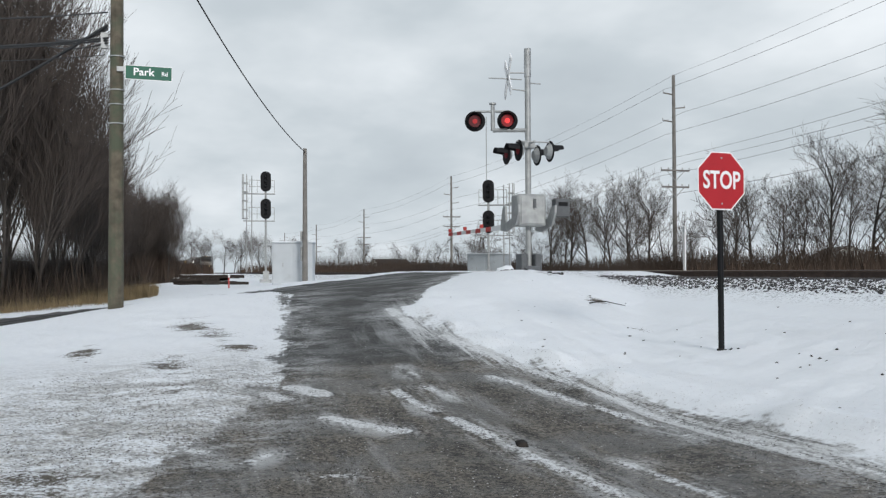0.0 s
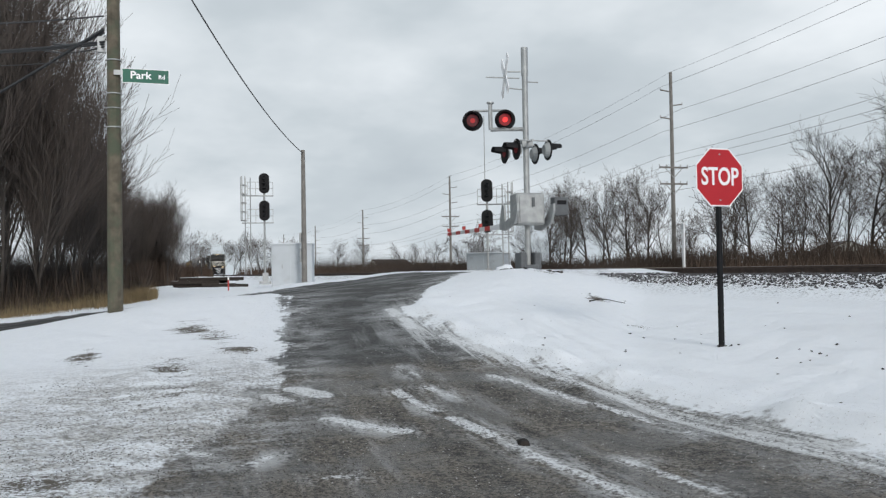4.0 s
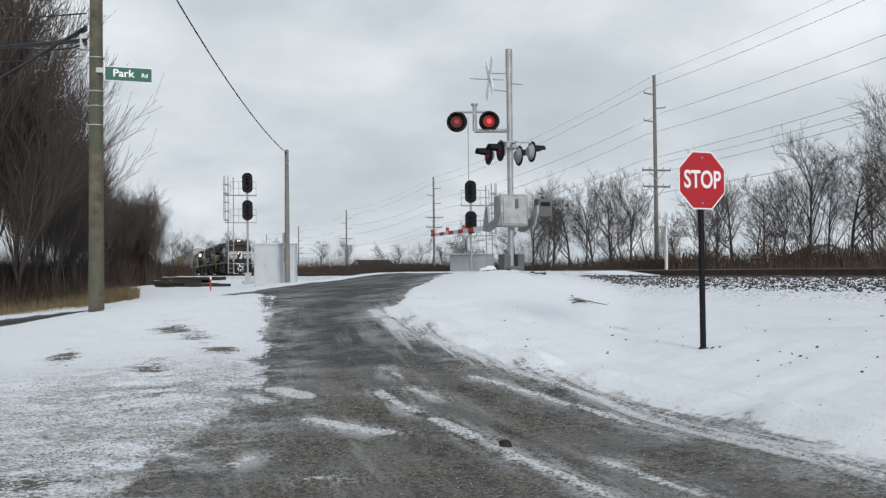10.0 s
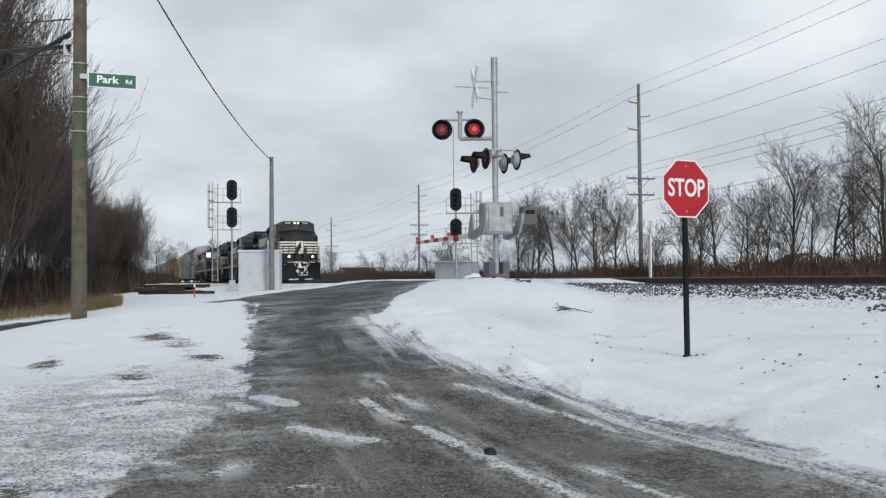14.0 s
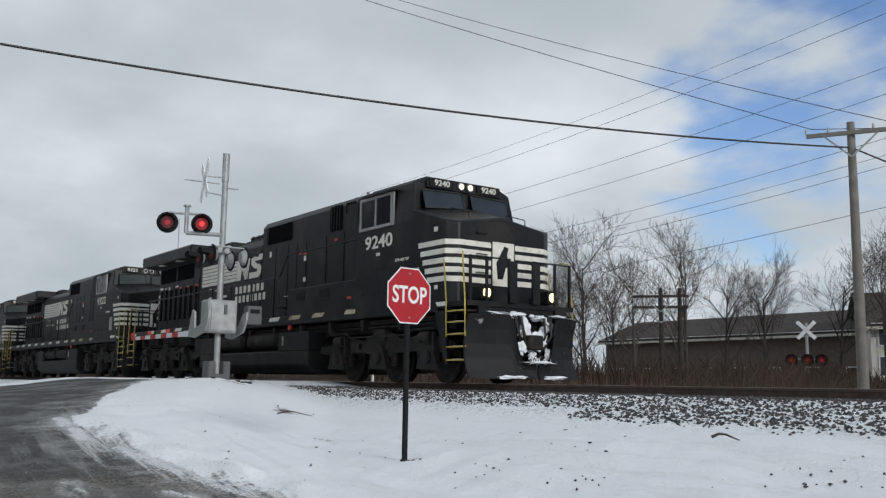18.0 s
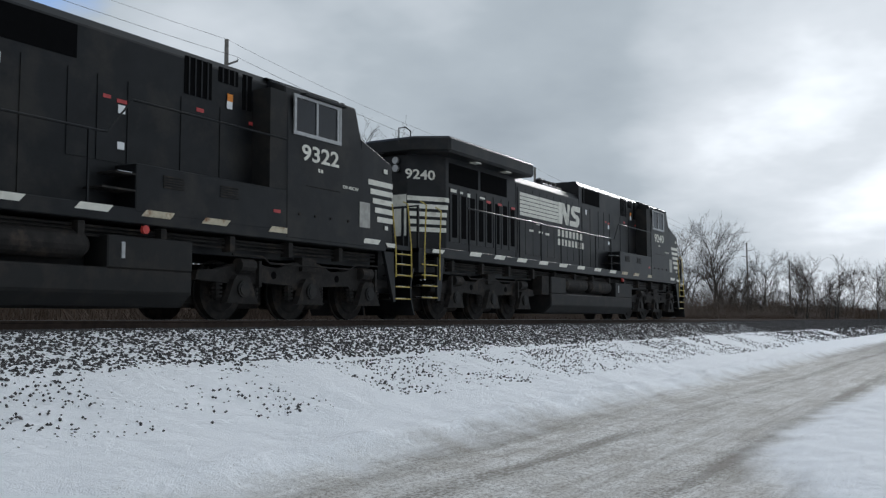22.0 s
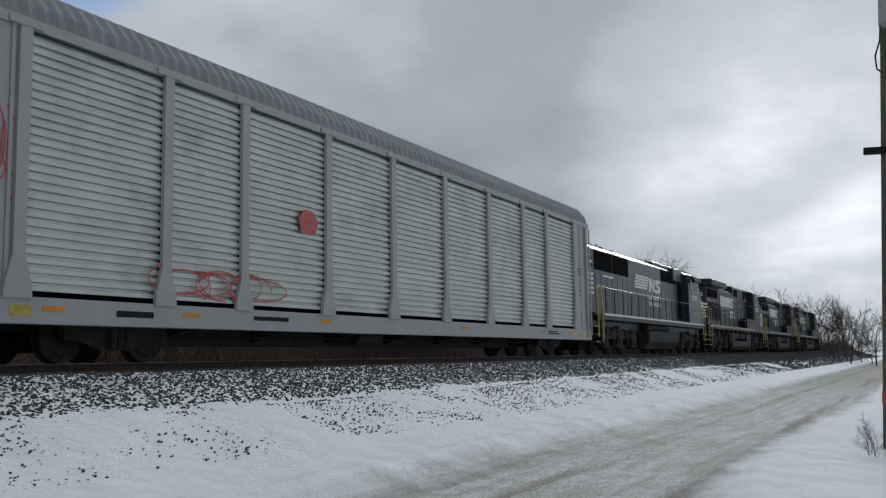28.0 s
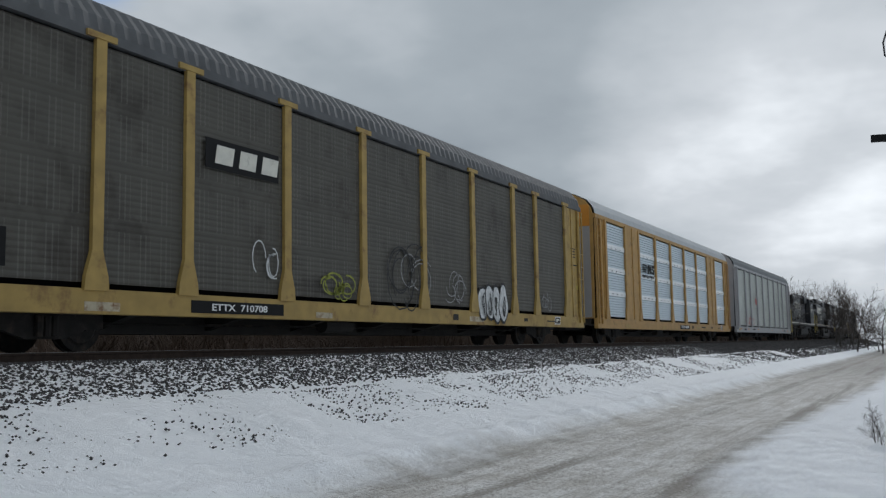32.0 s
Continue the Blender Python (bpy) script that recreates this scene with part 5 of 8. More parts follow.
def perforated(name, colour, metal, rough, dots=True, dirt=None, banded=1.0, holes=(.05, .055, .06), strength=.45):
    """Corrugated sheet with rows of round holes, their darkness or daylight painted as spots."""
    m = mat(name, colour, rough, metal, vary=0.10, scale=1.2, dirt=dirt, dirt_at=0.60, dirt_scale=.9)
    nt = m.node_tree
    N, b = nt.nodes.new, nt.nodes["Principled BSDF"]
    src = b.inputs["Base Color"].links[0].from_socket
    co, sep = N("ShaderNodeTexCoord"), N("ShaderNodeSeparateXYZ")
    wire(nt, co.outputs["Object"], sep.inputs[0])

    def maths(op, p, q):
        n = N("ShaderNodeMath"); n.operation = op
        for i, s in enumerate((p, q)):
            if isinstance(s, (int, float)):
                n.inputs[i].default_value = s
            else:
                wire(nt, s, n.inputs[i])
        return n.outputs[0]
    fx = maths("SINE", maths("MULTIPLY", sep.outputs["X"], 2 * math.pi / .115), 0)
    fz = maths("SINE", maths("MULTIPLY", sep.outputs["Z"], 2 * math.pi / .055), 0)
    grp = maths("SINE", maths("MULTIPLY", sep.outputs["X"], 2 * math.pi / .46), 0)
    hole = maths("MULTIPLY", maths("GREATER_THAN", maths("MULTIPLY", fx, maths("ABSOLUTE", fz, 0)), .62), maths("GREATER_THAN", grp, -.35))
    # three plain bands between perforated fields painted darker for the shade of their holes
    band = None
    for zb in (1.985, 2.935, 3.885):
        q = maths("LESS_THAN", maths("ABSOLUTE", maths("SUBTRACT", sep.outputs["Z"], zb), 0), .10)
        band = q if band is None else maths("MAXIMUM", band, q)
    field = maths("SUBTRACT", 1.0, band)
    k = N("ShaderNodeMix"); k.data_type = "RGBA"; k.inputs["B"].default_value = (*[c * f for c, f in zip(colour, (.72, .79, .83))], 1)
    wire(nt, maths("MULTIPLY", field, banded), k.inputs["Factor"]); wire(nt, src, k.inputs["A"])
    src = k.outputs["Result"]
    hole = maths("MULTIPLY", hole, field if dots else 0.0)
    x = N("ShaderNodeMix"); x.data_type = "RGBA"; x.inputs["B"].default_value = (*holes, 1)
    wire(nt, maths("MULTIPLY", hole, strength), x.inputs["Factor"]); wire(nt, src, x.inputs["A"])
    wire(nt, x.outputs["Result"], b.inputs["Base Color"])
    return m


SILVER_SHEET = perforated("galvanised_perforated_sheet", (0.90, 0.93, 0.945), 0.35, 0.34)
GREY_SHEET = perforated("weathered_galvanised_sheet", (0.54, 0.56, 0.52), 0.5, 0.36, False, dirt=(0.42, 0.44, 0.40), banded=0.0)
# pale spots paint the daylight showing through the holes
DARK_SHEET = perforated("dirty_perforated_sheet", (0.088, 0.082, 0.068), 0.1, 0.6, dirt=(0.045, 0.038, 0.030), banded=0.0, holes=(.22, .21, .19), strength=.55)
PALE = mat("pale_grey_car_paint", (0.36, 0.355, 0.36), 0.5, vary=0.06, scale=2, dirt=(0.36, 0.35, 0.34), dirt_at=0.62, dirt_scale=1.2)
TAN = mat("tan_car_paint", (0.43, 0.25, 0.072), 0.55, vary=0.12, scale=2, dirt=(0.20, 0.11, 0.04), dirt_at=0.64, dirt_scale=3.2)
OLDTAN = mat("faded_tan_paint", (0.40, 0.27, 0.080), 0.6, vary=0.15, scale=3, dirt=(0.20, 0.11, 0.04), dirt_at=0.62, dirt_scale=2.2)
ROOF_GALV = mat("galvanised_roof", (0.52, 0.535, 0.545), 0.75, 0.0, vary=0.08, scale=2)
ROOF_MID = mat("dull_galvanised_roof", (0.23, 0.24, 0.245), 0.85, 0.0, vary=0.12, scale=2, spec=0.15)
ROOF_OLD = mat("weathered_roof", (0.13, 0.133, 0.137), 0.75, 0.1, vary=0.18, scale=2, spec=0.2)
TAGWHITE = mat("spray_white", (0.62, 0.63, 0.63), 0.6, vary=0.25, scale=8)
TAGRED = mat("spray_red", (0.45, 0.10, 0.09), 0.6, vary=0.2, scale=8)
TAGGREY = mat("spray_faded_white", (0.30, 0.30, 0.30), 0.6, vary=0.35, scale=7)
TAGDARK = mat("spray_black", (0.02, 0.02, 0.022), 0.6, vary=0.3, scale=7)
TAGLIME = mat("spray_lime", (0.27, 0.29, 0.04), 0.6, vary=0.3, scale=3)
ORANGE_END = mat("orange_end_paint", (0.60, 0.25, 0.03), 0.55, vary=0.1, scale=2)
SKIRT = mat("dark_underframe", (0.026, 0.023, 0.021), 0.8, vary=0.3, scale=3)


def corrugated_panel(x0, x1, z0, z1, s, y, kind):
    """One side sheet: ribs with a plain band at every fifth of the height."""
    b = bmesh.new()
    prof = []
    bands = [z0 + (z1 - z0) * k for k in (.255, .50, .745)]
    pitch = {"dark": .105, "tan": .104, "silver": .135}[kind]
    deep = {"dark": .002, "tan": -.028, "silver": -.030}[kind]
    n = int((z1 - z0) / pitch)
    for i in range(n):
        zc = z0 + (i + .0) * (z1 - z0) / n
        inband = kind == "tan" and any(abs(zc + pitch / 2 - q) < .10 for q in bands)
        h = (z1 - z0) / n
        if inband:
            prof += [(zc, .060), (zc + h * .9, .040), (zc + h * .98, .040)]
        else:
            if kind == "dark":
                prof += [(zc, .018), (zc + h * .35, .030), (zc + h * .65, .030)]
                continue
            k = .50 if kind == "silver" else .62
            prof += [(zc, .026), (zc + h * k, .032), (zc + h * (k + .10), deep), (zc + h * .88, deep), (zc + h * .95, .026)]
    prof.append((z1, 0))
    lo = [b.verts.new((x0, s * (y + d), zz)) for zz, d in prof]
    hi = [b.verts.new((x1, s * (y + d), zz)) for zz, d in prof]
    for i in range(len(prof) - 1):
        b.faces.new((lo[i], lo[i + 1], hi[i + 1], hi[i]) if s > 0 else (lo[i], hi[i], hi[i + 1], lo[i + 1]))
    me = bpy.data.meshes.new("side_sheet")
    b.to_mesh(me)
    b.free()
    return me


def tag_strokes(b, s, y, x, z, w, h, seed, n=5, thick=.03):
    """A tangle of spray-paint strokes."""
    rnd = random.Random(seed)
    for _ in range(n):
        k = rnd.uniform(0, 6.28)
        cx, cz, rx, rz = x + rnd.uniform(-.35, .35) * w, z + rnd.uniform(-.15, .15) * h, rnd.uniform(.15, .3) * w, rnd.uniform(.25, .5) * h
        a0, a1 = k, k + rnd.uniform(3, 5.5)
        pts = [(cx + rx * math.cos(a0 + (a1 - a0) * i / 10), cz + rz * math.sin(a0 + (a1 - a0) * i / 10)) for i in range(11)]
        for (xa, za), (xb, zb) in zip(pts, pts[1:]):
            dx, dz = xb - xa, zb - za
            L = math.hypot(dx, dz) or 1
            nx, nz = -dz / L * thick / 2, dx / L * thick / 2
            quad(b, (xa + nx, s * y, za + nz), (xa - nx, s * y, za - nz), (xb - nx, s * y, zb - nz), (xb + nx, s * y, zb + nz))


def autorack(style, detail=True):
    """A covered car carrier; style: silver, tan or dark."""
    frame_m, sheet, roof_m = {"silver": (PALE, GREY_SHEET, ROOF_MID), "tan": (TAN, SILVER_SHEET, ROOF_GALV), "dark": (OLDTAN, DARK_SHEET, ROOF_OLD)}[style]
    label = {"silver": "pale grey covered car carrier with galvanised perforated sides", "tan": "tan covered car carrier with bright galvanised side sheets",
             "dark": "old tan car carrier with dirty grey sides and graffiti"}[style]
    u = thing("car_carrier", label, "freight car", group="car carriers in the train")
    L, Y = 27.1, 1.56
    # posts, as distances back from the front end
    if style == "tan":
        posts, wide = [1.7, 4.55, 6.55, 9.4, 12.25, 15.1, 18.0, 20.85, 22.85, 25.6], {1: 2, 7: 8}
        wide = [(4.55, 6.55), (20.85, 22.85)]
    elif style == "silver":
        posts, wide = [2.0, 4.85, 6.95, 9.65, 12.5, 15.3, 18.1, 20.9, 22.95, 25.85], []
    else:
        posts, wide = [2.05, 4.85, 6.7, 9.6, 12.5, 15.35, 18.2, 21.0, 23.0, 25.6], []
    zt = 4.93
    # underframe and side sill
    b = bmesh.new()
    box(b, -L + .3, -.3, -1.3, 1.3, .72, .95)
    extrude(b, [(-L + .1, .9), (-L + .1, .55), (-L + 3.6, .50), (-L + 4.6, .30), (-4.6, .30), (-3.6, .50), (-.1, .55), (-.1, .9)], -.32, .32)
    under = part("underframe", b, SKIRT, u)
    for k in range(7):
        b = bmesh.new()
        x = -L / 2 + (k - 3) * 2.75
        extrude(b, [(-1.32, .74), (-1.32, .62), (-.3, .36), (.3, .36), (1.32, .62), (1.32, .74)], x - .09, x + .09, "x")
        part("cross_bearer", b, SKIRT, under)
    b = bmesh.new()
    rod(b, (-L + 4.4, -.75, .46), (-4.4, -.75, .46), .022, n=6)
    part("brake_rod", b, GRIME, under)
    b = bmesh.new()
    rod(b, (-L / 2 - 2.4, -.85, .50), (-L / 2 - 1.3, -.85, .50), .17, n=12)
    part("air_reservoir", b, SKIRT, under)
    # near-black block fills the body, painting the dark seen through gaps
    b = bmesh.new()
    box(b, -L + .5, -.5, -1.42, 1.42, .95, zt)
    part("inner_deck", b, VOID, under)
    for s in (-1, 1):
        b = bmesh.new()
        box(b, -L + .25, -.25, *sorted((s * (Y - .12), s * (Y + .03))), .57, .96)
        sill = part("side_sill", b, frame_m, u, bevel=.01)
        b = bmesh.new()
        box(b, -L + .3, -.3, *sorted((s * (Y - .1), s * (Y + .045))), zt - .06, zt + .1)
        part("top_rail", b, frame_m if style != "dark" else ROOF_OLD, u)
        for i, x in enumerate(posts):
            b = bmesh.new()
            w = .105
            extrude(b, [(-x - w * 2.3, .93), (-x + w * 2.3, .93), (-x + w * 2.1, 1.15), (-x + w, 1.55), (-x + w, zt), (-x - w, zt), (-x - w, 1.55), (-x - w * 2.1, 1.15)], *sorted((s * Y, s * (Y + .075))))
            if style != "tan":
                box(b, -x - .3, -x + .3, *sorted((s * Y, s * (Y + .09))), zt - .05, zt + .05)
            part("side_post", b, frame_m, u)
        for k, (p, q) in enumerate(zip(posts, posts[1:])):
            if (p, q) in wide:
                b = bmesh.new()
                slab(b, rect(-q, -p, .95, zt), s, Y - .01, .05)
                for xx in (-q + (q - p) / 2 - .04,):
                    slab(b, rect(xx, xx + .05, 1.0, zt), s, Y + .04, .03)
                wp_ob = part("wide_plate", b, frame_m, u)
                if s < 0:
                    b = bmesh.new()
                    for xx in (-q + .18, -q + (q - p) / 2 - .22, -q + (q - p) / 2 + .22, -p - .18):
                        for zz in np.arange(1.35, zt - .1, .62):
                            for dz in (0, .09):
                                box(b, xx - .011, xx + .011, s * (Y + .048), s * (Y + .03), zz + dz, zz + dz + .022)
                    tagged(part("bolt_row", b, SKIRT, wp_ob), kind="stuff")
                    # raised dark strips painted as the shade of gaps at the plate's foot
                    b = bmesh.new(); slab(b, rect(-q + .02, -q + .07, 1.0, 1.7), s, Y + .04, .012); slab(b, rect(-p - .07, -p - .02, 1.0, 1.7), s, Y + .04, .012)
                    part("foot_gap", b, SKIRT, wp_ob)
                continue
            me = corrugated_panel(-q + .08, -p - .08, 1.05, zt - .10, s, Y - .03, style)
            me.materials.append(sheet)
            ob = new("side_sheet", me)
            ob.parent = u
            if style == "tan" and s < 0:
                b = bmesh.new()
                for f in (.255, .50, .745):
                    zb = 1.05 + (zt - 1.15) * f
                    for g in np.linspace(-q + .16, -p - .16, 5):
                        box(b, g - .016, g + .016, s * (Y + .055), s * (Y + .02), zb - .056, zb - .024)
                tagged(part("bolt_row", b, SKIRT, ob), kind="stuff")
        # solid end bays
        for x0, x1 in ((-posts[0], -.35), (-L + .35, -posts[-1])):
            b = bmesh.new()
            slab(b, rect(x0, x1, .96, zt), s, Y - .04, .04)
            for f in (.42, .8):
                xx = x0 + (x1 - x0) * f
                slab(b, rect(xx - .03, xx + .03, .96, zt), s, Y, .03)
            part("end_bay", b, frame_m, u)
        # ladders and corner posts
        for xa in (-.75, -L + .35):
            b = bmesh.new()
            for dx in (0, .42):
                beam(b, (xa + dx, s * (Y + .06), .75), (xa + dx, s * (Y + .06), zt - .1), .05, .05)
            for z in np.arange(.95, zt - .1, .46):
                rod(b, (xa, s * (Y + .08), z), (xa + .42, s * (Y + .08), z), .014, n=5)
            part("ladder", b, frame_m, u)
        # notices on the sill
        ya = Y + .032
        if style == "silver":
            plate_marks(sill, s, ya, [(-2.9, -2.45, .74, .84), (-5.6, -5.2, .78, .86), (-25.4, -25.0, .76, .84), (-22.5, -22.1, .76, .84), (-.9, -.55, .66, .78), (-11.6, -11.2, .76, .84), (-18.4, -18.0, .76, .84)], ORANGE_END, "reflector")
            plate_marks(sill, s, ya, [(-1.75, -1.4, .68, .84), (-25.95, -25.6, .68, .84)], YELLOW, "notice")
            bars = [(-4.9, -4.0, .80, .84), (-4.9, -3.8, .73, .77), (-20.6, -19.5, .76, .84), (-24.0, -23.2, .72, .82)]
            ink = SIGNALBLACK
        else:
            plate_marks(sill, s, ya, [(-13.6, -11.5, .64, .84)] if style == "tan" else [(-20.9, -18.3, .64, .86)], SIGNALBLACK, "notice")
            n0, n1 = (-13.4, -11.7) if style == "tan" else (-20.7, -18.5)
            code = "CTTX  691699" if style == "tan" else "ETTX  710708"
            m = pose((n0 + n1) / 2, s * (ya + .008), .745, 90, 0, 0 if s < 0 else 180)
            words("number", code, .17, WHITE, sill, m, wide=1.55)
            bars = [(-10.9, -10.6, .68, .84), (-6.0, -5.7, .72, .82), (-4.0, -3.2, .74, .78), (-8.6, -7.6, .73, .80)]
            ink = SIGNALBLACK if style == "tan" else SKIRT
        plate_marks(sill, s, ya, bars, ink, "notice")
        if style != "silver":
            b = bmesh.new(); slab(b, [(-3.32, .66), (-2.80, .66), (-2.74, .92), (-3.26, .92)], s, ya, .006)
            card = part("placard", b, WHITE, sill)
            b = bmesh.new(); slab(b, [(-3.28, .69), (-2.84, .69), (-2.79, .89), (-3.23, .89)], s, ya + .006, .004)
            face = part("placard_face", b, SIGNALBLACK, card)
            b = bmesh.new(); slab(b, rect(-3.17, -3.04, .73, .85), s, ya + .010, .003); slab(b, rect(-3.0, -2.88, .78, .85), s, ya + .010, .003)
            part("code_bar", b, CREAM, face)
            plate_marks(sill, s, ya, [(-9.9, -9.0, .66, .80), (-17.2, -16.6, .62, .74), (-23.2, -22.5, .62, .76)], RUSTY_CREAM if style == "dark" else OLDTAN, "rust_patch")
        if style != "silver":
            plate_marks(u, s, Y + .002, [(-.95, -.6, 1.95, 2.1)], YELLOW, "notice")
            plate_marks(u, s, Y + .002, [(-1.4, -.95, 3.4, 3.43), (-1.4, -.95, 3.3, 3.33), (-1.4, -.95, 3.2, 3.23), (-1.4, -.95, 3.1, 3.13), (-1.4, -.8, 2.8, 2.84)], SKIRT, "notice")
        else:
            plate_marks(u, s, Y + .002, [(-1.6, -1.1, 3.2, 3.24), (-1.6, -1.1, 3.1, 3.14), (-1.6, -1.15, 2.98, 3.02), (-1.5, -1.2, 2.6, 2.63), (-1.5, -1.2, 2.4, 2.43), (-1.5, -1.2, 2.2, 2.23)], SKIRT, "notice")
        if detail and s < 0:
            gy = Y + .052
            if style == "silver":
                b = bmesh.new(); tag_strokes(b, s, Y + .01, -26.2, 3.1, .9, 1.4, 2, 6, .03)
                part("graffiti", b, TAGRED, u)
                b = bmesh.new(); tag_strokes(b, s, gy, -21.5, 1.35, 3.4, .6, 3, 8, .03)
                part("graffiti", b, TAGRED, u)
                b = bmesh.new()
                slab(b, [(-19.1, 2.6), (-18.6, 2.6), (-18.5, 2.9), (-18.7, 3.1), (-19.0, 3.1), (-19.2, 2.9)], s, gy, .006)
                part("emblem", b, TAGRED, u)
            elif style == "tan":
                marks = [[(-20.3, 3.5 - i * .1), (-19.6 - i * .06, 3.5 - i * .1), (-19.65 - i * .06, 3.44 - i * .1), (-20.35, 3.44 - i * .1)] for i in range(4)]
                marks += emblem_shapes(-19.45, -18.3, 3.12, 3.52) + [rect(-20.45 + k * .14, -20.36 + k * .14, 2.93, 3.03) for k in range(15)]
                for pts in marks:
                    b = bmesh.new(); slab(b, pts, s, gy, .006)
                    part("emblem", b, SIGNALBLACK, u)
            else:
                b = bmesh.new()
                slab(b, rect(-20.6, -18.5, 3.25, 3.80), s, gy, .006)
                mk = part("emblem_panel", b, SIGNALBLACK, u)
                for i in range(3):
                    x = -20.4 + i * .66
                    b = bmesh.new()
                    slab(b, [(x + .04, 3.36), (x + .52, 3.36), (x + .58, 3.70), (x + .1, 3.70)], s, gy + .006, .006)
                    part("emblem", b, CREAM, mk)
                for (x, z, w, h, sd, mt, n, th) in ((-13.1, 1.75, 2.2, 1.6, 4, TAGDARK, 9, .035), (-12.9, 1.7, 2.0, 1.3, 14, TAGGREY, 3, .03), (-10.8, 1.5, 1.2, .8, 5, TAGGREY, 6, .03), (-8.3, 1.2, 1.2, .6, 16, TAGDARK, 5, .025),
                                                    (-4.0, 1.4, .9, .6, 7, TAGGREY, 5, .03), (-18.9, 1.7, .9, .9, 8, TAGWHITE, 4, .028), (-16.4, 1.35, 1.2, .6, 9, TAGLIME, 6, .04), (-16.2, 1.2, .8, .4, 19, TAGLIME, 5, .03)):
                    b = bmesh.new(); tag_strokes(b, s, gy, x, z, w, h, sd, n, th)
                    part("graffiti", b, mt, u)
                for k in range(4):
                    cx, cz = -9.05 + k * .46, 1.18 + .05 * (k % 2)
                    for mt, f, off in ((TAGDARK, 1.0, 0), (TAGWHITE, .87, .0035)):
                        b = bmesh.new()
                        slab(b, [(cx + .35 * f * math.cos(a) * (1 + .15 * math.sin(3 * a + k)), cz + .56 * f * math.sin(a) * (1 + .12 * math.cos(2 * a + k))) for a in np.linspace(0, 2 * math.pi, 18, endpoint=False)], s, gy + .001 + .007 * k + off, .0025)
                        part("graffiti", b, mt, u)
                for k in range(4):
                    b = bmesh.new(); tag_strokes(b, s, gy + .034, -9.05 + k * .46, 1.16, .34, .62, 40 + k, 3, .035)
                    part("graffiti", b, TAGDARK, u)
                b = bmesh.new(); slab(b, rect(-25.5, -24.6, 1.2, 1.75), s, gy, .006)
                part("dark_patch", b, SIGNALBLACK, u)
    # roof: shallow arch with cross ribs
    arch = [(-1.60, zt + .08), (-1.53, zt + .36), (-1.28, zt + .68), (-.75, zt + .95), (0, zt + 1.10), (.75, zt + .95), (1.28, zt + .68), (1.53, zt + .36), (1.60, zt + .08)]
    b = bmesh.new()
    n = 96 if detail else 24
    rings = []
    for i in range(n * 2 + 1):
        x = -.35 - (L - .7) * i / (n * 2)
        k = 1.0 if i % 2 else .985
        rings.append([b.verts.new((x, y * k, zt + (z - zt) * k)) for y, z in arch])
    for p, q in zip(rings, rings[1:]):
        for i in range(len(arch) - 1):
            b.faces.new((p[i], p[i + 1], q[i + 1], q[i]))
    part("roof", b, roof_m, u)
    # end doors, three folding leaves under the arch
    for x, d in ((-.3, 1), (-L + .3, -1)):
        b = bmesh.new()
        pts = [(-1.46, .95), (1.46, .95)] + [(-y * .94, z - .03) for y, z in arch]
        extrude(b, pts, x - d * .06, x, "x")
        end_m = PALE if style != "tan" else TAN
        door = part("end_door", b, end_m if style != "dark" else OLDTAN, u, bevel=.02)
        b = bmesh.new()
        for y in (-.75, .75):
            rod(b, (x + d * .02, y, .95), (x + d * .02, y, zt), .035, n=6)
        part("hinge_bar", b, end_m, door)
        if style == "tan":
            b = bmesh.new(); box(b, *sorted((x, x + d * .012)), -1.36, 1.36, 1.0, 4.55)
            part("white_panel", b, PALE, door)
            b = bmesh.new(); box(b, *sorted((x, x + d * .012)), -1.36, 1.36, 4.56, 5.4)
            part("orange_panel", b, ORANGE_END, door)
        b = bmesh.new()
        box(b, *sorted((x, x + d * .55)), -.12, .12, .70, .95)
        part("coupler", b, GRIME, u)
    if style == "silver":
        for x, d in ((-L + .3, -1),):
            words("notice", "EXCESS HEIGHT CAR", .17, SIGNALBLACK, u, pose(x - .012, 0.2, 5.0, 90, 0, -90))
            b = bmesh.new()
            for z, w in ((4.35, .5), (4.15, .6), (2.1, .5), (2.0, .5), (1.9, .5), (1.8, .45)):
                box(b, x - .008, x - .002, -1.0 + .3, -1.0 + .3 + w, z - .05, z + .03)
            part("code_bar", b, SKIRT, u)
    truck_two_axle(u, -3.6)
    truck_two_axle(u, -L + 3.6)
    return u


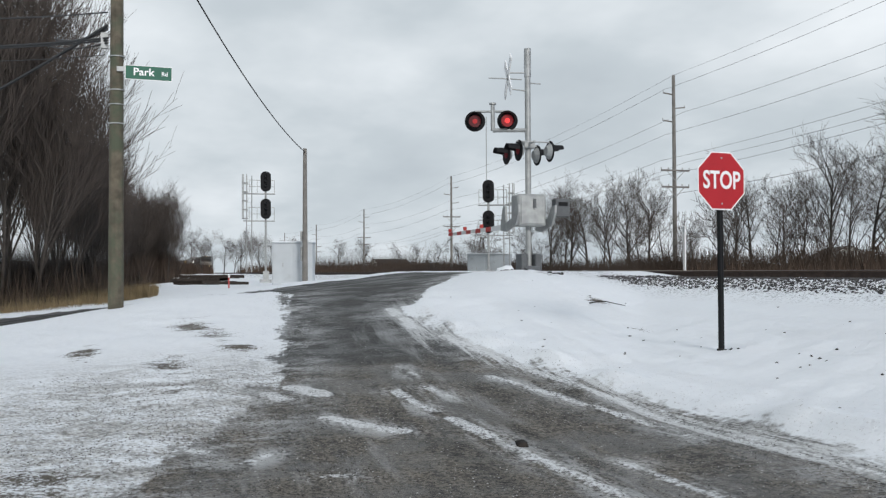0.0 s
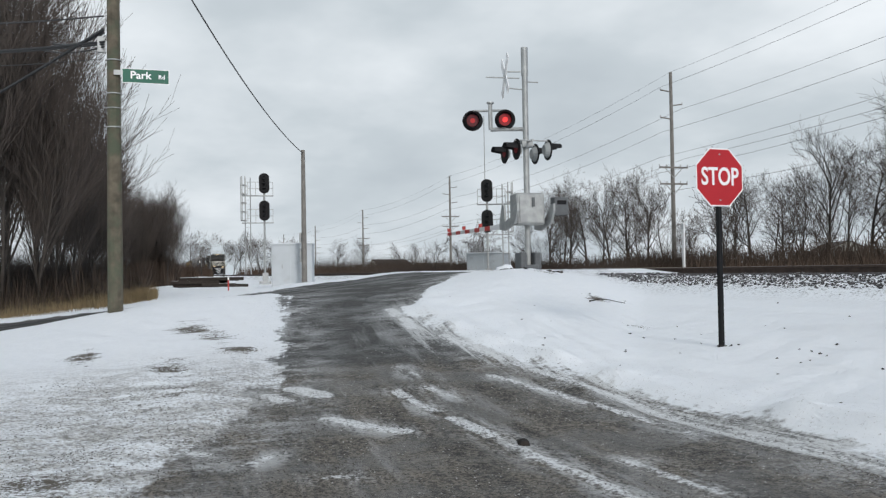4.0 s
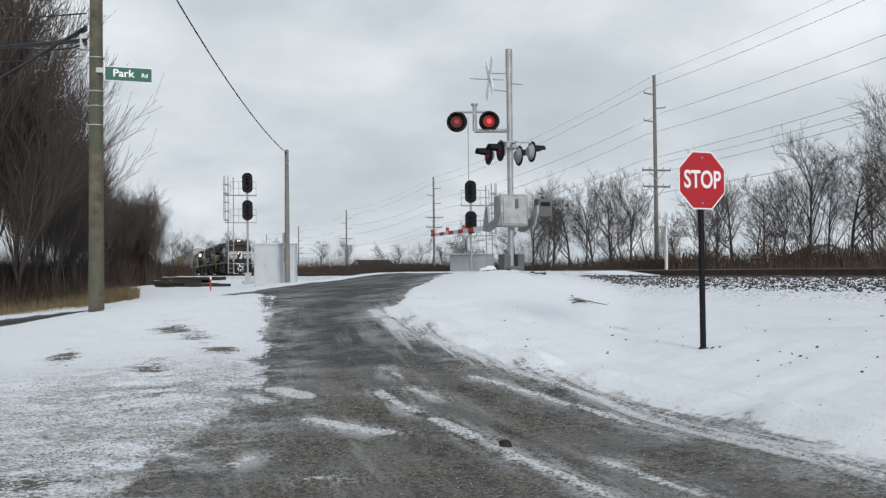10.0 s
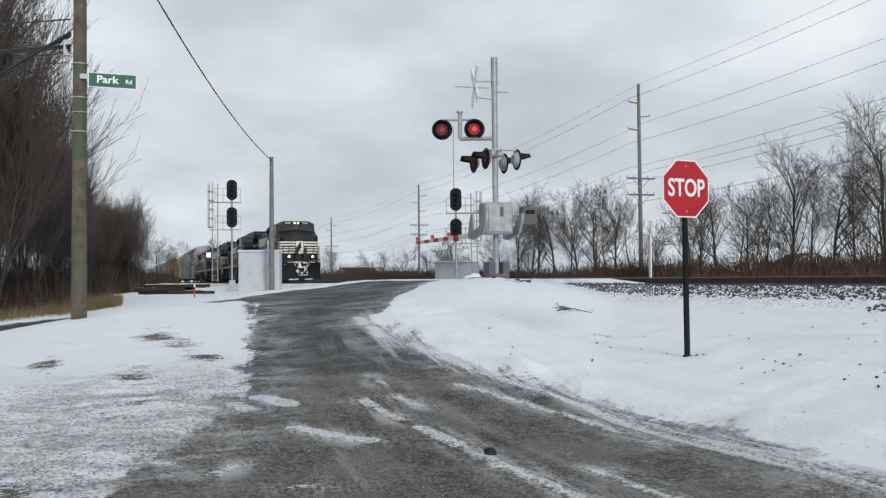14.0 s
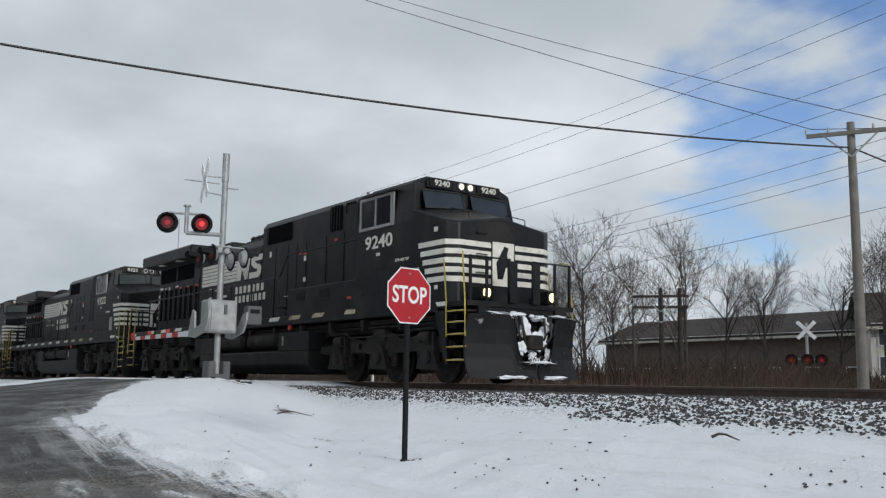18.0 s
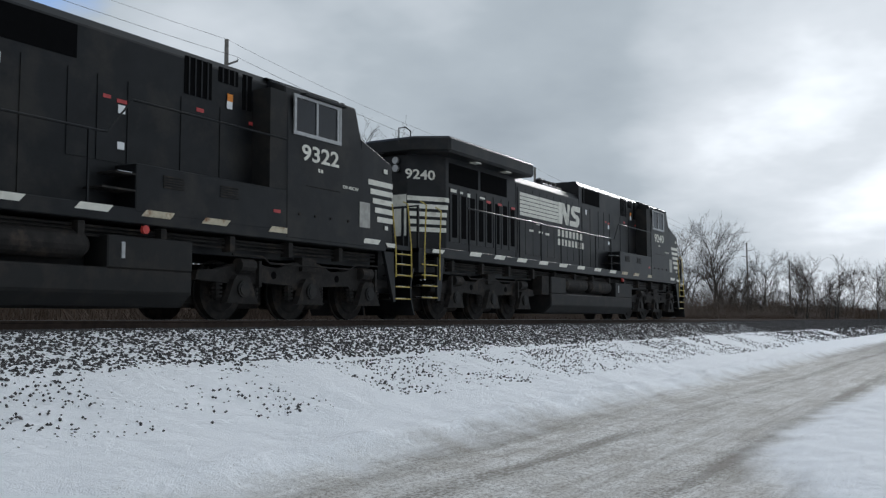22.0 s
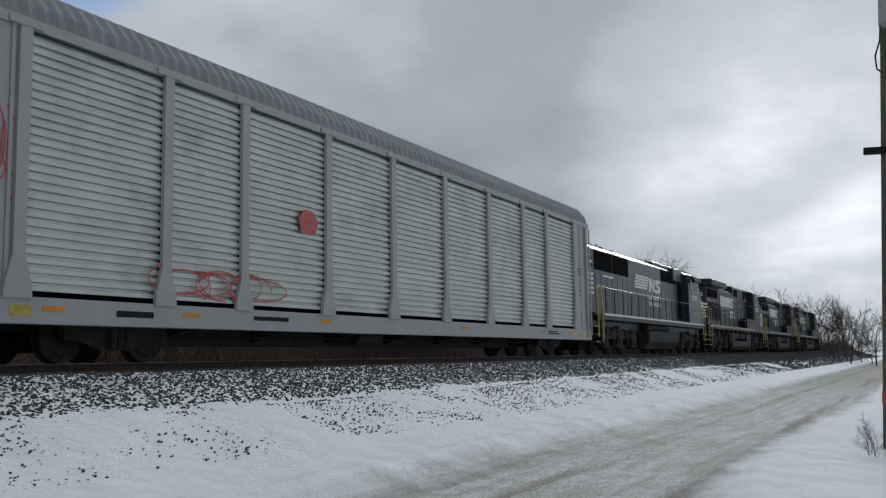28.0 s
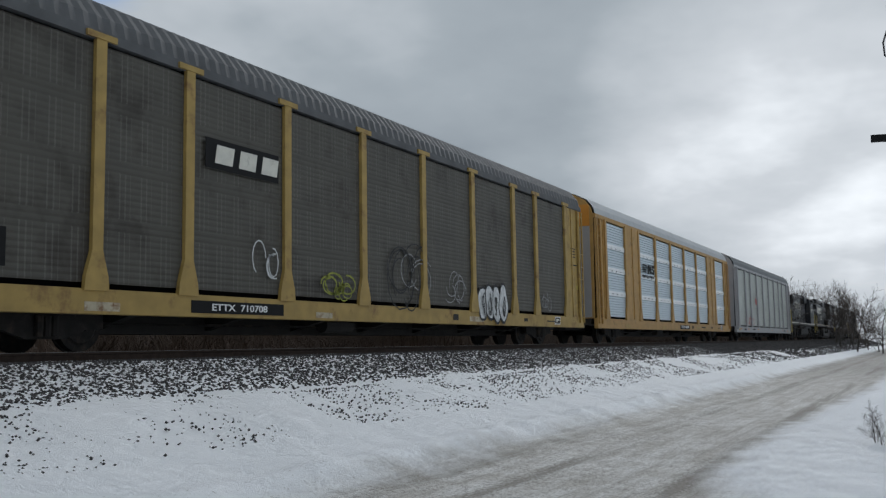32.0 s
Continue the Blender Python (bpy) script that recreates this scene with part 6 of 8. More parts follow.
def hood_unit(number):
    """Six-axle engine with a long radiator opening and a white sill stripe; x = 0 at its front coupler."""
    u = thing("locomotive", "black six-axle engine with white sill stripe and roof fans", "locomotive", group="engines at the head of the train")
    b = bmesh.new()
    box(b, -21.0, -1.3, -1.47, 1.47, 1.42, 1.68)
    box(b, -20.8, -1.4, -1.0, 1.0, 1.1, 1.42)
    fr = part("underframe", b, BLACK, u, bevel=.015)
    for s in (-1, 1):
        b = bmesh.new(); slab(b, rect(-20.3, -1.2, 1.60, 1.685), s, 1.472, .008)
        part("sill_stripe", b, CREAM, fr)
    # cab and low nose
    b = bmesh.new()
    rear = [(-1.45, 1.68), (1.45, 1.68), (1.45, 3.6), (1.38, 4.30), (.9, 4.62), (-.9, 4.62), (-1.38, 4.30), (-1.45, 3.6)]
    fx = [-1.95, -1.95, -1.92, -2.08, -2.35, -2.35, -2.08, -1.92]
    va = [b.verts.new((-4.75, y, z)) for y, z in rear]
    vb = [b.verts.new((x, y, z)) for x, (y, z) in zip(fx, rear)]
    b.faces.new(va), b.faces.new(list(reversed(vb)))
    for i in range(8):
        b.faces.new((va[i], vb[i], vb[(i + 1) % 8], va[(i + 1) % 8]))
    cab = part("cab", b, GLOSSBLACK, u, bevel=.02)
    b = bmesh.new()
    extrude(b, [(-2.1, 1.62), (-1.06, 1.62), (-1.06, 2.95), (-1.15, 3.05), (-1.85, 3.44), (-2.1, 3.46)], -1.44, 1.44)
    nose = part("nose", b, GLOSSBLACK, u, bevel=.05)
    b = bmesh.new()
    box(b, -4.95, -2.25, -1.0, 1.0, 4.60, 4.66)
    for s in (-1, 1):
        extrude(b, [(-4.95, 4.34), (-4.95, 4.30), (-1.95, 4.27), (-1.95, 4.31)], *sorted((s * 1.30, s * 1.50)))
    roof_ob = part("cab_roof", b, GREY_PLATE, cab, "dull grey cab roof edge")
    for x0, x1, hh in ((-4.3, -3.4, .16), (-3.3, -2.6, .12), (-4.9, -4.5, .1)):
        b = bmesh.new(); box(b, x0, x1, -.55, .45, 4.66, 4.66 + hh)
        part("roof_box", b, BLACK, roof_ob, bevel=.03)
    b = bmesh.new()
    extrude(b, [(-1.0, 1.68), (1.0, 1.68), (1.0, 4.36), (.86, 4.52), (-.86, 4.52), (-1.0, 4.36)], -21.0, -4.7, "x")
    hood = part("hood", b, GLOSSBLACK, u, bevel=.02)
    b = bmesh.new()
    box(b, -10.3, -6.2, -.9, .9, 4.5, 4.68)
    box(b, -6.9, -4.8, -1.15, 1.15, 3.9, 4.6)
    part("blower_housing", b, GLOSSBLACK, hood, bevel=.03)
    for x in (-19.4, -17.9, -16.3):
        b = bmesh.new()
        rod(b, (x, 0, 4.50), (x, 0, 4.66), .72, .68, n=24)
        fan = part("roof_fan", b, BLACK, hood)
        b = bmesh.new()
        rod(b, (x, 0, 4.66), (x, 0, 4.72), .55, .45, n=24)
        part("fan_grille", b, VOID, fan)
    for s in (-1, 1):
        # near-black plates paint the shade inside radiator screens and air intake
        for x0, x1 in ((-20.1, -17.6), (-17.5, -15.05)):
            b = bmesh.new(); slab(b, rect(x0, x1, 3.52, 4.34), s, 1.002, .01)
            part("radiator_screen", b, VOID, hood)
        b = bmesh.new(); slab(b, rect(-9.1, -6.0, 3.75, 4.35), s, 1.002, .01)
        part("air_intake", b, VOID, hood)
        for i in range(17):
            x = -20.0 + i * .78
            b = bmesh.new(); slab(b, rect(x + .02, x + .74, 1.78, 3.40), s, 1.001, .014)
            part("hood_door", b, GLOSSBLACK, hood)
        yv = 1.017
        for i in range(5):
            z = 3.12 + i * .135
            b = bmesh.new(); slab(b, [(-14.1 + i * .03, z), (-11.9 + i * .06, z), (-11.85 + i * .06, z + .1), (-14.07 + i * .03, z + .1)], s, yv, .006)
            part("stripe", b, CREAM, hood)
        for pts in emblem_shapes(-11.55, -9.25, 3.05, 3.72):
            b = bmesh.new(); slab(b, pts, s, yv, .006)
            part("emblem_block", b, CREAM, hood)
        block_parts(hood, s, yv, -11.6, -9.6, 2.66, 2.88, 7, CREAM)
        block_parts(hood, s, yv, -11.6, -9.3, 2.36, 2.58, 8, CREAM)
        plate_marks(hood, s, yv, [(-18.9, -18.2, 3.28, 3.36), (-18.1, -17.5, 3.28, 3.36), (-14.9, -14.6, 2.7, 2.75)], CREAM, "label_plate")
        plate_marks(hood, s, yv, [(-17.2, -16.95, 3.24, 3.3), (-16.5, -16.25, 3.22, 3.28), (-15.8, -15.55, 3.2, 3.26)], WARN_RED, "warning_plate")
        for i in range(5):
            b = bmesh.new(); slab(b, [(-20.95, 3.25 - i * .19), (-20.2 + .05 * i - .1, 3.25 - i * .19), (-20.15 - i * .05, 3.35 - i * .19), (-20.95, 3.35 - i * .19)], s, 1.002, .008)
            part("stripe", b, CREAM, hood)
            b = bmesh.new(); slab(b, [(-1.70 + .07 * i, 3.00 - i * .19), (-1.09, 3.00 - i * .19 - .03 * (i == 0)), (-1.09, 2.88 - i * .19), (-1.66 + .07 * i, 2.88 - i * .19)], s, 1.442, .008)
            part("stripe", b, CREAM, nose)
        b = bmesh.new(); slab(b, rect(-20.95, -20.3, 3.62, 3.98), s, 1.002, .01)
        nb = part("number_board", b, SIGNALBLACK, hood)
        lettering_side(nb, s, 1.014, -20.6, 3.80, number, .24, 1.0)
        lettering_side(cab, s, 1.452, -3.34, 3.09, number, .46, 1.42)
        b = bmesh.new(); slab(b, rect(-4.25, -2.2, 1.78, 2.50), s, 1.446, .014)
        pn = part("battery_door", b, GLOSSBLACK, cab)
        plate_marks(pn, s, 1.462, [(-3.3, -3.2, 2.12, 2.18)], CREAM, "label_plate")
        for xb in (-4.1, -3.25, -2.45):
            b = bmesh.new(); slab(b, rect(xb - .04, xb + .04, 2.36, 2.44), s, 1.46, .02)
            part("latch", b, BLACK, pn)
        # no hollow here: a near-black plate painted as the alcove's shade
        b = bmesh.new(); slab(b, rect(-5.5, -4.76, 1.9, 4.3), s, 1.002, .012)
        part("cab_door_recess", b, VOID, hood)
        b = bmesh.new(); slab(b, rect(-4.50, -4.34, 3.50, 4.10), s, 1.50, .05)
        part("mirror", b, ALU, cab)
        b = bmesh.new(); slab(b, [(-4.25, 4.22), (-2.3, 4.22), (-2.3, 4.05), (-3.9, 4.0)], s, 1.44, .22)
        part("window_visor", b, BLACK, cab)
        b = bmesh.new(); slab(b, rect(-4.2, -2.15, 3.48, 4.15), s, 1.40, .055)
        wn = part("side_window", b, GLASS, cab)
        b = bmesh.new()
        for r in (rect(-2.72, -2.66, 3.46, 4.1), rect(-3.12, -3.04, 3.46, 4.1), rect(-3.62, -3.57, 3.46, 4.1), rect(-3.62, -2.3, 3.43, 3.48)):
            slab(b, r, s, 1.42, .05)
        part("window_frame", b, ALU, wn)
        handrail(u, s, [(-20.2, 2.72), (-4.8, 2.72)], list(np.arange(-20.1, -4.7, 1.25)), r=.022)
        for x in (-20.6, -21.2):
            b = bmesh.new(); pipe(b, [(x, s * 1.48, .7), (x, s * 1.48, 1.8), (x - .15, s * 1.46, 2.65), (x + .35, s * 1.46, 2.78)], .028)
            part("grab_rail", b, YELLOW, u)
        for x in (-.9, -1.4):
            b = bmesh.new(); pipe(b, [(x, s * 1.48, .7), (x, s * 1.48, 1.8), (x + .1, s * 1.46, 2.7)], .024)
            part("grab_rail", b, YELLOW, u)
        b = bmesh.new()
        extrude(b, [(-20.85, 1.45), (-20.35, 1.45), (-20.45, .5), (-20.75, .5)], *sorted((s * 1.3, s * 1.47)))
        part("step_side", b, BLACK, u)
        b = bmesh.new(); quad(b, (-1.90, s * .1, 3.56), (-1.90, s * 1.25, 3.56), (-2.05, s * 1.2, 4.22), (-2.05, s * .1, 4.25))
        part("windscreen", b, GLASS, cab)
    for x0, x1 in ((-1.3, -.45), (-21.55, -21.0)):
        b = bmesh.new()
        box(b, x0, x1, -1.46, 1.46, 1.58, 1.68), box(b, x0, x1, -1.0, 1.0, .55, 1.58)
        e = part("end_platform", b, BLACK, u)
        for s in (-1, 1):
            ladder_steps(e, x0 + .05, x1 - .05, s, (.5, .8, 1.1))
        b = bmesh.new(); box(b, x0 - .2, x1 + .2, -.12, .12, .72, .98)
        part("coupler", b, GRIME, u)
    b = bmesh.new()
    extrude(b, [(-1.1, .25), (1.1, .25), (1.42, .55), (1.46, 1.05), (1.3, 1.12), (-1.3, 1.12), (-1.46, 1.05), (-1.42, .55)], -13.4, -7.4, "x")
    part("fuel_tank", b, TANK, u, bevel=.03)
    for s in (-1, 1):
        b = bmesh.new(); rod(b, (-13.2, s * 1.2, 1.28), (-8.9, s * 1.2, 1.28), .15, n=14)
        part("air_reservoir", b, GRIME, u)
    six_wheel_truck(u, (-2.6, -4.4, -6.3))
    six_wheel_truck(u, (-15.8, -17.9, -19.9), -1)
    return u


def place_unit(u, x):
    """Remembers how far the origin of a vehicle lies ahead of the train's reference point."""
    UNITS.append((u, x))


place_unit(wide_cab_loco("9240", True), 0.0)
place_unit(wide_cab_loco("9322", False), -22.3)
place_unit(wide_cab_loco("9325", False), -44.6)
place_unit(hood_unit("6984"), -60.95)
first = {}
for k, style in enumerate(["silver", "tan", "dark"] + ["silver"] * 7):
    x = (-83.15, -112.0, -140.2)[k] if k < 3 else -140.2 - 28.5 * (k - 2)
    if k < 3:
        first[style] = autorack(style)
        place_unit(first[style], x)
    else:
        place_unit(copy_thing(first[style], Matrix()), x)


# ---- track: ballast stones, ties, rails, crossing deck ----
def stone_field():
    """Ballast stones poking out of the snow on the embankment, as one mass."""
    rng = np.random.default_rng(4)
    pts = []
    for x0, x1, per, r in ((-20, -10, 290, .021), (-10, 0, 290, .023), (0, 30, 290, .0225), (30, 60, 170, .028), (60, 110, 75, .040), (110, 180, 18, .065)):
        low = 9.95 if x0 < -10 else 9.35 if x0 < 0 else 8.85
        n = int((x1 - x0) * (11.55 - low) * per)
        pts.append(np.stack([rng.uniform(x0, x1, n), rng.uniform(low, 11.55, n) + rng.normal(0, .10, n), np.full(n, r)], 1))
        if x0 >= -10:
            m = int((x1 - x0) * 1.6 * per * (.46 if x0 >= 0 else .05))
            pts.append(np.stack([rng.uniform(x0, x1, m), 8.62 - 1.75 * rng.random(m) ** 1.35, np.full(m, r * .72)], 1))
    p = np.concatenate(pts)
    clump = np.array([noise.noise((a * .55 + c * .5, c * 1.3 - a * .12, 7)) for a, c, _ in p])
    keep = clump > rng.uniform(-.75, .40, len(p)) - .75 * (p[:, 1] > 8.75)
    p = p[keep]
    n = len(p)
    size = p[:, 2] * rng.uniform(.5, 1.5, n) * np.where(p[:, 0] > 46, 1.7, 1)
    v, f = pebbles(p, size, rng, height(p[:, 0], p[:, 1]) + .054)
    me = bpy.data.meshes.new("ballast_stones")
    me.from_pydata(v, [], f)
    m = island_shades(mat("ballast_stone", (0.050, 0.046, 0.046), 0.85, vary=0.35, scale=9), .55, 1.7)
    me.materials.append(m)
    return tagged(new("ballast_stones", me), "dark grey ballast stones poking through snow on the embankment", "ballast", kind="stuff")


stone_field()


def track_snow():
    """A broken ridge of snow along the ends of the ties."""
    xs = np.arange(-21, 140, .22)
    verts, faces = [], []
    for i, x in enumerate(xs):
        k = .5 + .8 * noise.noise((x * .45, 2.0, 0)) + .5 * noise.noise((x * 1.9, 5.0, 0))
        h, w = max(0.0, min(.055, .075 * k)), .10 + .14 * max(0, k)
        for f, z in ((-1, -.03), (-.5, h * .8), (.2, h), (1, -.03)):
            verts.append((x, 11.66 + f * w, 1.415 + z))
        if i:
            for j in range(3):
                a = 4 * (i - 1) + j
                faces.append((a, a + 1, a + 5, a + 4))
    me = bpy.data.meshes.new("snow_ridge")
    me.from_pydata(verts, [], faces)
    me.polygons.foreach_set("use_smooth", np.ones(len(faces), bool))
    me.materials.append(SNOW)
    return tagged(new("snow_ridge", me), "thin broken ridge of snow beside the track", "snow", kind="stuff")


track_snow()

track = thing("railway_track", "single railway track with rusty rails on dark wooden ties", "railway track", kind="structure")
RAIL_PROFILE = [(-.07, 0), (.07, 0), (.07, .012), (.012, .03), (.012, .135), (.036, .145), (.036, .175), (.028, .182), (-.028, .182), (-.036, .175), (-.036, .145), (-.012, .135), (-.012, .03), (-.07, .012)]
for s in (-1, 1):
    b = bmesh.new()
    extrude(b, [(TRACK_Y + s * .752 + y, RAIL - .186 + z) for y, z in RAIL_PROFILE], -900, 900, "x")
    rail = part("rail", b, RUST, track, "rusty running rail with a bright head")
    b = bmesh.new()
    box(b, -900, 900, TRACK_Y + s * .752 - .027, TRACK_Y + s * .752 + .027, RAIL - .006, RAIL)
    part("rail_head", b, STEEL, rail)
b = bmesh.new()
box(b, -.115, .115, -1.3, 1.3, -.17, 0)
TIE_MESH = mesh_of("tie", b, TIE, bevel=.012)
tie_rng = random.Random(8)
for i in range(300):
    x = -58 + i * .53
    if -29.4 < x < -21.8:
        continue
    ob = new("tie", TIE_MESH)
    ob.parent = track
    ob.matrix_local = pose(x + tie_rng.uniform(-.02, .02), TRACK_Y + tie_rng.uniform(-.04, .04), RAIL - .202, 0, 0, tie_rng.uniform(-1, 1))
b = bmesh.new()
for x in np.arange(-330, 330, .53):
    if -58.2 <= x <= 101.2:
        continue
    box(b, x, x + .23, TRACK_Y - 1.3, TRACK_Y + 1.3, RAIL - .37, RAIL - .202)
tagged(part("distant_ties", b, TIE, track), kind="stuff")
b = bmesh.new()
for i in range(300):
    x = -58 + i * .53
    for s in (-1, 1):
        box(b, x - .09, x + .09, TRACK_Y + s * .752 - .17, TRACK_Y + s * .752 + .17, RAIL - .202, RAIL - .184)
tagged(part("tie_plates", b, RUST, track), kind="stuff")
# crossing deck: asphalt panels between and beside the rails
ASPHALT = mat("crossing_asphalt", (0.085, 0.083, 0.080), 0.85, vary=0.25, scale=5, bump=0.4, bump_scale=40, dirt=(0.5, 0.5, 0.5), dirt_at=0.66)
deck = thing("crossing_deck", "grey asphalt crossing deck flush with the rails", "level crossing", kind="structure")
for y0, y1 in ((TRACK_Y - 1.9, TRACK_Y - .84), (TRACK_Y - .66, TRACK_Y - .01), (TRACK_Y + .01, TRACK_Y + .66), (TRACK_Y + .84, TRACK_Y + 1.9)):
    for i in range(3):
        b = bmesh.new()
        box(b, -29.3 + i * 2.45, -29.3 + i * 2.45 + 2.42, y0, y1, RAIL - .2, RAIL - .008)
        part("panel", b, ASPHALT, deck)


def ground_at(x, y):
    return float(surface(np.array([float(x)]), np.array([float(y)]))[0])


def at(az, d):
    """Place on the plan in the direction az (degrees from north, towards the west) at d metres from the eye."""
    return -d * math.sin(radians(az)), d * math.cos(radians(az))


def up(d, el):
    return EYE[2] + d * math.tan(radians(el))


# ---- signs, signals, cabinets, poles and wires ----
def stop_sign():
    x, y = at(56.27, 12.7)
    z0, zc = ground_at(x, y) - .05, up(12.7, 5.28)
    u = thing("stop_sign", "red octagonal stop sign on a black square post in snow", "road sign", pose(x, y, 0, 0, 0, 96))
    b = bmesh.new()
    box(b, -.03, .03, .006, .066, z0 - .3, zc + .1)
    part("post", b, SIGNALBLACK, u, "black steel post", bevel=.006)
    R = .381 / math.cos(radians(22.5))
    oc = [(R * math.cos(radians(22.5 + 45 * i)), zc + R * math.sin(radians(22.5 + 45 * i))) for i in range(8)]
    b = bmesh.new(); extrude(b, oc, 0, .006)
    plate = part("plate", b, WHITE, u)
    b = bmesh.new(); extrude(b, [(px * .955, zc + (pz - zc) * .955) for px, pz in oc], -.003, 0)
    part("red_face", b, REDSIGN, plate)
    words("lettering", "STOP", .325, WHITE, plate, pose(0, -.006, zc, 90, 0, 0), wide=.78)
    b = bmesh.new()
    for dz in (-.30, .30):
        rod(b, (0, -.012, zc + dz), (0, .0, zc + dz), .012, n=8)
    part("bolts", b, GALV, plate)
    rnd = random.Random(3)
    for i in range(5):
        b = bmesh.new()
        bmesh.ops.create_icosphere(b, subdivisions=1, radius=rnd.uniform(.03, .07), matrix=pose(rnd.uniform(-.18, .18), rnd.uniform(-.12, .12), z0 + .03))
        part("clod", b, GRIME, u)
    return u


stop_sign()


def flasher(parent, p, yaw, lens, hood=True):
    """A red flashing lamp with its round black background, facing yaw (0 = towards lower y)."""
    m = Matrix.Translation(p) @ pose(0, 0, 0, 0, 0, yaw)

    def turned(b):
        bmesh.ops.transform(b, matrix=m, verts=b.verts[:])
        return b
    b = bmesh.new(); rod(b, (0, 0, 0), (0, .02, 0), .255, n=28)
    disc = part("background_disc", turned(b), SIGNALBLACK, parent)
    b = bmesh.new(); rod(b, (0, .02, 0), (0, .12, 0), .20, .12, n=16)
    part("lamp_housing", turned(b), GALV, disc)
    b = bmesh.new(); rod(b, (0, -.012, 0), (0, 0, 0), .10 if hood else .15, n=20)
    part("lens", turned(b), lens, disc)
    if not hood:
        b = bmesh.new(); rod(b, (0, -.018, 0), (0, -.012, 0), .062, n=14)
        part("bulb", turned(b), BULB_ON if lens is LENS_ON else BULB_DIM, disc)
        b = bmesh.new()
        rod(b, (0, -.16, .01), (0, 0, 0), .185, .175, n=24, caps=False)
        part("hood", turned(b), SIGNALBLACK, disc)
    if hood:
        b = bmesh.new()
        n = 14
        ring0 = [b.verts.new((.165 * math.cos(math.pi * i / n), -.01, .165 * math.sin(math.pi * i / n))) for i in range(n + 1)]
        ring1 = [b.verts.new((.15 * math.cos(math.pi * i / n), -.30, .04 + .12 * math.sin(math.pi * i / n))) for i in range(n + 1)]
        for i in range(n):
            b.faces.new((ring0[i], ring0[i + 1], ring1[i + 1], ring1[i]))
        part("hood", turned(b), SIGNALBLACK, disc)
    return disc


def striped_arm(parent, p, d, length, h=.12):
    p, d = Vector(p), Vector(d).normalized()
    n = int(length / .405)
    for i in range(n):
        b = bmesh.new()
        beam(b, p + d * (i * length / n), p + d * ((i + 1) * length / n), .04, h * (1 - .3 * i / n))
        part("arm_stripe", b, REDPAINT if i % 2 else WHITE, parent)


def crossing_signal():
    x, y = at(67.7, 23.0)
    g = ground_at(x, y) + .02
    u = thing("crossing_signal", "grey crossing signal mast with red flashing lamps and lowered barrier", "crossing signal", pose(x, y, 0))
    b = bmesh.new(); rod(b, (0, 0, g), (0, 0, 6.45), .072, n=16); rod(b, (0, 0, 6.40), (0, 0, 7.1), .085, n=16)
    mast = part("mast", b, GALV, u, "galvanised steel mast")
    b = bmesh.new(); box(b, -.20, .20, -.27, -.10, g - .3, g + .42); box(b, -.20, .20, .10, .27, g - .3, g + .42); box(b, -.22, .22, -.20, .20, g - .35, g + .12)
    part("base", b, CASTIRON, mast, "dull grey footing", bevel=.02)
    # crossbuck, turned towards the road
    cx, cy, cz = .12, -.62, 6.4
    for a in (45, -45):
        b = bmesh.new()
        box(b, -.61, .61, -.012, .012, -.11, .11)
        bmesh.ops.transform(b, matrix=Matrix.Translation((cx - .25, cy + .15, cz)) @ pose(0, 0, 0, 0, 0, -11) @ pose(0, 0, 0, 0, a, 0), verts=b.verts[:])
        part("crossbuck_blade", b, WHITE, u)
    b = bmesh.new()
    pipe(b, [(0, 0, 6.5), (-.1, -.42, 6.5)], .02), pipe(b, [(0, 0, 6.05), (-.1, -.44, 6.1)], .018)
    pipe(b, [(0, -.15, 6.33), (-.05, -1.0, 6.33)], .018), pipe(b, [(0, 0, 6.25), (0, .35, 6.25)], .018)
    part("bracket", b, GALV, mast)
    # lamp pair turned towards the side road, on its cantilever
    b = bmesh.new()
    pipe(b, [(0, 0, 5.08), (-.15, -.55, 5.08), (-.27, -.82, 5.08)], .05, 8)
    pipe(b, [(-.27, -.82, 5.08), (-.27, -.82, 5.72)], .055, 8)
    rod(b, (-.27, -.82, 5.72), (-.27, -.82, 5.76), .09, n=10)
    pipe(b, [(-.42, -1.22, 5.55), (-.13, -.44, 5.55)], .03, 8)
    part("lamp_arm", b, GALV, u)
    flasher(u, (-.40, -1.24, 5.31), 68, LENS_DIM, False)
    flasher(u, (-.10, -.50, 5.31), 68, LENS_ON, False)
    # back-to-back pairs for the crossing road
    b = bmesh.new(); box(b, -.12, .12, -.14, .14, 4.62, 4.80); pipe(b, [(-.45, 0, 4.75), (.45, 0, 4.75)], .03, 8)
    pipe(b, [(-.40, -.45, 4.74), (-.40, .45, 4.74)], .02), pipe(b, [(.40, -.45, 4.74), (.40, .45, 4.74)], .02)
    part("crossarm", b, GALV, u)
    for sx in (-.40, .40):
        flasher(u, (sx, -.42, 4.52), 0, LENS_DIM)
        flasher(u, (sx, .42, 4.52), 180, LENS_DIM)
    # barrier machine
    b = bmesh.new(); box(b, -.16, .32, -.40, .34, 2.70, 3.48)
    box_ob = part("barrier_machine", b, GALV, u, bevel=.04)
    b = bmesh.new(); box(b, .32, .345, -.33, .27, 2.76, 3.42); box(b, .345, .36, .0, .06, 3.1, 3.36)
    part("machine_door", b, GALV, box_ob, bevel=.01)
    for sy in (-.5, .44):
        b = bmesh.new()
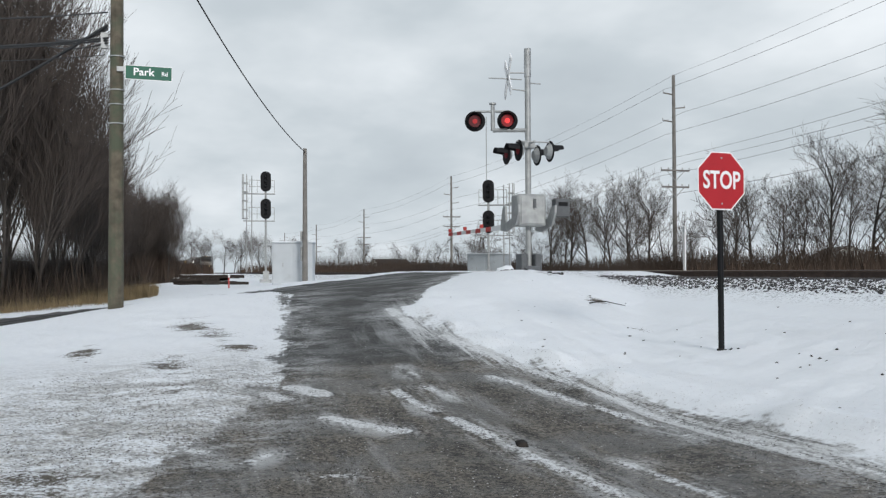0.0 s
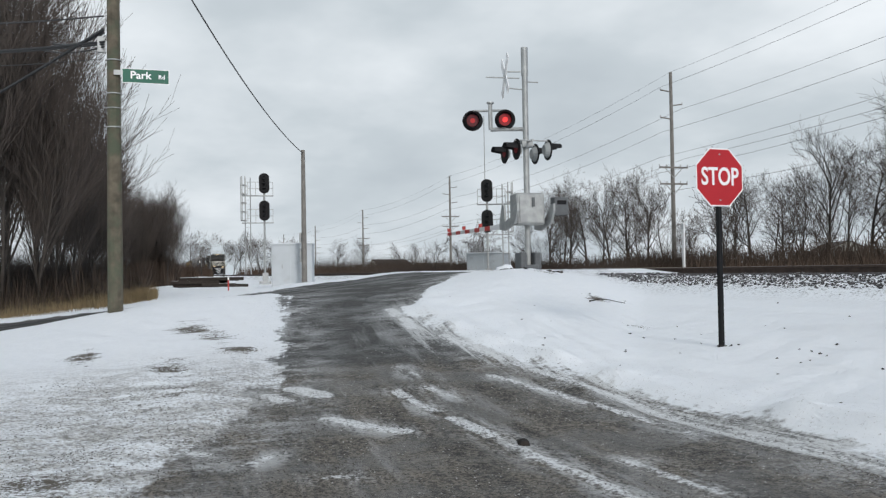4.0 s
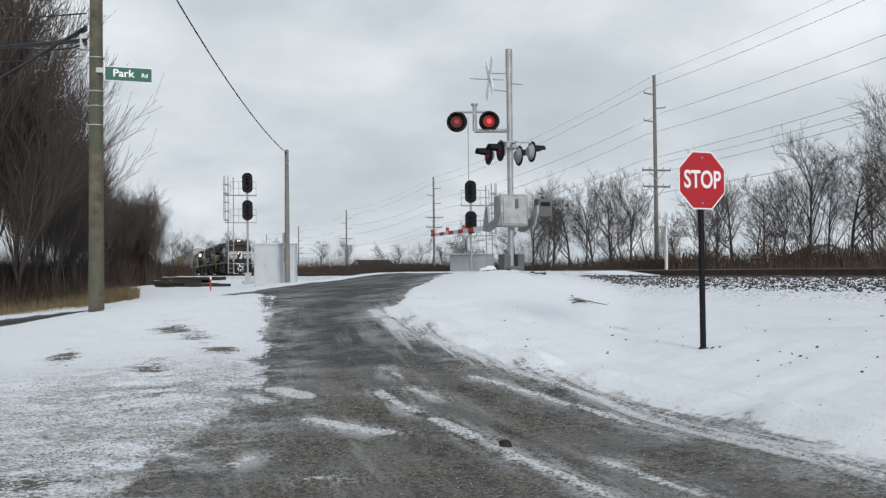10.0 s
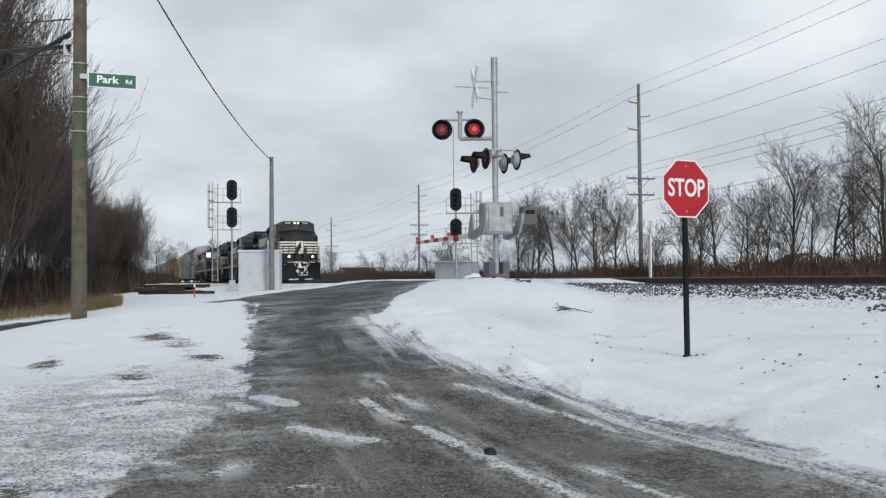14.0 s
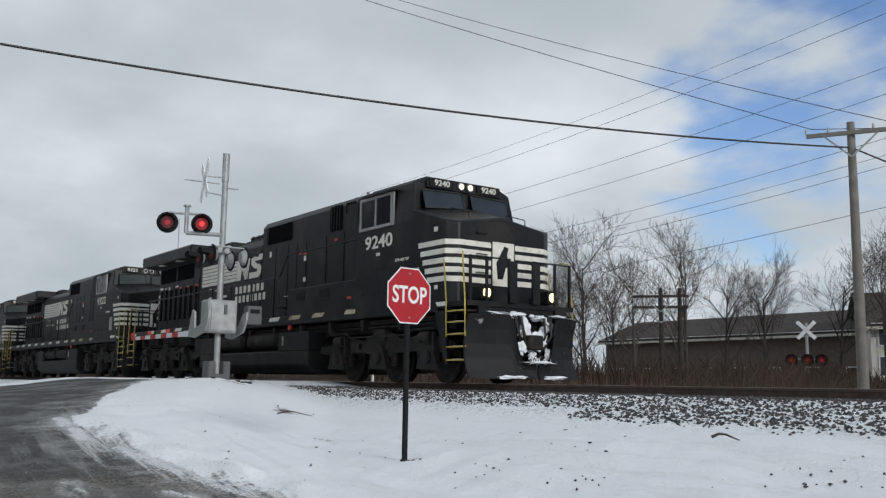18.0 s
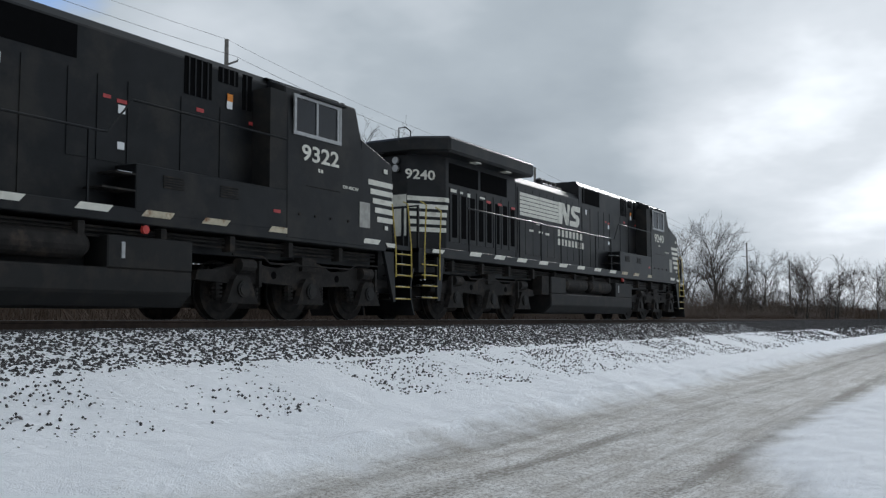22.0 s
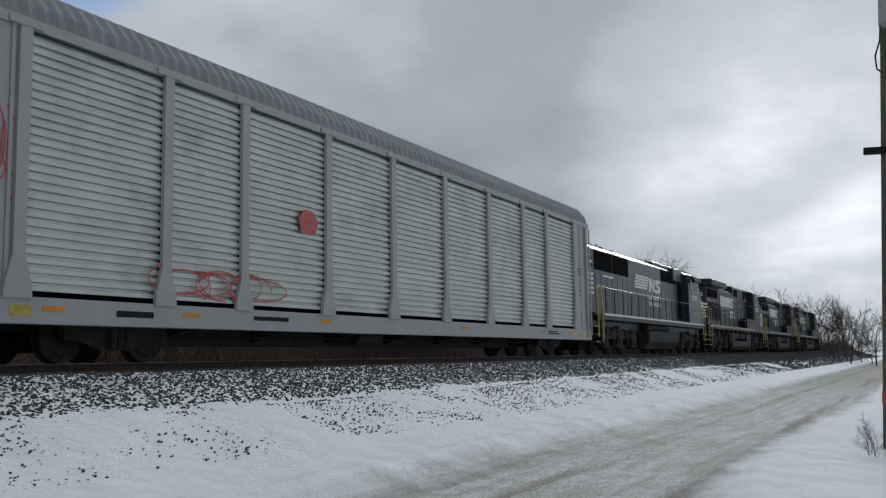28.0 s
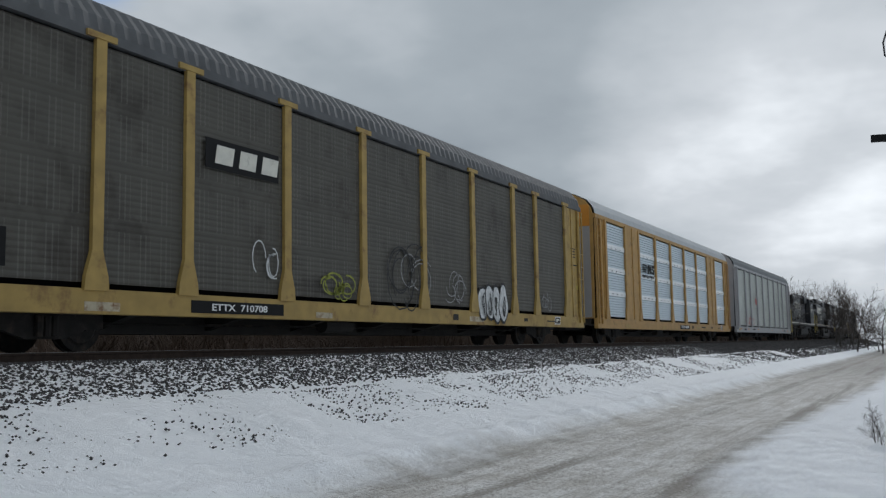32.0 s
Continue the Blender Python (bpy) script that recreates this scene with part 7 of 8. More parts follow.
        extrude(b, [(-.62, 2.62), (-.25, 2.58), (.40, 2.72), (.60, 3.02), (.60, 3.20), (.38, 3.16), (.15, 2.9), (-.25, 2.80), (-.30, 3.2), (-.42, 3.26), (-.50, 3.1), (-.62, 2.78)], sy, sy + .05)
        part("counterweight_arm", b, GALV, u)
    b = bmesh.new(); box(b, .3, .55, .491, .86, 2.92, 3.36)
    part("counterweight", b, CASTIRON, u, "dark cast counterweight", bevel=.01)
    b = bmesh.new(); box(b, .551, .562, .56, .80, 3.18, 3.28)
    part("slot", b, SIGNALBLACK, u)
    b = bmesh.new(); box(b, .362, .385, -.02, .05, 3.14, 3.36)
    part("latch", b, CASTIRON, box_ob)
    b = bmesh.new(); beam(b, (-.5, -.45, 2.70), (-1.0, -.45, 2.70), .05, .14)
    arm = part("barrier_arm", b, WHITE, u)
    striped_arm(arm, (-1.0, -.45, 2.70), (-1, 0, 0), 4.1)
    for xx in (-2.2, -3.6, -5.0):
        b = bmesh.new(); rod(b, (xx, -.45, 2.76), (xx, -.45, 2.86), .05, n=10)
        part("arm_lamp", b, REDPAINT, arm)
    return u


crossing_signal()


def far_crossing_signal():
    x, y = at(32.9, 42.0)
    g = ground_at(x, y)
    u = thing("crossing_signal", "crossing signal beyond the track with striped lowered barrier", "crossing signal", pose(x, y, 0, 0, 0, 30))
    b = bmesh.new(); rod(b, (0, 0, g), (0, 0, 4.3), .06, n=10)
    part("mast", b, GALV, u)
    for a in (45, -45):
        b = bmesh.new(); box(b, -.5, .5, -.1, -.07, -.075, .075)
        bmesh.ops.transform(b, matrix=Matrix.Translation((0, 0, 4.0)) @ pose(0, 0, 0, 0, a, 0), verts=b.verts[:])
        part("crossbuck_blade", b, WHITE, u)
    for sx in (-.62, 0, .55):
        flasher(u, (sx, -.12, 2.75), 0, LENS_DIM, False)
    b = bmesh.new(); beam(b, (-.7, 0, 2.8), (.6, 0, 2.8), .06, .06)
    part("crossarm", b, GALV, u)
    b = bmesh.new(); box(b, -.8, .2, -.2, .2, 1.3, 1.9)
    part("barrier_machine", b, GALV, u, bevel=.03)
    b = bmesh.new(); beam(b, (.2, -.2, 1.62), (.6, -.2, 1.62), .05, .1)
    arm = part("barrier_arm", b, WHITE, u)
    striped_arm(arm, (.6, -.2, 1.62), (1, 0, 0), 3.3)


far_crossing_signal()


def block_signal(az, d, top, side, extra=False):
    """A two-headed railway signal with caged ladder and platforms."""
    x, y = at(az, d)
    g = ground_at(x, y)
    u = thing("railway_signal", "black two-headed railway signal with grey caged ladder", "railway signal", pose(x, y, 0, 0, 0, az))
    b = bmesh.new(); rod(b, (0, 0, g), (0, 0, top - .6), .08, n=10); box(b, -.45, .45, -.3, .3, g - .2, g + .25); box(b, -.2, .25, -.2, .2, g + .25, g + .9)
    part("mast", b, GALV, u)
    heads = (top - .75, top - 2.85)
    for zc in heads:
        b = bmesh.new()
        pts = [(.40 * math.cos(a), zc + (.42 if math.sin(a) > 0 else -.42) + .36 * math.sin(a)) for a in np.linspace(0, 2 * math.pi, 24, endpoint=False)]
        extrude(b, pts, -.22, -.18)
        head = part("signal_head", b, SIGNALBLACK, u)
        for dz in (-.36, 0, .36):
            b = bmesh.new(); rod(b, (0, -.25, zc + dz), (0, -.22, zc + dz), .11, n=14)
            part("lens", b, GLASS, head)
            b = bmesh.new(); rod(b, (0, -.5, zc + dz + .06), (0, -.22, zc + dz), .10, .12, n=10, caps=False)
            part("hood", b, SIGNALBLACK, head)
    b = bmesh.new()
    lx = -side * .65
    for dx in (-.2, .2):
        rod(b, (lx + dx - side * .6, 0, g + .8), (lx + dx - side * .6, 0, top - .3), .04, n=5)
    for z in np.arange(g + .9, top - .3, .35):
        rod(b, (lx - .2 - side * .6, 0, z), (lx + .2 - side * .6, 0, z), .015, n=4)
    ladder = part("ladder", b, GALV, u)
    for z in np.arange(top - 3.6, top - .2, .68):
        b = bmesh.new()
        pts = [(lx - side * (.6 + .42 * math.sin(a)) - side * .1, -.45 * math.cos(a), z) for a in np.linspace(0, math.pi, 7)]
        pipe(b, pts, .045, 4)
        part("cage_hoop", b, GALV, ladder)
    b = bmesh.new()
    for a in np.linspace(.2, math.pi - .2, 5):
        xx, yy = lx - side * (.6 + .42 * math.sin(a)) - side * .1, -.45 * math.cos(a)
        rod(b, (xx, yy, top - 3.6), (xx, yy, top - .2), .045, n=4)
    part("cage_bars", b, GALV, ladder)
    for zc in heads:
        z = zc - .95
        b = bmesh.new()
        box(b, *sorted((-side * 1.7, side * .7)), -.1, .55, z, z + .05)
        plat = part("platform", b, GALV, u)
        b = bmesh.new()
        for xx in (-1.25, -.65, .65):
            rod(b, (xx * side, -.1, z), (xx * side, -.1, z + 1.05), .03, n=4)
        for zz in (z + .55, z + 1.05):
            rod(b, (-1.25 * side, -.1, zz), (.65 * side, -.1, zz), .03, n=4)
        part("railing", b, GALV, plat)
    if extra:
        b = bmesh.new(); rod(b, (-.12, 0, top - .5), (-.12, 0, top + 4.4), .03, n=5)
        part("antenna", b, GALV, u)


block_signal(83.73, 73.0, up(73, 6.06), 1)
block_signal(70.15, 64.0, up(64, 5.58), -1, True)


def bungalow(az, d, w, depth, h, turn, label, z=None, paint=None):
    x, y = at(az, d)
    g = ground_at(x, y) if z is None else z
    u = thing("equipment_cabinet", label, "cabinet", pose(x, y, 0, 0, 0, turn))
    b = bmesh.new(); box(b, -w / 2, w / 2, -depth / 2, depth / 2, g - .2, g + h)
    body = part("body", b, (paint or CABINET), u, bevel=.02)
    b = bmesh.new(); box(b, -w / 2 - .05, w / 2 + .05, -depth / 2 - .05, depth / 2 + .05, g + h, g + h + .08)
    roof = part("roof", b, (paint or CABINET), u, bevel=.015)
    b = bmesh.new(); box(b, -w / 2 - .03, w / 2 + .03, -depth / 2 - .03, depth / 2 + .03, g + h + .08, g + h + .11)
    part("snow", b, SNOW, roof)
    for xx in (-w * .25, w * .25):
        b = bmesh.new(); box(b, xx - w * .22, xx + w * .22, -depth / 2 - .02, -depth / 2, g + .1, g + h - .1)
        d_ = part("door", b, (paint or CABINET), body, bevel=.006)
        b = bmesh.new(); box(b, xx + .02, xx + .06, -depth / 2 - .05, -depth / 2 - .02, g + h * .45, g + h * .55)
        part("handle", b, GALV, d_)


bungalow(82.05, 50.0, 2.1, 1.5, 2.25, 76, "white equipment cabinet with snowy roof beside the track")
bungalow(70.1, 68.0, 2.8, 1.7, 1.95, 50, "pale grey equipment cabinet beside the far crossing side", paint=GREYCABINET)


def wooden_pole(az, d, top, r=.15, material=None, label="tall weathered wooden utility pole", name="utility_pole", arms=(), yaw=0.0, g=None, base_az=None):
    x, y = at(az, d)
    g = ground_at(x, y) if g is None else g
    u = thing(name, label, "utility pole", pose(x, y, 0, 0, 0, yaw))
    b = bmesh.new(); rod(b, (0, 0, g - .5), (0, 0, top), r * 1.15, r * .75, n=14)
    part("shaft", b, material or WOOD, u)
    for z, half, lean in arms:
        b = bmesh.new()
        if lean == 0:
            beam(b, (0, -.12, z), (half, -.12, z), .10, .12) if half < 0 else beam(b, (-half, -.14, z), (half, -.14, z), .10, .12)
        else:
            beam(b, (0, 0, z - .05), (half, 0, z + .06), .08, .08)
        arm = part("crossarm", b, material or WOOD, u)
        if lean == 0 and half > 1:
            for e in (-.75, .75):
                b = bmesh.new(); beam(b, (e * half * .8, -.18, z - .06), (0, -.18, z - .75), .03, .05)
                part("brace", b, GALV, arm)
        ends = [half] if lean else [-half, -half * .5, half * .5, half]
        for e in ends:
            b = bmesh.new(); rod(b, (e, -.13 * (lean == 0), z + .06), (e, -.13 * (lean == 0), z + .22), .045, .03, n=8)
            part("insulator", b, GALV, arm)
    return u, x, y


LINE_Y = 36.0
LINE = []
for az, el, tall in ((82.6, 2.4, 0), (80.7, 2.9, 0), (77.8, 3.85, 0), (72.43, 5.85, 0), (58.96, 11.57, 0), (12.63, 24.93, 1), (-46.46, 16.6, 0), (-65.45, 9.28, 0), (-72.28, 6.68, 0), (-77.87, 4.45, 0), (-80.18, 3.4, 0), (-82.8, 2.5, 0), (-84.8, 1.9, 0)):
    d = LINE_Y / math.cos(radians(az))
    top = up(d, el)
    arms = [(top - 1.4, -.85, 1), (top - 2.4, .9, 1), (top - 3.4, -.9, 1), (top - 7.0, 1.15, 0), (top - 8.2, 1.1, 0)]
    if az > 70:
        arms = [(top - 1.45, .95, 1), (top - 2.35, -.95, 1), (top - 3.4, .95, 1), (top - 5.2, 1.15, 0), (top - 6.45, 1.05, 0)]
    u, x, y = wooden_pole(az, d, top, .17 if tall else .15, GREYWOOD, arms=arms, yaw=90, label="tall grey wooden pole of the power line")
    LINE.append((x, y, top))
LINE.sort()


def cable(name, p, q, sag, r=.012, n=18, label="black overhead cable between poles"):
    p, q = Vector(p), Vector(q)
    b = bmesh.new()
    pts = [p.lerp(q, i / n) - Vector((0, 0, sag * 4 * (i / n) * (1 - i / n))) for i in range(n + 1)]
    pipe(b, pts, r, 5)
    me = mesh_of(name, b, WIRE)
    return tagged(new(name, me), label, "cable", "overhead wires")


for (x0, y0, t0), (x1, y1, t1) in zip(LINE, LINE[1:]):
    for dy, dz, r in ((0, 0, .009), (-.75, -1.1, .011), (.75, -2.7, .011), (-.75, -4.4, .011), (-1.1, -6.3, .010), (1.1, -6.3, .010), (-1.1, -7.4, .010), (.6, -8.6, .012)):
        cable("power_line", (x0, y0 + dy, t0 + dz), (x1, y1 + dy, t1 + dz), .75, r, 14, "thin power line between tall poles")

# the pole with the street sign
px, py = at(92.3, 20.5)
pg = 1.6 - 20.5 * math.tan(radians(2.25))
pole_u, _, _ = wooden_pole(92.3, 20.5, 13.0, .138, WOOD, label="weathered brown wooden utility pole with street sign", g=pg)
for z, dz in ((6.1, .02), (5.4, .02), (4.7, .02), (5.1, .015)):
    b = bmesh.new(); rod(b, (0, 0, z), (0, 0, z + dz), .165, n=14)
    part("band", b, GALV, pole_u)
b = bmesh.new(); box(b, -.20, -.06, -.32, -.18, 6.30, 6.62)
part("junction_box", b, GALV, pole_u)
sign_u = thing("street_sign", "green street name sign with white lettering on a pole", "street sign", pose(px, py, 0, 0, 0, 92))
b = bmesh.new(); box(b, .16, 1.10, -.206, -.20, 5.62, 5.92)
sp = part("plate", b, WHITE, sign_u)
b = bmesh.new(); box(b, .172, 1.088, -.209, -.2061, 5.632, 5.908)
part("green_face", b, GREENSIGN, sp)
words("lettering", "Park", .215, WHITE, sp, pose(.53, -.212, 5.78, 90, 0, 0), wide=1.08)
words("lettering", "Rd", .12, WHITE, sp, pose(.95, -.212, 5.76, 90, 0, 0))
b = bmesh.new(); box(b, 0, .25, -.20, -.17, 5.78, 5.88)
part("bracket", b, GALV, sign_u)

# thin pole beside the white cabinet
wx, wy = at(81.38, 48.0)
wp, _, _ = wooden_pole(81.38, 48.0, up(48, 7.5), .13, GREYWOOD, label="slim grey service pole beside the cabinet", name="service_pole")
b = bmesh.new(); box(b, -.3, -.12, -.2, .1, 2.2, 2.9); box(b, -.28, -.12, -.2, .1, 3.2, 3.7); rod(b, (-.16, -.05, 1.2), (-.16, -.05, 7.2), .03, n=6)
part("meter_box", b, GALV, wp)
cable("service_cable", (px + .1, py, 10.3), (wx, wy, up(48, 7.3)), .7, .022)

# cross-arm pole beyond the track and the cable that spans the road
tx, ty = at(30.06, 30.0)
wooden_pole(30.06, 30.0, up(30, 14.9), .15, GREYWOOD, arms=[(up(30, 14.9) - .35, 1.25, 0)], yaw=28, label="grey wooden pole with a single crossarm")
cable("road_cable", (px, py, 8.33), (tx, ty, up(30, 13.5)), .45, .028, 30)
sx, sy = at(15.1, 45.0)
wooden_pole(15.1, 45.0, up(45, 8.0), .14, WOOD, arms=[(up(45, 7.0), 1.1, 0)], yaw=30, label="short wooden pole with crossarm among houses")
cable("road_cable", (tx, ty, up(30, 13.5)), (sx, sy, up(45, 6.8)), .4, .026, 20)
for e, far in ((-1.1, (-40.6, 7.6, 22.2)), (1.1, (-42.2, 20.6, 23.0))):
    top = (tx + e * .88, ty + e * .47, up(30, 14.9) - .1)
    cable("branch_cable", top, far, .3, .012, 24)
    cable("branch_cable", top, (30 + e, 60, 10), .8, .012, 24)
for p, q, r in (((-20.43, -1.01, 7.02), (-31.61, -7.97, 9.38), 0.018), ((-20.43, -1.01, 6.74), (-31.61, -7.94, 5.34), 0.035), ((-20.43, -1.01, 6.67), (-24.88, -2.42, 7.43), 0.03), ((-20.43, -1.01, 6.48), (-31.61, -7.96, 8.49), 0.028), ((-20.43, -1.01, 6.43), (-31.61, -7.96, 8.45), 0.02), ((-20.43, -1.01, 6.38), (-24.84, -2.8, 7.28), 0.018), ((-20.42, -1.06, 6.12), (-31.62, -7.87, 8.12), 0.01)):
    cable("pole_cable", p, q, .12, r, 10)

# paired transformer pole in front of the long building
for k, az in enumerate((41.0, 39.9)):
    wooden_pole(az, 46, up(46, 5.8), .13, CREOSOTE, arms=[(up(46, 5.3), 1.3, 0), (up(46, 4.65), 1.3, 0)] if k == 0 else [], yaw=38, label="short brown wooden pole with two crossarms", name="transformer_pole")
# pole with transformer beside the east road
qx, qy = 16.6, .53
qp = thing("utility_pole", "dark leaning wooden pole with transformer beside the road", "utility pole", pose(qx, qy, 0, 3))
b = bmesh.new(); rod(b, (0, 0, -.4), (0, 0, 10.5), .17, .12, n=14)
part("shaft", b, WOOD, qp)
b = bmesh.new(); beam(b, (-.1, -.9, up(16.6, 11.0)), (-.1, .40, up(16.6, 11.0)), .1, .11)
part("crossarm", b, SIGNALBLACK, qp)
b = bmesh.new(); rod(b, (-.3, -.05, 6.85), (-.3, -.05, 7.8), .20, n=16); rod(b, (-.3, -.05, 7.8), (-.3, -.05, 7.9), .18, .1, n=16)
tk = part("transformer", b, GALV, qp)
b = bmesh.new(); pipe(b, [(-.3, .12, 6.9), (-.3, .13, 6.6), (-.3, .20, 6.35), (-.25, .18, 6.15), (-.15, .10, 6.1)], .014)
part("lead_wire", b, WIRE, tk)
b = bmesh.new(); rod(b, (0, 0, .75), (0, 0, .95), .175, n=14)
part("reflector_band", b, REDPAINT, qp)


# white marker posts
for az, d, el in ((58.42, 36.0, 2.68), (20.84, 22.0, 4.13)):
    x, y = at(az, d)
    u = thing("marker_post", "plain white marker post beyond the track", "marker post", pose(x, y, 0))
    b = bmesh.new(); box(b, -.065, .065, -.03, .03, ground_at(x, y) - .3, up(d, el))
    part("post", b, WHITE, u, bevel=.01)
    b = bmesh.new(); box(b, -.07, .07, -.036, -.03, up(d, el) - .25, up(d, el) - .05)
    part("cap_band", b, CABINET, u)
x, y = at(85.9, 45)
u = thing("red_marker", "short red marker stake in the snow", "marker post", pose(x, y, 0))
b = bmesh.new(); rod(b, (0, 0, ground_at(x, y) - .2), (0, 0, ground_at(x, y) + .62), .035, n=10)
part("stake", b, REDPAINT, u)
b = bmesh.new(); rod(b, (0, 0, ground_at(x, y) + .5), (0, 0, ground_at(x, y) + .63), .041, n=10)
part("reflective_cap", b, WHITE, u)

# stack of old ties beside the track
rnd = random.Random(12)
sx0, sy0 = at(87.0, 60)
g0 = ground_at(sx0, sy0)
for lay in range(3):
    for k in range(6 - lay):
        u = thing("old_tie", "dark old wooden tie stacked in snow", "railway tie", pose(sx0 - 1.2 + k * .42 + lay * .2, sy0 + rnd.uniform(-1.1, 1.1), g0 + .1 + lay * .2, rnd.uniform(-2, 2), 0, rnd.uniform(-7, 7)), group="stacked old ties")
        b = bmesh.new(); box(b, -.13, .13, -1.4, 1.4, -.1, .1)
        part("beam", b, ROTTEN, u, bevel=.015)
        if lay == 2 or k % 3 == 0:
            b = bmesh.new(); box(b, -.11, .10, -1.3, 1.1, .1, .12)
            part("snow", b, SNOW, u)

# white metal cabinet below the tall pole
x, y = at(11.9, 34.0)
bungalow(11.95, 34.0, .8, .6, 1.25, 10, "small white utility cabinet at the foot of a pole")


# ---- trees, brush, houses, small things ----
def branch_mesh(name, seed, height_, spread, levels, trunk_r, lean=.1, kids=(7, 6, 5, 4), first=.3, upward=.45, droop=0.0, thin=.004, bent=1.0):
    """Trunk and twig meshes of a leafless tree."""
    rnd = random.Random(seed)
    tv, tf, cv, cf = [], [], [], []

    def tube(vs, fs, p, q, r0, r1, n):
        d = (q - p)
        if d.length < 1e-5:
            return
        d.normalize()
        a = d.orthogonal().normalized()
        c = d.cross(a)
        i0 = len(vs)
        for o, r in ((p, r0), (q, r1)):
            for k in range(n):
                ang = 6.2832 * k / n
                vs.append(tuple(o + r * (math.cos(ang) * a + math.sin(ang) * c)))
        for k in range(n):
            fs.append((i0 + k, i0 + (k + 1) % n, i0 + n + (k + 1) % n, i0 + n + k))

    def grow(p, d, length, r, level):
        segs = 4 if level == 0 else 3 if level < levels - 1 else 2
        pts = [p]
        dd = d.copy()
        wob = (.16 if level == 0 else .32) * bent
        for i in range(segs):
            dd = (dd + Vector((rnd.uniform(-wob, wob), rnd.uniform(-wob, wob), rnd.uniform(-wob * .4, wob * .6) - droop * level * .1))).normalized()
            pts.append(pts[-1] + dd * length / segs)
        for i in range(segs):
            ra, rb = r * (1 - .8 * i / segs), r * (1 - .8 * (i + 1) / segs)
            ra, rb = max(ra, thin), max(rb, thin * .8)
            if level < 2:
                tube(tv, tf, pts[i], pts[i + 1], ra, rb, 7 if level == 0 else 5)
            else:
                tube(cv, cf, pts[i], pts[i + 1], ra, rb, 3)
        if level + 1 >= levels:
            return
        n = kids[min(level, len(kids) - 1)]
        for i in range(n):
            f = first + (1 - first) * (i + rnd.uniform(.2, .9)) / n if level == 0 else .25 + .75 * (i + rnd.random()) / n
            k = min(int(f * segs), segs - 1)
            q = pts[k].lerp(pts[k + 1], f * segs - k)
            axis = (pts[k + 1] - pts[k]).normalized()
            side = axis.orthogonal().normalized()
            side.rotate(Matrix.Rotation(rnd.uniform(0, 6.2832), 3, axis))
            nd = (axis * upward + side * spread + Vector((0, 0, .25))).normalized()
            grow(q, nd, length * rnd.uniform(.42, .68) * (1 - .35 * f if level == 0 else 1), r * rnd.uniform(.38, .55) * (1 - .4 * f), level + 1)

    grow(Vector((0, 0, -.2)), Vector((rnd.uniform(-lean, lean), rnd.uniform(-lean, lean), 1)).normalized(), height_, trunk_r, 0)
    out = []
    for nm, v, f, m in (("trunk", tv, tf, BARK), ("crown", cv, cf, TWIG)):
        me = bpy.data.meshes.new(nm)
        me.from_pydata(v, [], f)
        me.materials.append(m)
        out.append(me)
    return out


def tree(name, meshes, label, x, y, z, scale=1.0, turn=0.0, group=""):
    u = thing(name, label, "tree", pose(x, y, z, 0, 0, turn), group)
    u.scale = (scale, scale, scale)
    for me in meshes:
        ob = new(me.name.split(".")[0], me)
        ob.parent = u
    return u


SLENDER = [branch_mesh("slender", 20 + i, 9.0, .45, 5, .075, kids=(18, 6, 4, 3), first=.12, upward=1.0, thin=.0085, bent=.3) for i in range(4)]
ROUND = [branch_mesh("round", 40 + i, 8.0, (.80, .62, .90, .72)[i], 5, .17, kids=((10, 6, 5, 4), (13, 6, 5, 4), (9, 7, 5, 4), (11, 6, 5, 4))[i], first=(.24, .30, .26, .2)[i], upward=.9, thin=.0075, bent=.55) for i in range(4)]
OAK = branch_mesh("oak", 61, 10.5, .85, 5, .34, kids=(14, 8, 7, 6), first=.20, upward=.85, thin=.011, bent=.5)
SHRUB = [branch_mesh("shrub", 80 + i, 2.6, .8, 4, .05, kids=(9, 6, 5), first=.05, upward=.7, thin=.007) for i in range(3)]


def tall(meshes):
    """Height of a tree's highest twig."""
    return max(v.co.z for me in meshes for v in me.vertices)


ROUND_TALL = [tall(m) for m in ROUND]
OAK_TALL = tall(OAK)
rnd = random.Random(77)

# woods along the west side, south of the track
for i in range(78):
    f = (i / 77) ** 1.9
    x = -33.5 - 150 * f - rnd.uniform(0, 2.5)
    edge = np.interp(-x, [33, 60, 120, 200], [-2.7, -2.4, -.8, .6])
    back = abs(rnd.gauss(0, 1)) * np.interp(-x, [33, 180], [4.2, 7])
    y = edge - back
    s = np.interp(back, [0, 2.5, 6], [.52, .88, 1.28]) * rnd.uniform(.85, 1.2) * np.interp(-x, [33, 70, 180], [1.0, .85, .8])
    tree("tree", SLENDER[i % 4], "slender bare deciduous tree in a dense roadside wood", x, y, ground_at(x, y) - .1, s, rnd.uniform(0, 360), "bare trees of the roadside wood")
for i in range(26):
    x, y = at(rnd.uniform(89.1, 91.0), rnd.uniform(78, 100))
    tree("tree", SLENDER[i % 4], "dense bushy thicket tree at the end of the wood", x, y, ground_at(x, y) - .1, rnd.uniform(.50, .62), rnd.uniform(0, 360), "thicket at the end of the wood")
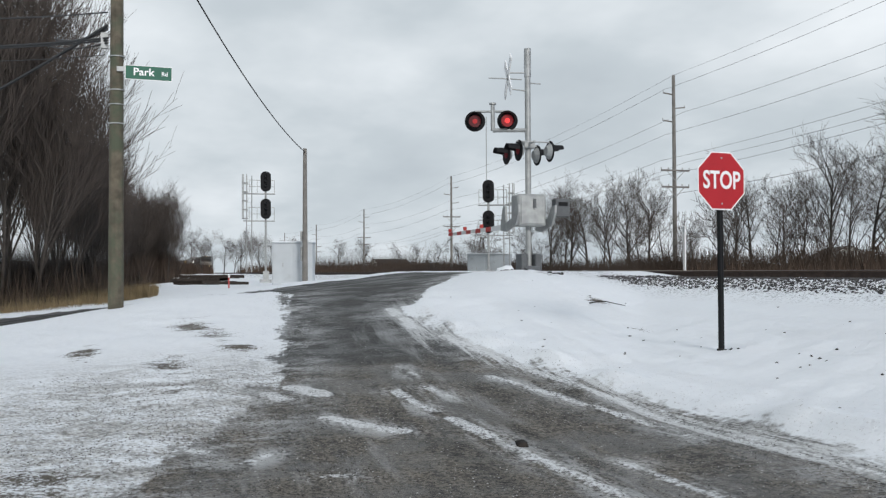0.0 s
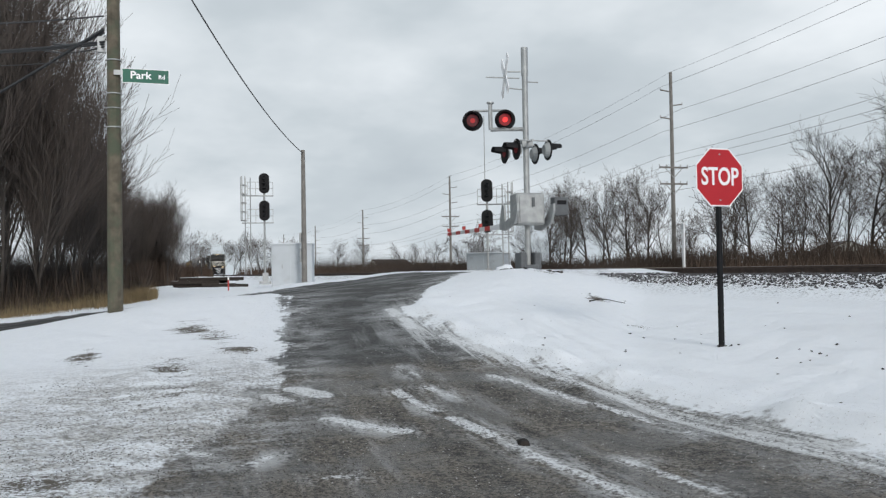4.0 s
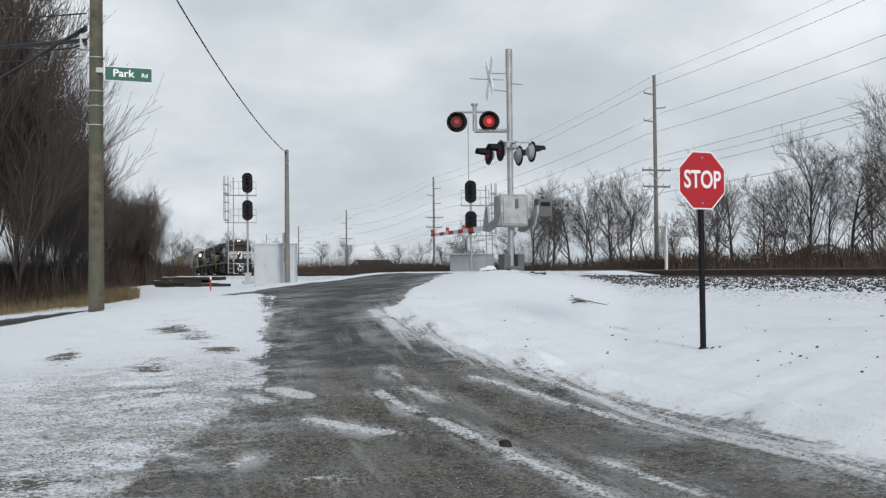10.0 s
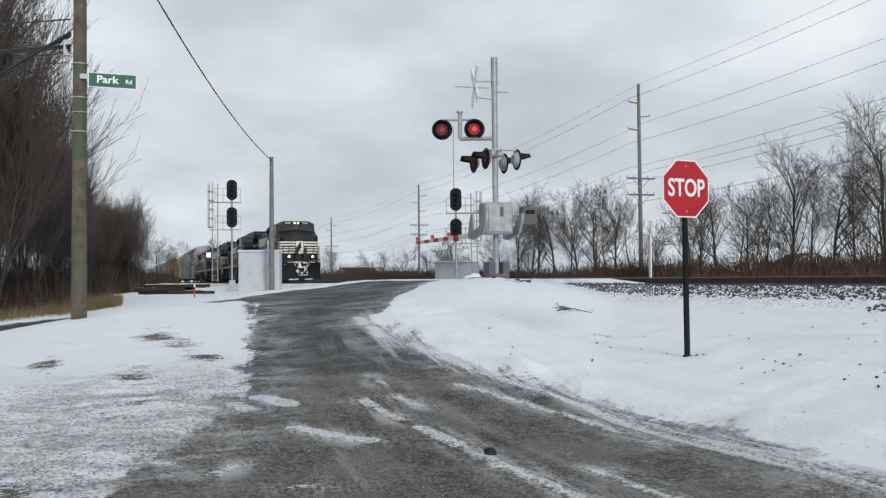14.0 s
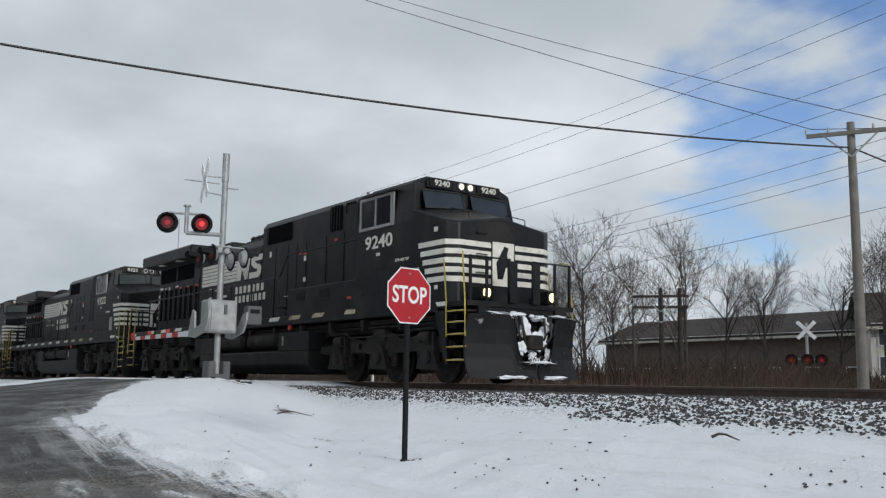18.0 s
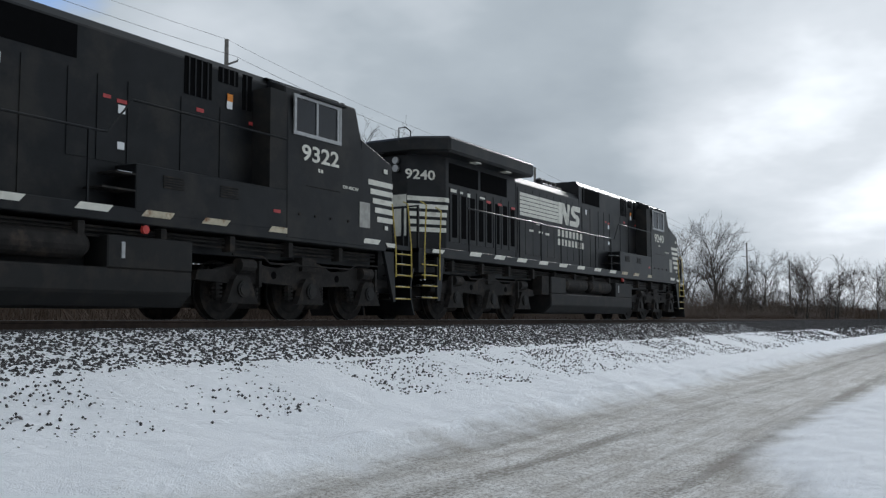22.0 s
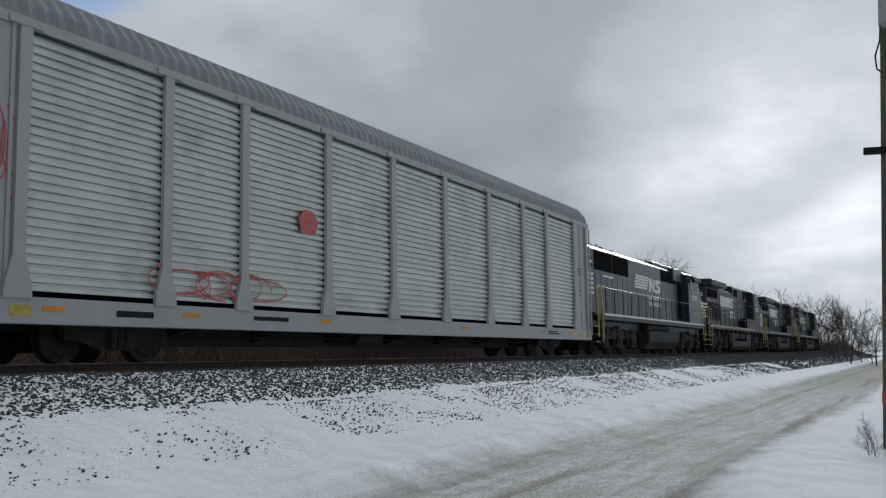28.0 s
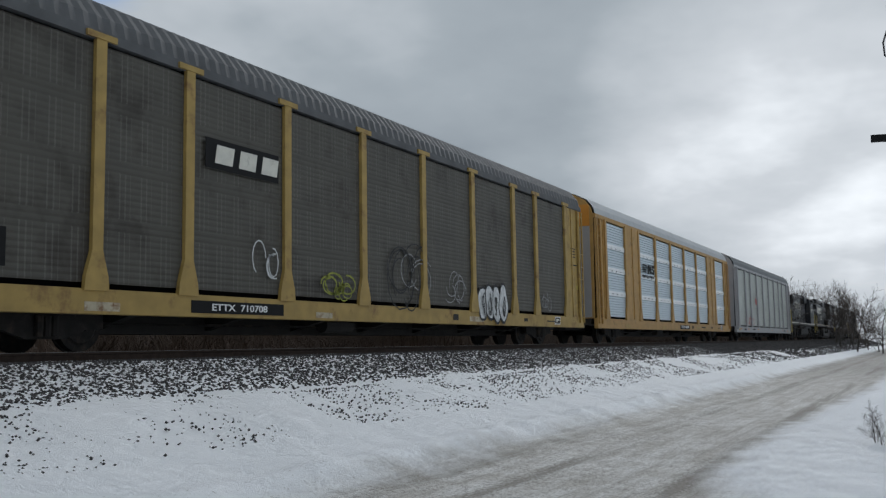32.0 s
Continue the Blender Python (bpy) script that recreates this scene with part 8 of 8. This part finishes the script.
# bare trees beyond the track, seen against the sky
for az, el, d, kind in ((66.3, 5.2, 75, 0), (65.2, 5.9, 78, 1), (64.0, 6.2, 76, 2), (62.6, 6.0, 74, 3), (61.6, 6.5, 78, 0), (60.6, 6.4, 72, 1), (67.4, 3.9, 90, 2),
                        (57.8, 3.9, 85, 3), (55.6, 5.6, 70, 1), (54.6, 6.6, 62, 2), (53.0, 5.3, 72, 0), (51.9, 5.2, 68, 3), (50.5, 7.7, 62, 1), (49.4, 5.6, 74, 0), (48.4, 7.6, 64, 2), (47.1, 6.4, 70, 3),
                        (45.4, 9.7, 58, 0), (43.6, 7.6, 62, 1), (42.6, 9.2, 57, 2), (39.6, 8.6, 60, 3), (37.4, 6.8, 64, 0), (35.0, 7.2, 62, 1), (31.2, 7.6, 55, 2), (28.8, 8.2, 56, 3), (24.8, 8.8, 52, 0), (22.6, 6.2, 60, 1),
                        (-10.5, 8.2, 75, 2), (-14.5, 9.4, 68, 0), (-19, 8.6, 74, 1), (-23, 9.6, 66, 3), (-27, 9.8, 64, 2), (-31, 9.2, 66, 0), (-35, 9.9, 62, 1), (-39.5, 10.4, 60, 3), (-41.6, 10.6, 66, 2), (-45.5, 9.0, 62, 1),
                        (-49.4, 8.4, 68, 0), (-52.6, 8.8, 64, 2), (-54.9, 9.6, 66, 3), (-58.3, 7.6, 76, 1), (-60.5, 7.8, 82, 0), (-63.5, 7.2, 88, 2), (-66.6, 6.6, 96, 3), (-68.6, 6.2, 100, 0), (-70.6, 6.4, 104, 1), (-74.0, 5.9, 112, 2), (-76.4, 5.9, 118, 3),
                        (-78.9, 4.0, 150, 0), (-80.8, 3.8, 160, 1), (-81.6, 3.3, 170, 2), (-83.4, 2.8, 190, 3), (-84.8, 3.3, 180, 0), (-85.9, 3.0, 190, 1), (-88.2, 2.7, 200, 2),
                        (79.4, 2.2, 170, 0), (77.9, 2.3, 175, 1), (75.5, 2.0, 190, 2), (74.6, 1.9, 190, 3), (81.8, 2.4, 180, 1), (86.8, 2.7, 170, 2), (85.6, 2.2, 190, 3), (88.0, 2.9, 180, 0), (72.0, 2.0, 190, 1), (70.8, 2.2, 190, 0), (88.9, 2.6, 150, 1), (87.4, 2.2, 140, 3), (86.2, 2.6, 150, 2), (85.2, 2.4, 150, 0), (84.6, 2.9, 160, 1), (84.0, 2.4, 150, 3), (83.2, 2.6, 165, 2), (82.6, 2.2, 170, 0)):
    x, y = at(az, d)
    g = ground_at(x, y) - .1
    h = up(d, el) - g
    me = ROUND[kind]
    tree("tree", me, "bare deciduous tree with fine twigs against the sky", x, y, g, h / ROUND_TALL[kind] * (1.0 if az > 56 else 1.12 if az > 41 else 1.2 if az > 20 else 1.4 if -48 < az < -36 else 1.3 if -56 < az < -36 else 1.08), rnd.uniform(0, 360), "bare trees beyond the track")
    if d < 120 and (kind % 2 and az > 56 or az < 0):
        x, y = at(az + rnd.uniform(.35, .8), d + rnd.uniform(4, 9))
        tree("tree", ROUND[(kind + 2) % 4], "bare deciduous tree with fine twigs against the sky", x, y, g, h / ROUND_TALL[(kind + 2) % 4] * rnd.uniform(.72, .98), rnd.uniform(0, 360), "bare trees beyond the track")
x, y = at(3.6, 46)
tree("tree", OAK, "large spreading bare oak tree beyond the track", x, y, ground_at(x, y) - .1, (up(46, 18.2) - 1.0) / OAK_TALL, 40)
x, y = at(-1.2, 45)
tree("tree", OAK, "bare oak tree rising behind dark conifers", x, y, ground_at(x, y) - .1, (up(45, 16.6) - 1.0) / OAK_TALL, 165)
x, y = at(-11.4, 50)
tree("tree", OAK, "bare oak tree beyond the track", x, y, ground_at(x, y) - .1, (up(50, 13.5) - 1.0) / OAK_TALL, 280)


def conifer_mesh(seed, h, r, tiers):
    """Trunk, and a crown of drooping needle sprays with gaps."""
    rnd_ = random.Random(seed)
    b = bmesh.new(); rod(b, (0, 0, -.2), (0, 0, h * .97), .03 * h, .006 * h, n=7)
    trunk = mesh_of("trunk", b, BARK)
    v, f = [], []
    for t in range(tiers):
        k = t / tiers
        z = h * (.08 + .90 * k)
        reach = r * (1 - k) ** .7 * rnd_.uniform(.7, 1.15) + .08
        n = max(6, int(20 * (1 - k) + 5))
        for i in range(n):
            a = 6.2832 * (i + rnd_.random()) / n
            L = reach * rnd_.uniform(.65, 1.12)
            d = Vector((math.cos(a), math.sin(a), -.28 + .4 * k + rnd_.uniform(-.22, .22)))
            s = Vector((-math.sin(a), math.cos(a), 0))
            m = max(3, int(L / .22))
            for j in range(m):
                q0 = d * L * (j + .2) / m + Vector((0, 0, z + rnd_.uniform(-.28, .28)))
                w = (.13 + .30 * (1 - j / m)) * L * .40 + .06
                for sg in (-1, 1):
                    i0 = len(v)
                    tip = q0 + (s * sg * w * rnd_.uniform(.7, 1.3) + d * w * .9) + Vector((0, 0, rnd_.uniform(-.12, .03)))
                    wide = d * L / m * .9
                    v += [tuple(q0), tuple(q0 + wide), tuple(tip + wide * .3), tuple(tip)]
                    f.append((i0, i0 + 1, i0 + 2, i0 + 3))
    me = bpy.data.meshes.new("crown")
    me.from_pydata(v, [], f)
    me.materials.append(NEEDLE)
    return [trunk, me]


FIR = [conifer_mesh(5, 8.0, 3.7, 44), conifer_mesh(6, 8.0, 2.3, 30), conifer_mesh(9, 10.0, 2.9, 26), conifer_mesh(12, 8.0, 4.4, 46)]
for az, el, d, k in ((9.4, 7.8, 44, 1), (0.4, 9.6, 41, 3), (-2.6, 8.4, 40, 0), (-5.0, 6.0, 43, 3), (2.2, 7.6, 39, 0), (19.9, 5.6, 60, 1), (16.6, 4.8, 62, 0), (-43.1, 10.8, 58, 2), (-17.0, 8.6, 60, 2), (22.0, 3.6, 66, 1)):
    x, y = at(az, d)
    g = ground_at(x, y) - .1
    h = up(d, el) - g
    tree("conifer", FIR[k], "dark green conifer with drooping snowy branches", x, y, g, h / (10.0 if k == 2 else 8.0), rnd.uniform(0, 360), "conifers beyond the track")


def brush_strip(name, label, spots, material, n, hmin, hmax, seed, lean=.35, w=.012):
    """A tangle of thin upright stems, as one mass; spots: ranges of x, y."""
    rng = np.random.default_rng(seed)
    tot = sum(abs(s[1] - s[0]) for s in spots)
    V, F = [], []
    for x0, x1, y0, y1, k in spots:
        m = int(n * abs(x1 - x0) / tot)
        x, y = rng.uniform(x0, x1, m), rng.uniform(y0, y1, m)
        z = height(x, y) - .05
        h = rng.uniform(hmin, hmax, m) * k * (0.75 + .4 * np.sin(x * .35) * np.sin(x * .13 + 1))
        dx, dy = rng.normal(0, lean, m) * h, rng.normal(0, lean, m) * h
        a = rng.uniform(0, 6.28, m)
        cx, cy = np.cos(a) * w * k, np.sin(a) * w * k
        p0 = np.stack([x - cx, y - cy, z], 1); p1 = np.stack([x + cx, y + cy, z], 1)
        q = np.stack([x + dx * .4, y + dy * .4, z + h * .6], 1)
        t = np.stack([x + dx, y + dy, z + h], 1)
        i0 = len(V) * 0 + sum(len(c) for c in V)
        V.append(np.stack([p0, p1, q + [w * .5, 0, 0], q - [w * .5, 0, 0], t], 1).reshape(-1, 3))
        k5 = i0 + 5 * np.arange(m)
        F += np.stack([k5, k5 + 1, k5 + 2, k5 + 3], 1).tolist() + np.stack([k5 + 3, k5 + 2, k5 + 4], 1).tolist()
    me = bpy.data.meshes.new(name)
    me.from_pydata(np.concatenate(V).tolist(), [], F)
    me.materials.append(material)
    return tagged(new(name, me), label, "brush", kind="stuff")


brush_strip("brush", "tangled brown winter brush along the far side of the track", [(-120, -32, 24, 33, .85), (-34, -14, 20, 34, .62), (6, 60, 23, 32, 1.5), (-14, 6, 30, 36, 1.2), (60, 140, 20, 34, 2.0), (140, 300, 18, 44, 3.0), (-230, -120, 22, 40, 1.6)], BRUSH, 84000, .9, 2.3, 5, w=.030)
brush_strip("brush", "dense brown brush below the bare trees", [(-110, -34, 27, 35, 1.0), (-36, -12, 30, 36, .5), (30, 120, 34, 42, 1.6)], BRUSH, 52000, 1.0, 2.4, 35, .22, w=.034)
brush_strip("treeline", "dark distant treeline along the horizon", [(-230, -150, 18, 62, 2.0), (-230, -150, 3, 8.5, 1.8)], BRUSH, 16000, 1.2, 3.0, 45, .2, w=.05)
brush_strip("hedge", "low dark scrub beside the far side of the track", [(-12, 16, 16.3, 21.5, .75), (16, 60, 16.3, 20.5, 1.9), (60, 150, 16.3, 21.5, 2.0), (24, 130, 17.0, 23.0, 2.1)], BRUSH, 54000, .45, 1.05, 15, .3, w=.026)
brush_strip("thicket", "dense dark brush at the end of the wood", [(-100, -78, -1.4, 1.3, 1.0)], UNDERBRUSH, 9000, 1.5, 5.6, 26, .10, w=.035)
brush_strip("undergrowth", "dense brown undergrowth inside the roadside wood", [(-60, -34, -14, -1.8, 1.0), (-110, -60, -14, -.6, 1.3), (-190, -110, -12, 2.4, 1.6)], UNDERBRUSH, 66000, 1.3, 3.9, 6, w=.036)
brush_strip("undergrowth", "dense brown thicket deep in the wood", [(-150, -50, -34, -13, 1.4)], UNDERBRUSH, 16000, 1.5, 4.0, 66, w=.07)
brush_strip("dry_grass", "tall straw-coloured dry grass at the wood's edge", [(-36.0, -31.0, -9, -1.2, 1.0), (-46, -33, -2.6, .0, 1.0)], GRASS, 15000, .5, 1.3, 7, .30, .010)
brush_strip("far_weeds", "low dry weeds beyond the track", [(-20, 24, 17.5, 30, .8)], GRASS, 5000, .2, .6, 8, .3, .012)
for i in range(90):
    x = rnd.choice([rnd.uniform(-110, -30), rnd.uniform(8, 60), rnd.uniform(60, 220)])
    y = rnd.uniform(24, 44)
    tree("shrub", SHRUB[i % 3], "leafless brown shrub beyond the track", x, y, ground_at(x, y) - .05, rnd.uniform(.9, 1.6) * (1.7 if x > 60 else 1), rnd.uniform(0, 360), "shrubs beyond the track")
for i in range(30):
    x, y = at(rnd.choice([rnd.uniform(-83.5, -80.2), rnd.uniform(-78, -76.5), rnd.uniform(-88, -85)]), rnd.uniform(95, 130))
    tree("shrub", SHRUB[i % 3], "dense leafless brown thicket beyond the track", x, y, ground_at(x, y) - .05, rnd.uniform(1.2, 1.9), rnd.uniform(0, 360), "shrubs beyond the track")
for i in range(4):
    x, y = 15.6 + rnd.uniform(-.6, 1.0), .62 + rnd.uniform(-.25, .25)
    tree("weed", SHRUB[i % 3], "dry brown weed stalks standing in snow", x, y, ground_at(x, y) - .05, rnd.uniform(.12, .22), rnd.uniform(0, 360), "weeds by the road")

# ---- houses beyond the track ----
ROOF_BROWN = mat("brown_shingles", (0.046, 0.035, 0.030), 0.9, vary=0.25, scale=3, bump=0.3, bump_scale=14, dirt=(0.065, 0.053, 0.047), dirt_at=.6)
SIDING = mat("cream_siding", (0.58, 0.56, 0.50), 0.7, vary=0.08, scale=3)
BROWNWALL = mat("brown_brick_wall", (0.13, 0.10, 0.085), 0.85, vary=0.2, scale=4, bump=0.2)
PANE = mat("window_glass", (0.03, 0.035, 0.045), 0.1, vary=0.1)


def house(x, y, yaw, w, depth, eave, ridge, wall_m, label, cols, storeys=2, name="house", dormer=False):
    g = ground_at(x, y)
    u = thing(name, label, "house", pose(x, y, g - .2, 0, 0, yaw))
    b = bmesh.new()
    pts = [(-depth / 2, 0), (depth / 2, 0), (depth / 2, eave), (0, ridge), (-depth / 2, eave)]
    extrude(b, pts, -w / 2, w / 2, "x")
    part("wall", b, wall_m, u)
    for s in (-1, 1):
        b = bmesh.new()
        k = (ridge - eave) / (depth / 2)
        o = .5
        extrude(b, [(0, ridge + .02), (s * (depth / 2 + o), eave - k * o + .02), (s * (depth / 2 + o), eave - k * o + .17), (0, ridge + .19)], -w / 2 - .4, w / 2 + .4, "x")
        part("roof", b, ROOF_BROWN, u)
    sh = (eave - .4) / storeys
    for f in range(storeys):
        for i in range(cols):
            cx = -w / 2 + w * (i + .5) / cols
            z0 = .9 + f * sh
            b = bmesh.new(); box(b, cx - .55, cx + .55, -depth / 2 - .06, -depth / 2 - .01, z0, z0 + 1.25)
            wn = part("window", b, WHITE, u)
            b = bmesh.new(); box(b, cx - .47, cx + .47, -depth / 2 - .08, -depth / 2 - .061, z0 + .08, z0 + 1.17)
            part("pane", b, PANE, wn)
    for i in range(max(1, storeys)):
        b = bmesh.new(); box(b, w / 2 + .01, w / 2 + .06, -.5, .5, .9 + i * sh, 2.1 + i * sh)
        wn = part("window", b, WHITE, u)
        b = bmesh.new(); box(b, w / 2 + .061, w / 2 + .08, -.42, .42, .98 + i * sh, 2.02 + i * sh)
        part("pane", b, PANE, wn)
    b = bmesh.new(); box(b, -w / 2 - .3, w / 2 + .3, -depth / 2 - .62, -depth / 2 - .45, eave - .32, eave - .16)
    part("gutter", b, SIDING, u)
    b = bmesh.new(); box(b, -w / 2, w / 2, -depth / 2 - .5, -depth / 2 - .1, ridge * 0 + eave + .02, eave + .06)
    part("snow_line", b, SNOW, u)
    return u


house(-43.4, 60.5, -1.5, 23.8, 8, 4.4, 5.95, BROWNWALL, "long low brown apartment building with dark shingle roof", 8, 1, "apartment_building")
house(*at(26.9, 66), 38, 7.5, 8.5, 4.0, 6.1, SIDING, "cream two-storey house with brown gabled roof", 4)
house(*at(16.0, 88), 20, 14, 9, 3.8, 5.6, SIDING, "cream row house with brown roof behind conifers", 5)
house(*at(50.0, 190), -30, 22, 9, 3.0, 5.0, SIDING, "pale low house with snowy yard beyond trees", 4, 1)
house(*at(76.2, 300), -70, 12, 8, 2.8, 4.8, SIDING, "distant pale farmhouse across snowy fields", 4, 1)
house(*at(73.4, 420), -60, 24, 12, 3.0, 4.6, BROWNWALL, "distant long brown barn with low roof", 8, 1, "barn")
for az, d in ((-33.0, 75), (6.0, 60)):
    x, y = at(az, d)
    house(x, y, rnd.uniform(-10, 10), 10, 6, 1.9, 2.4, GREYWOOD if az < -20 else SIDING, "low shed seen under the train", 3, 1, "shed")

# ---- small things on the ground ----
def lump(name, label, category, x, y, r, material, seed, squash=.6, group=""):
    rr = random.Random(seed)
    u_b = bmesh.new()
    bmesh.ops.create_icosphere(u_b, subdivisions=2, radius=r, matrix=Matrix.Diagonal((1.15, 1, squash, 1)))
    for w in u_b.verts:
        w.co *= 1 + .35 * noise.noise(w.co / r * 1.3 + Vector((seed, 0, 0)))
    ob = new(name, mesh_of(name, u_b, material))
    ob.matrix_world = pose(x, y, ground_at(x, y) + r * squash * .45, 0, 0, rr.uniform(0, 360))
    return tagged(ob, label, category, group)


lump("stone", "dark round stone lying on the icy road", "stone", -7.8, 3.12, .055, GRIME, 3, .8)
lump("stone", "dark stone on the snowy verge", "stone", *at(-22.1, 9.0), .09, GRIME, 5)
rx, ry = at(-9.3, 11.2)
lump("stone", "brown boulder at the edge of the ballast", "stone", rx, ry, .12, BARK, 6, .9)
for i in range(44):
    a, d = rnd.uniform(46, 74), rnd.uniform(8, 20)
    x, y = at(a, d)
    if road_mask(x, y) < -.5:
        lump("clod", "small dark clod of earth on snow", "clod", x, y, rnd.uniform(.007, .020), BARK if i % 2 else GRIME, i, .5, "clods on the snow")
for i in range(14):
    x, y = rnd.uniform(-13, -7.5), rnd.uniform(6.9, 8.8)
    lump("clod", "small dark clod of earth on snow", "clod", x, y, rnd.uniform(.008, .024), GRIME, i + 100, .5, "clods on the snow")

mx, my = at(67.7, 22.2)
for i in range(22):
    x, y = mx + rnd.gauss(0, .55), my + rnd.gauss(0, .55)
    lump("clod", "dark clod of frozen earth beside the signal mast", "clod", x, y, rnd.uniform(.02, .06), GRIME if i % 3 else BARK, i + 300, .5, "clods on the snow")
lump("snow_mound", "small heap of dirty snow beside the cabinet", "snow heap", *at(69.1, 42), .42, SNOW, 41, .7)


def stick(x, y, length, yaw, label, r=.02, material=None):
    u_b = bmesh.new()
    pts = [Vector((length * (i / 4 - .5), .05 * length * math.sin(i * 1.7), .02 + .04 * math.sin(i))) for i in range(5)]
    for i in range(4):
        rod(u_b, pts[i], pts[i + 1], r * (1 - .15 * i), r * (1 - .15 * (i + 1)), n=6)
    ob = new("stick", mesh_of("stick", u_b, material or BARK))
    slope = math.degrees(math.atan2(float(height(x, y + .2)) - float(height(x, y - .2)), .4))
    ob.matrix_world = pose(x, y, ground_at(x, y) + .03 + r * .8, slope, 0, yaw)
    return tagged(ob, label, "stick")


stick(*at(63.0, 17.2), .75, 30, "thin dark stick on the snow", .014, ROTTEN)
stick(*at(37.5, 11.0), .3, 40, "short dark stick on the snow", .02)
lx, ly = at(-28.9, 11.6)
stick(lx, ly, .9, -50, "broken dark log on the ballast slope", .12, ROTTEN)
stick(lx + .25, ly - .12, .5, -20, "split dark piece of log on the ballast slope", .07, ROTTEN)


# ---- movement ----
def motions():
    for u, x in UNITS:
        walk(u, [(t, pose(x + SPEED * (t - 19.5), TRACK_Y, RAIL)) for t in np.arange(0, 32.1, 2.0)])
    step = 1 / FPS
    for w, x, z in WHEELS:
        turn = math.degrees(SPEED * step / z)
        walk(w, [(i * step, pose(x, 0, z, 0, (i * turn) % 360, 0)) for i in range(961)])


motions()
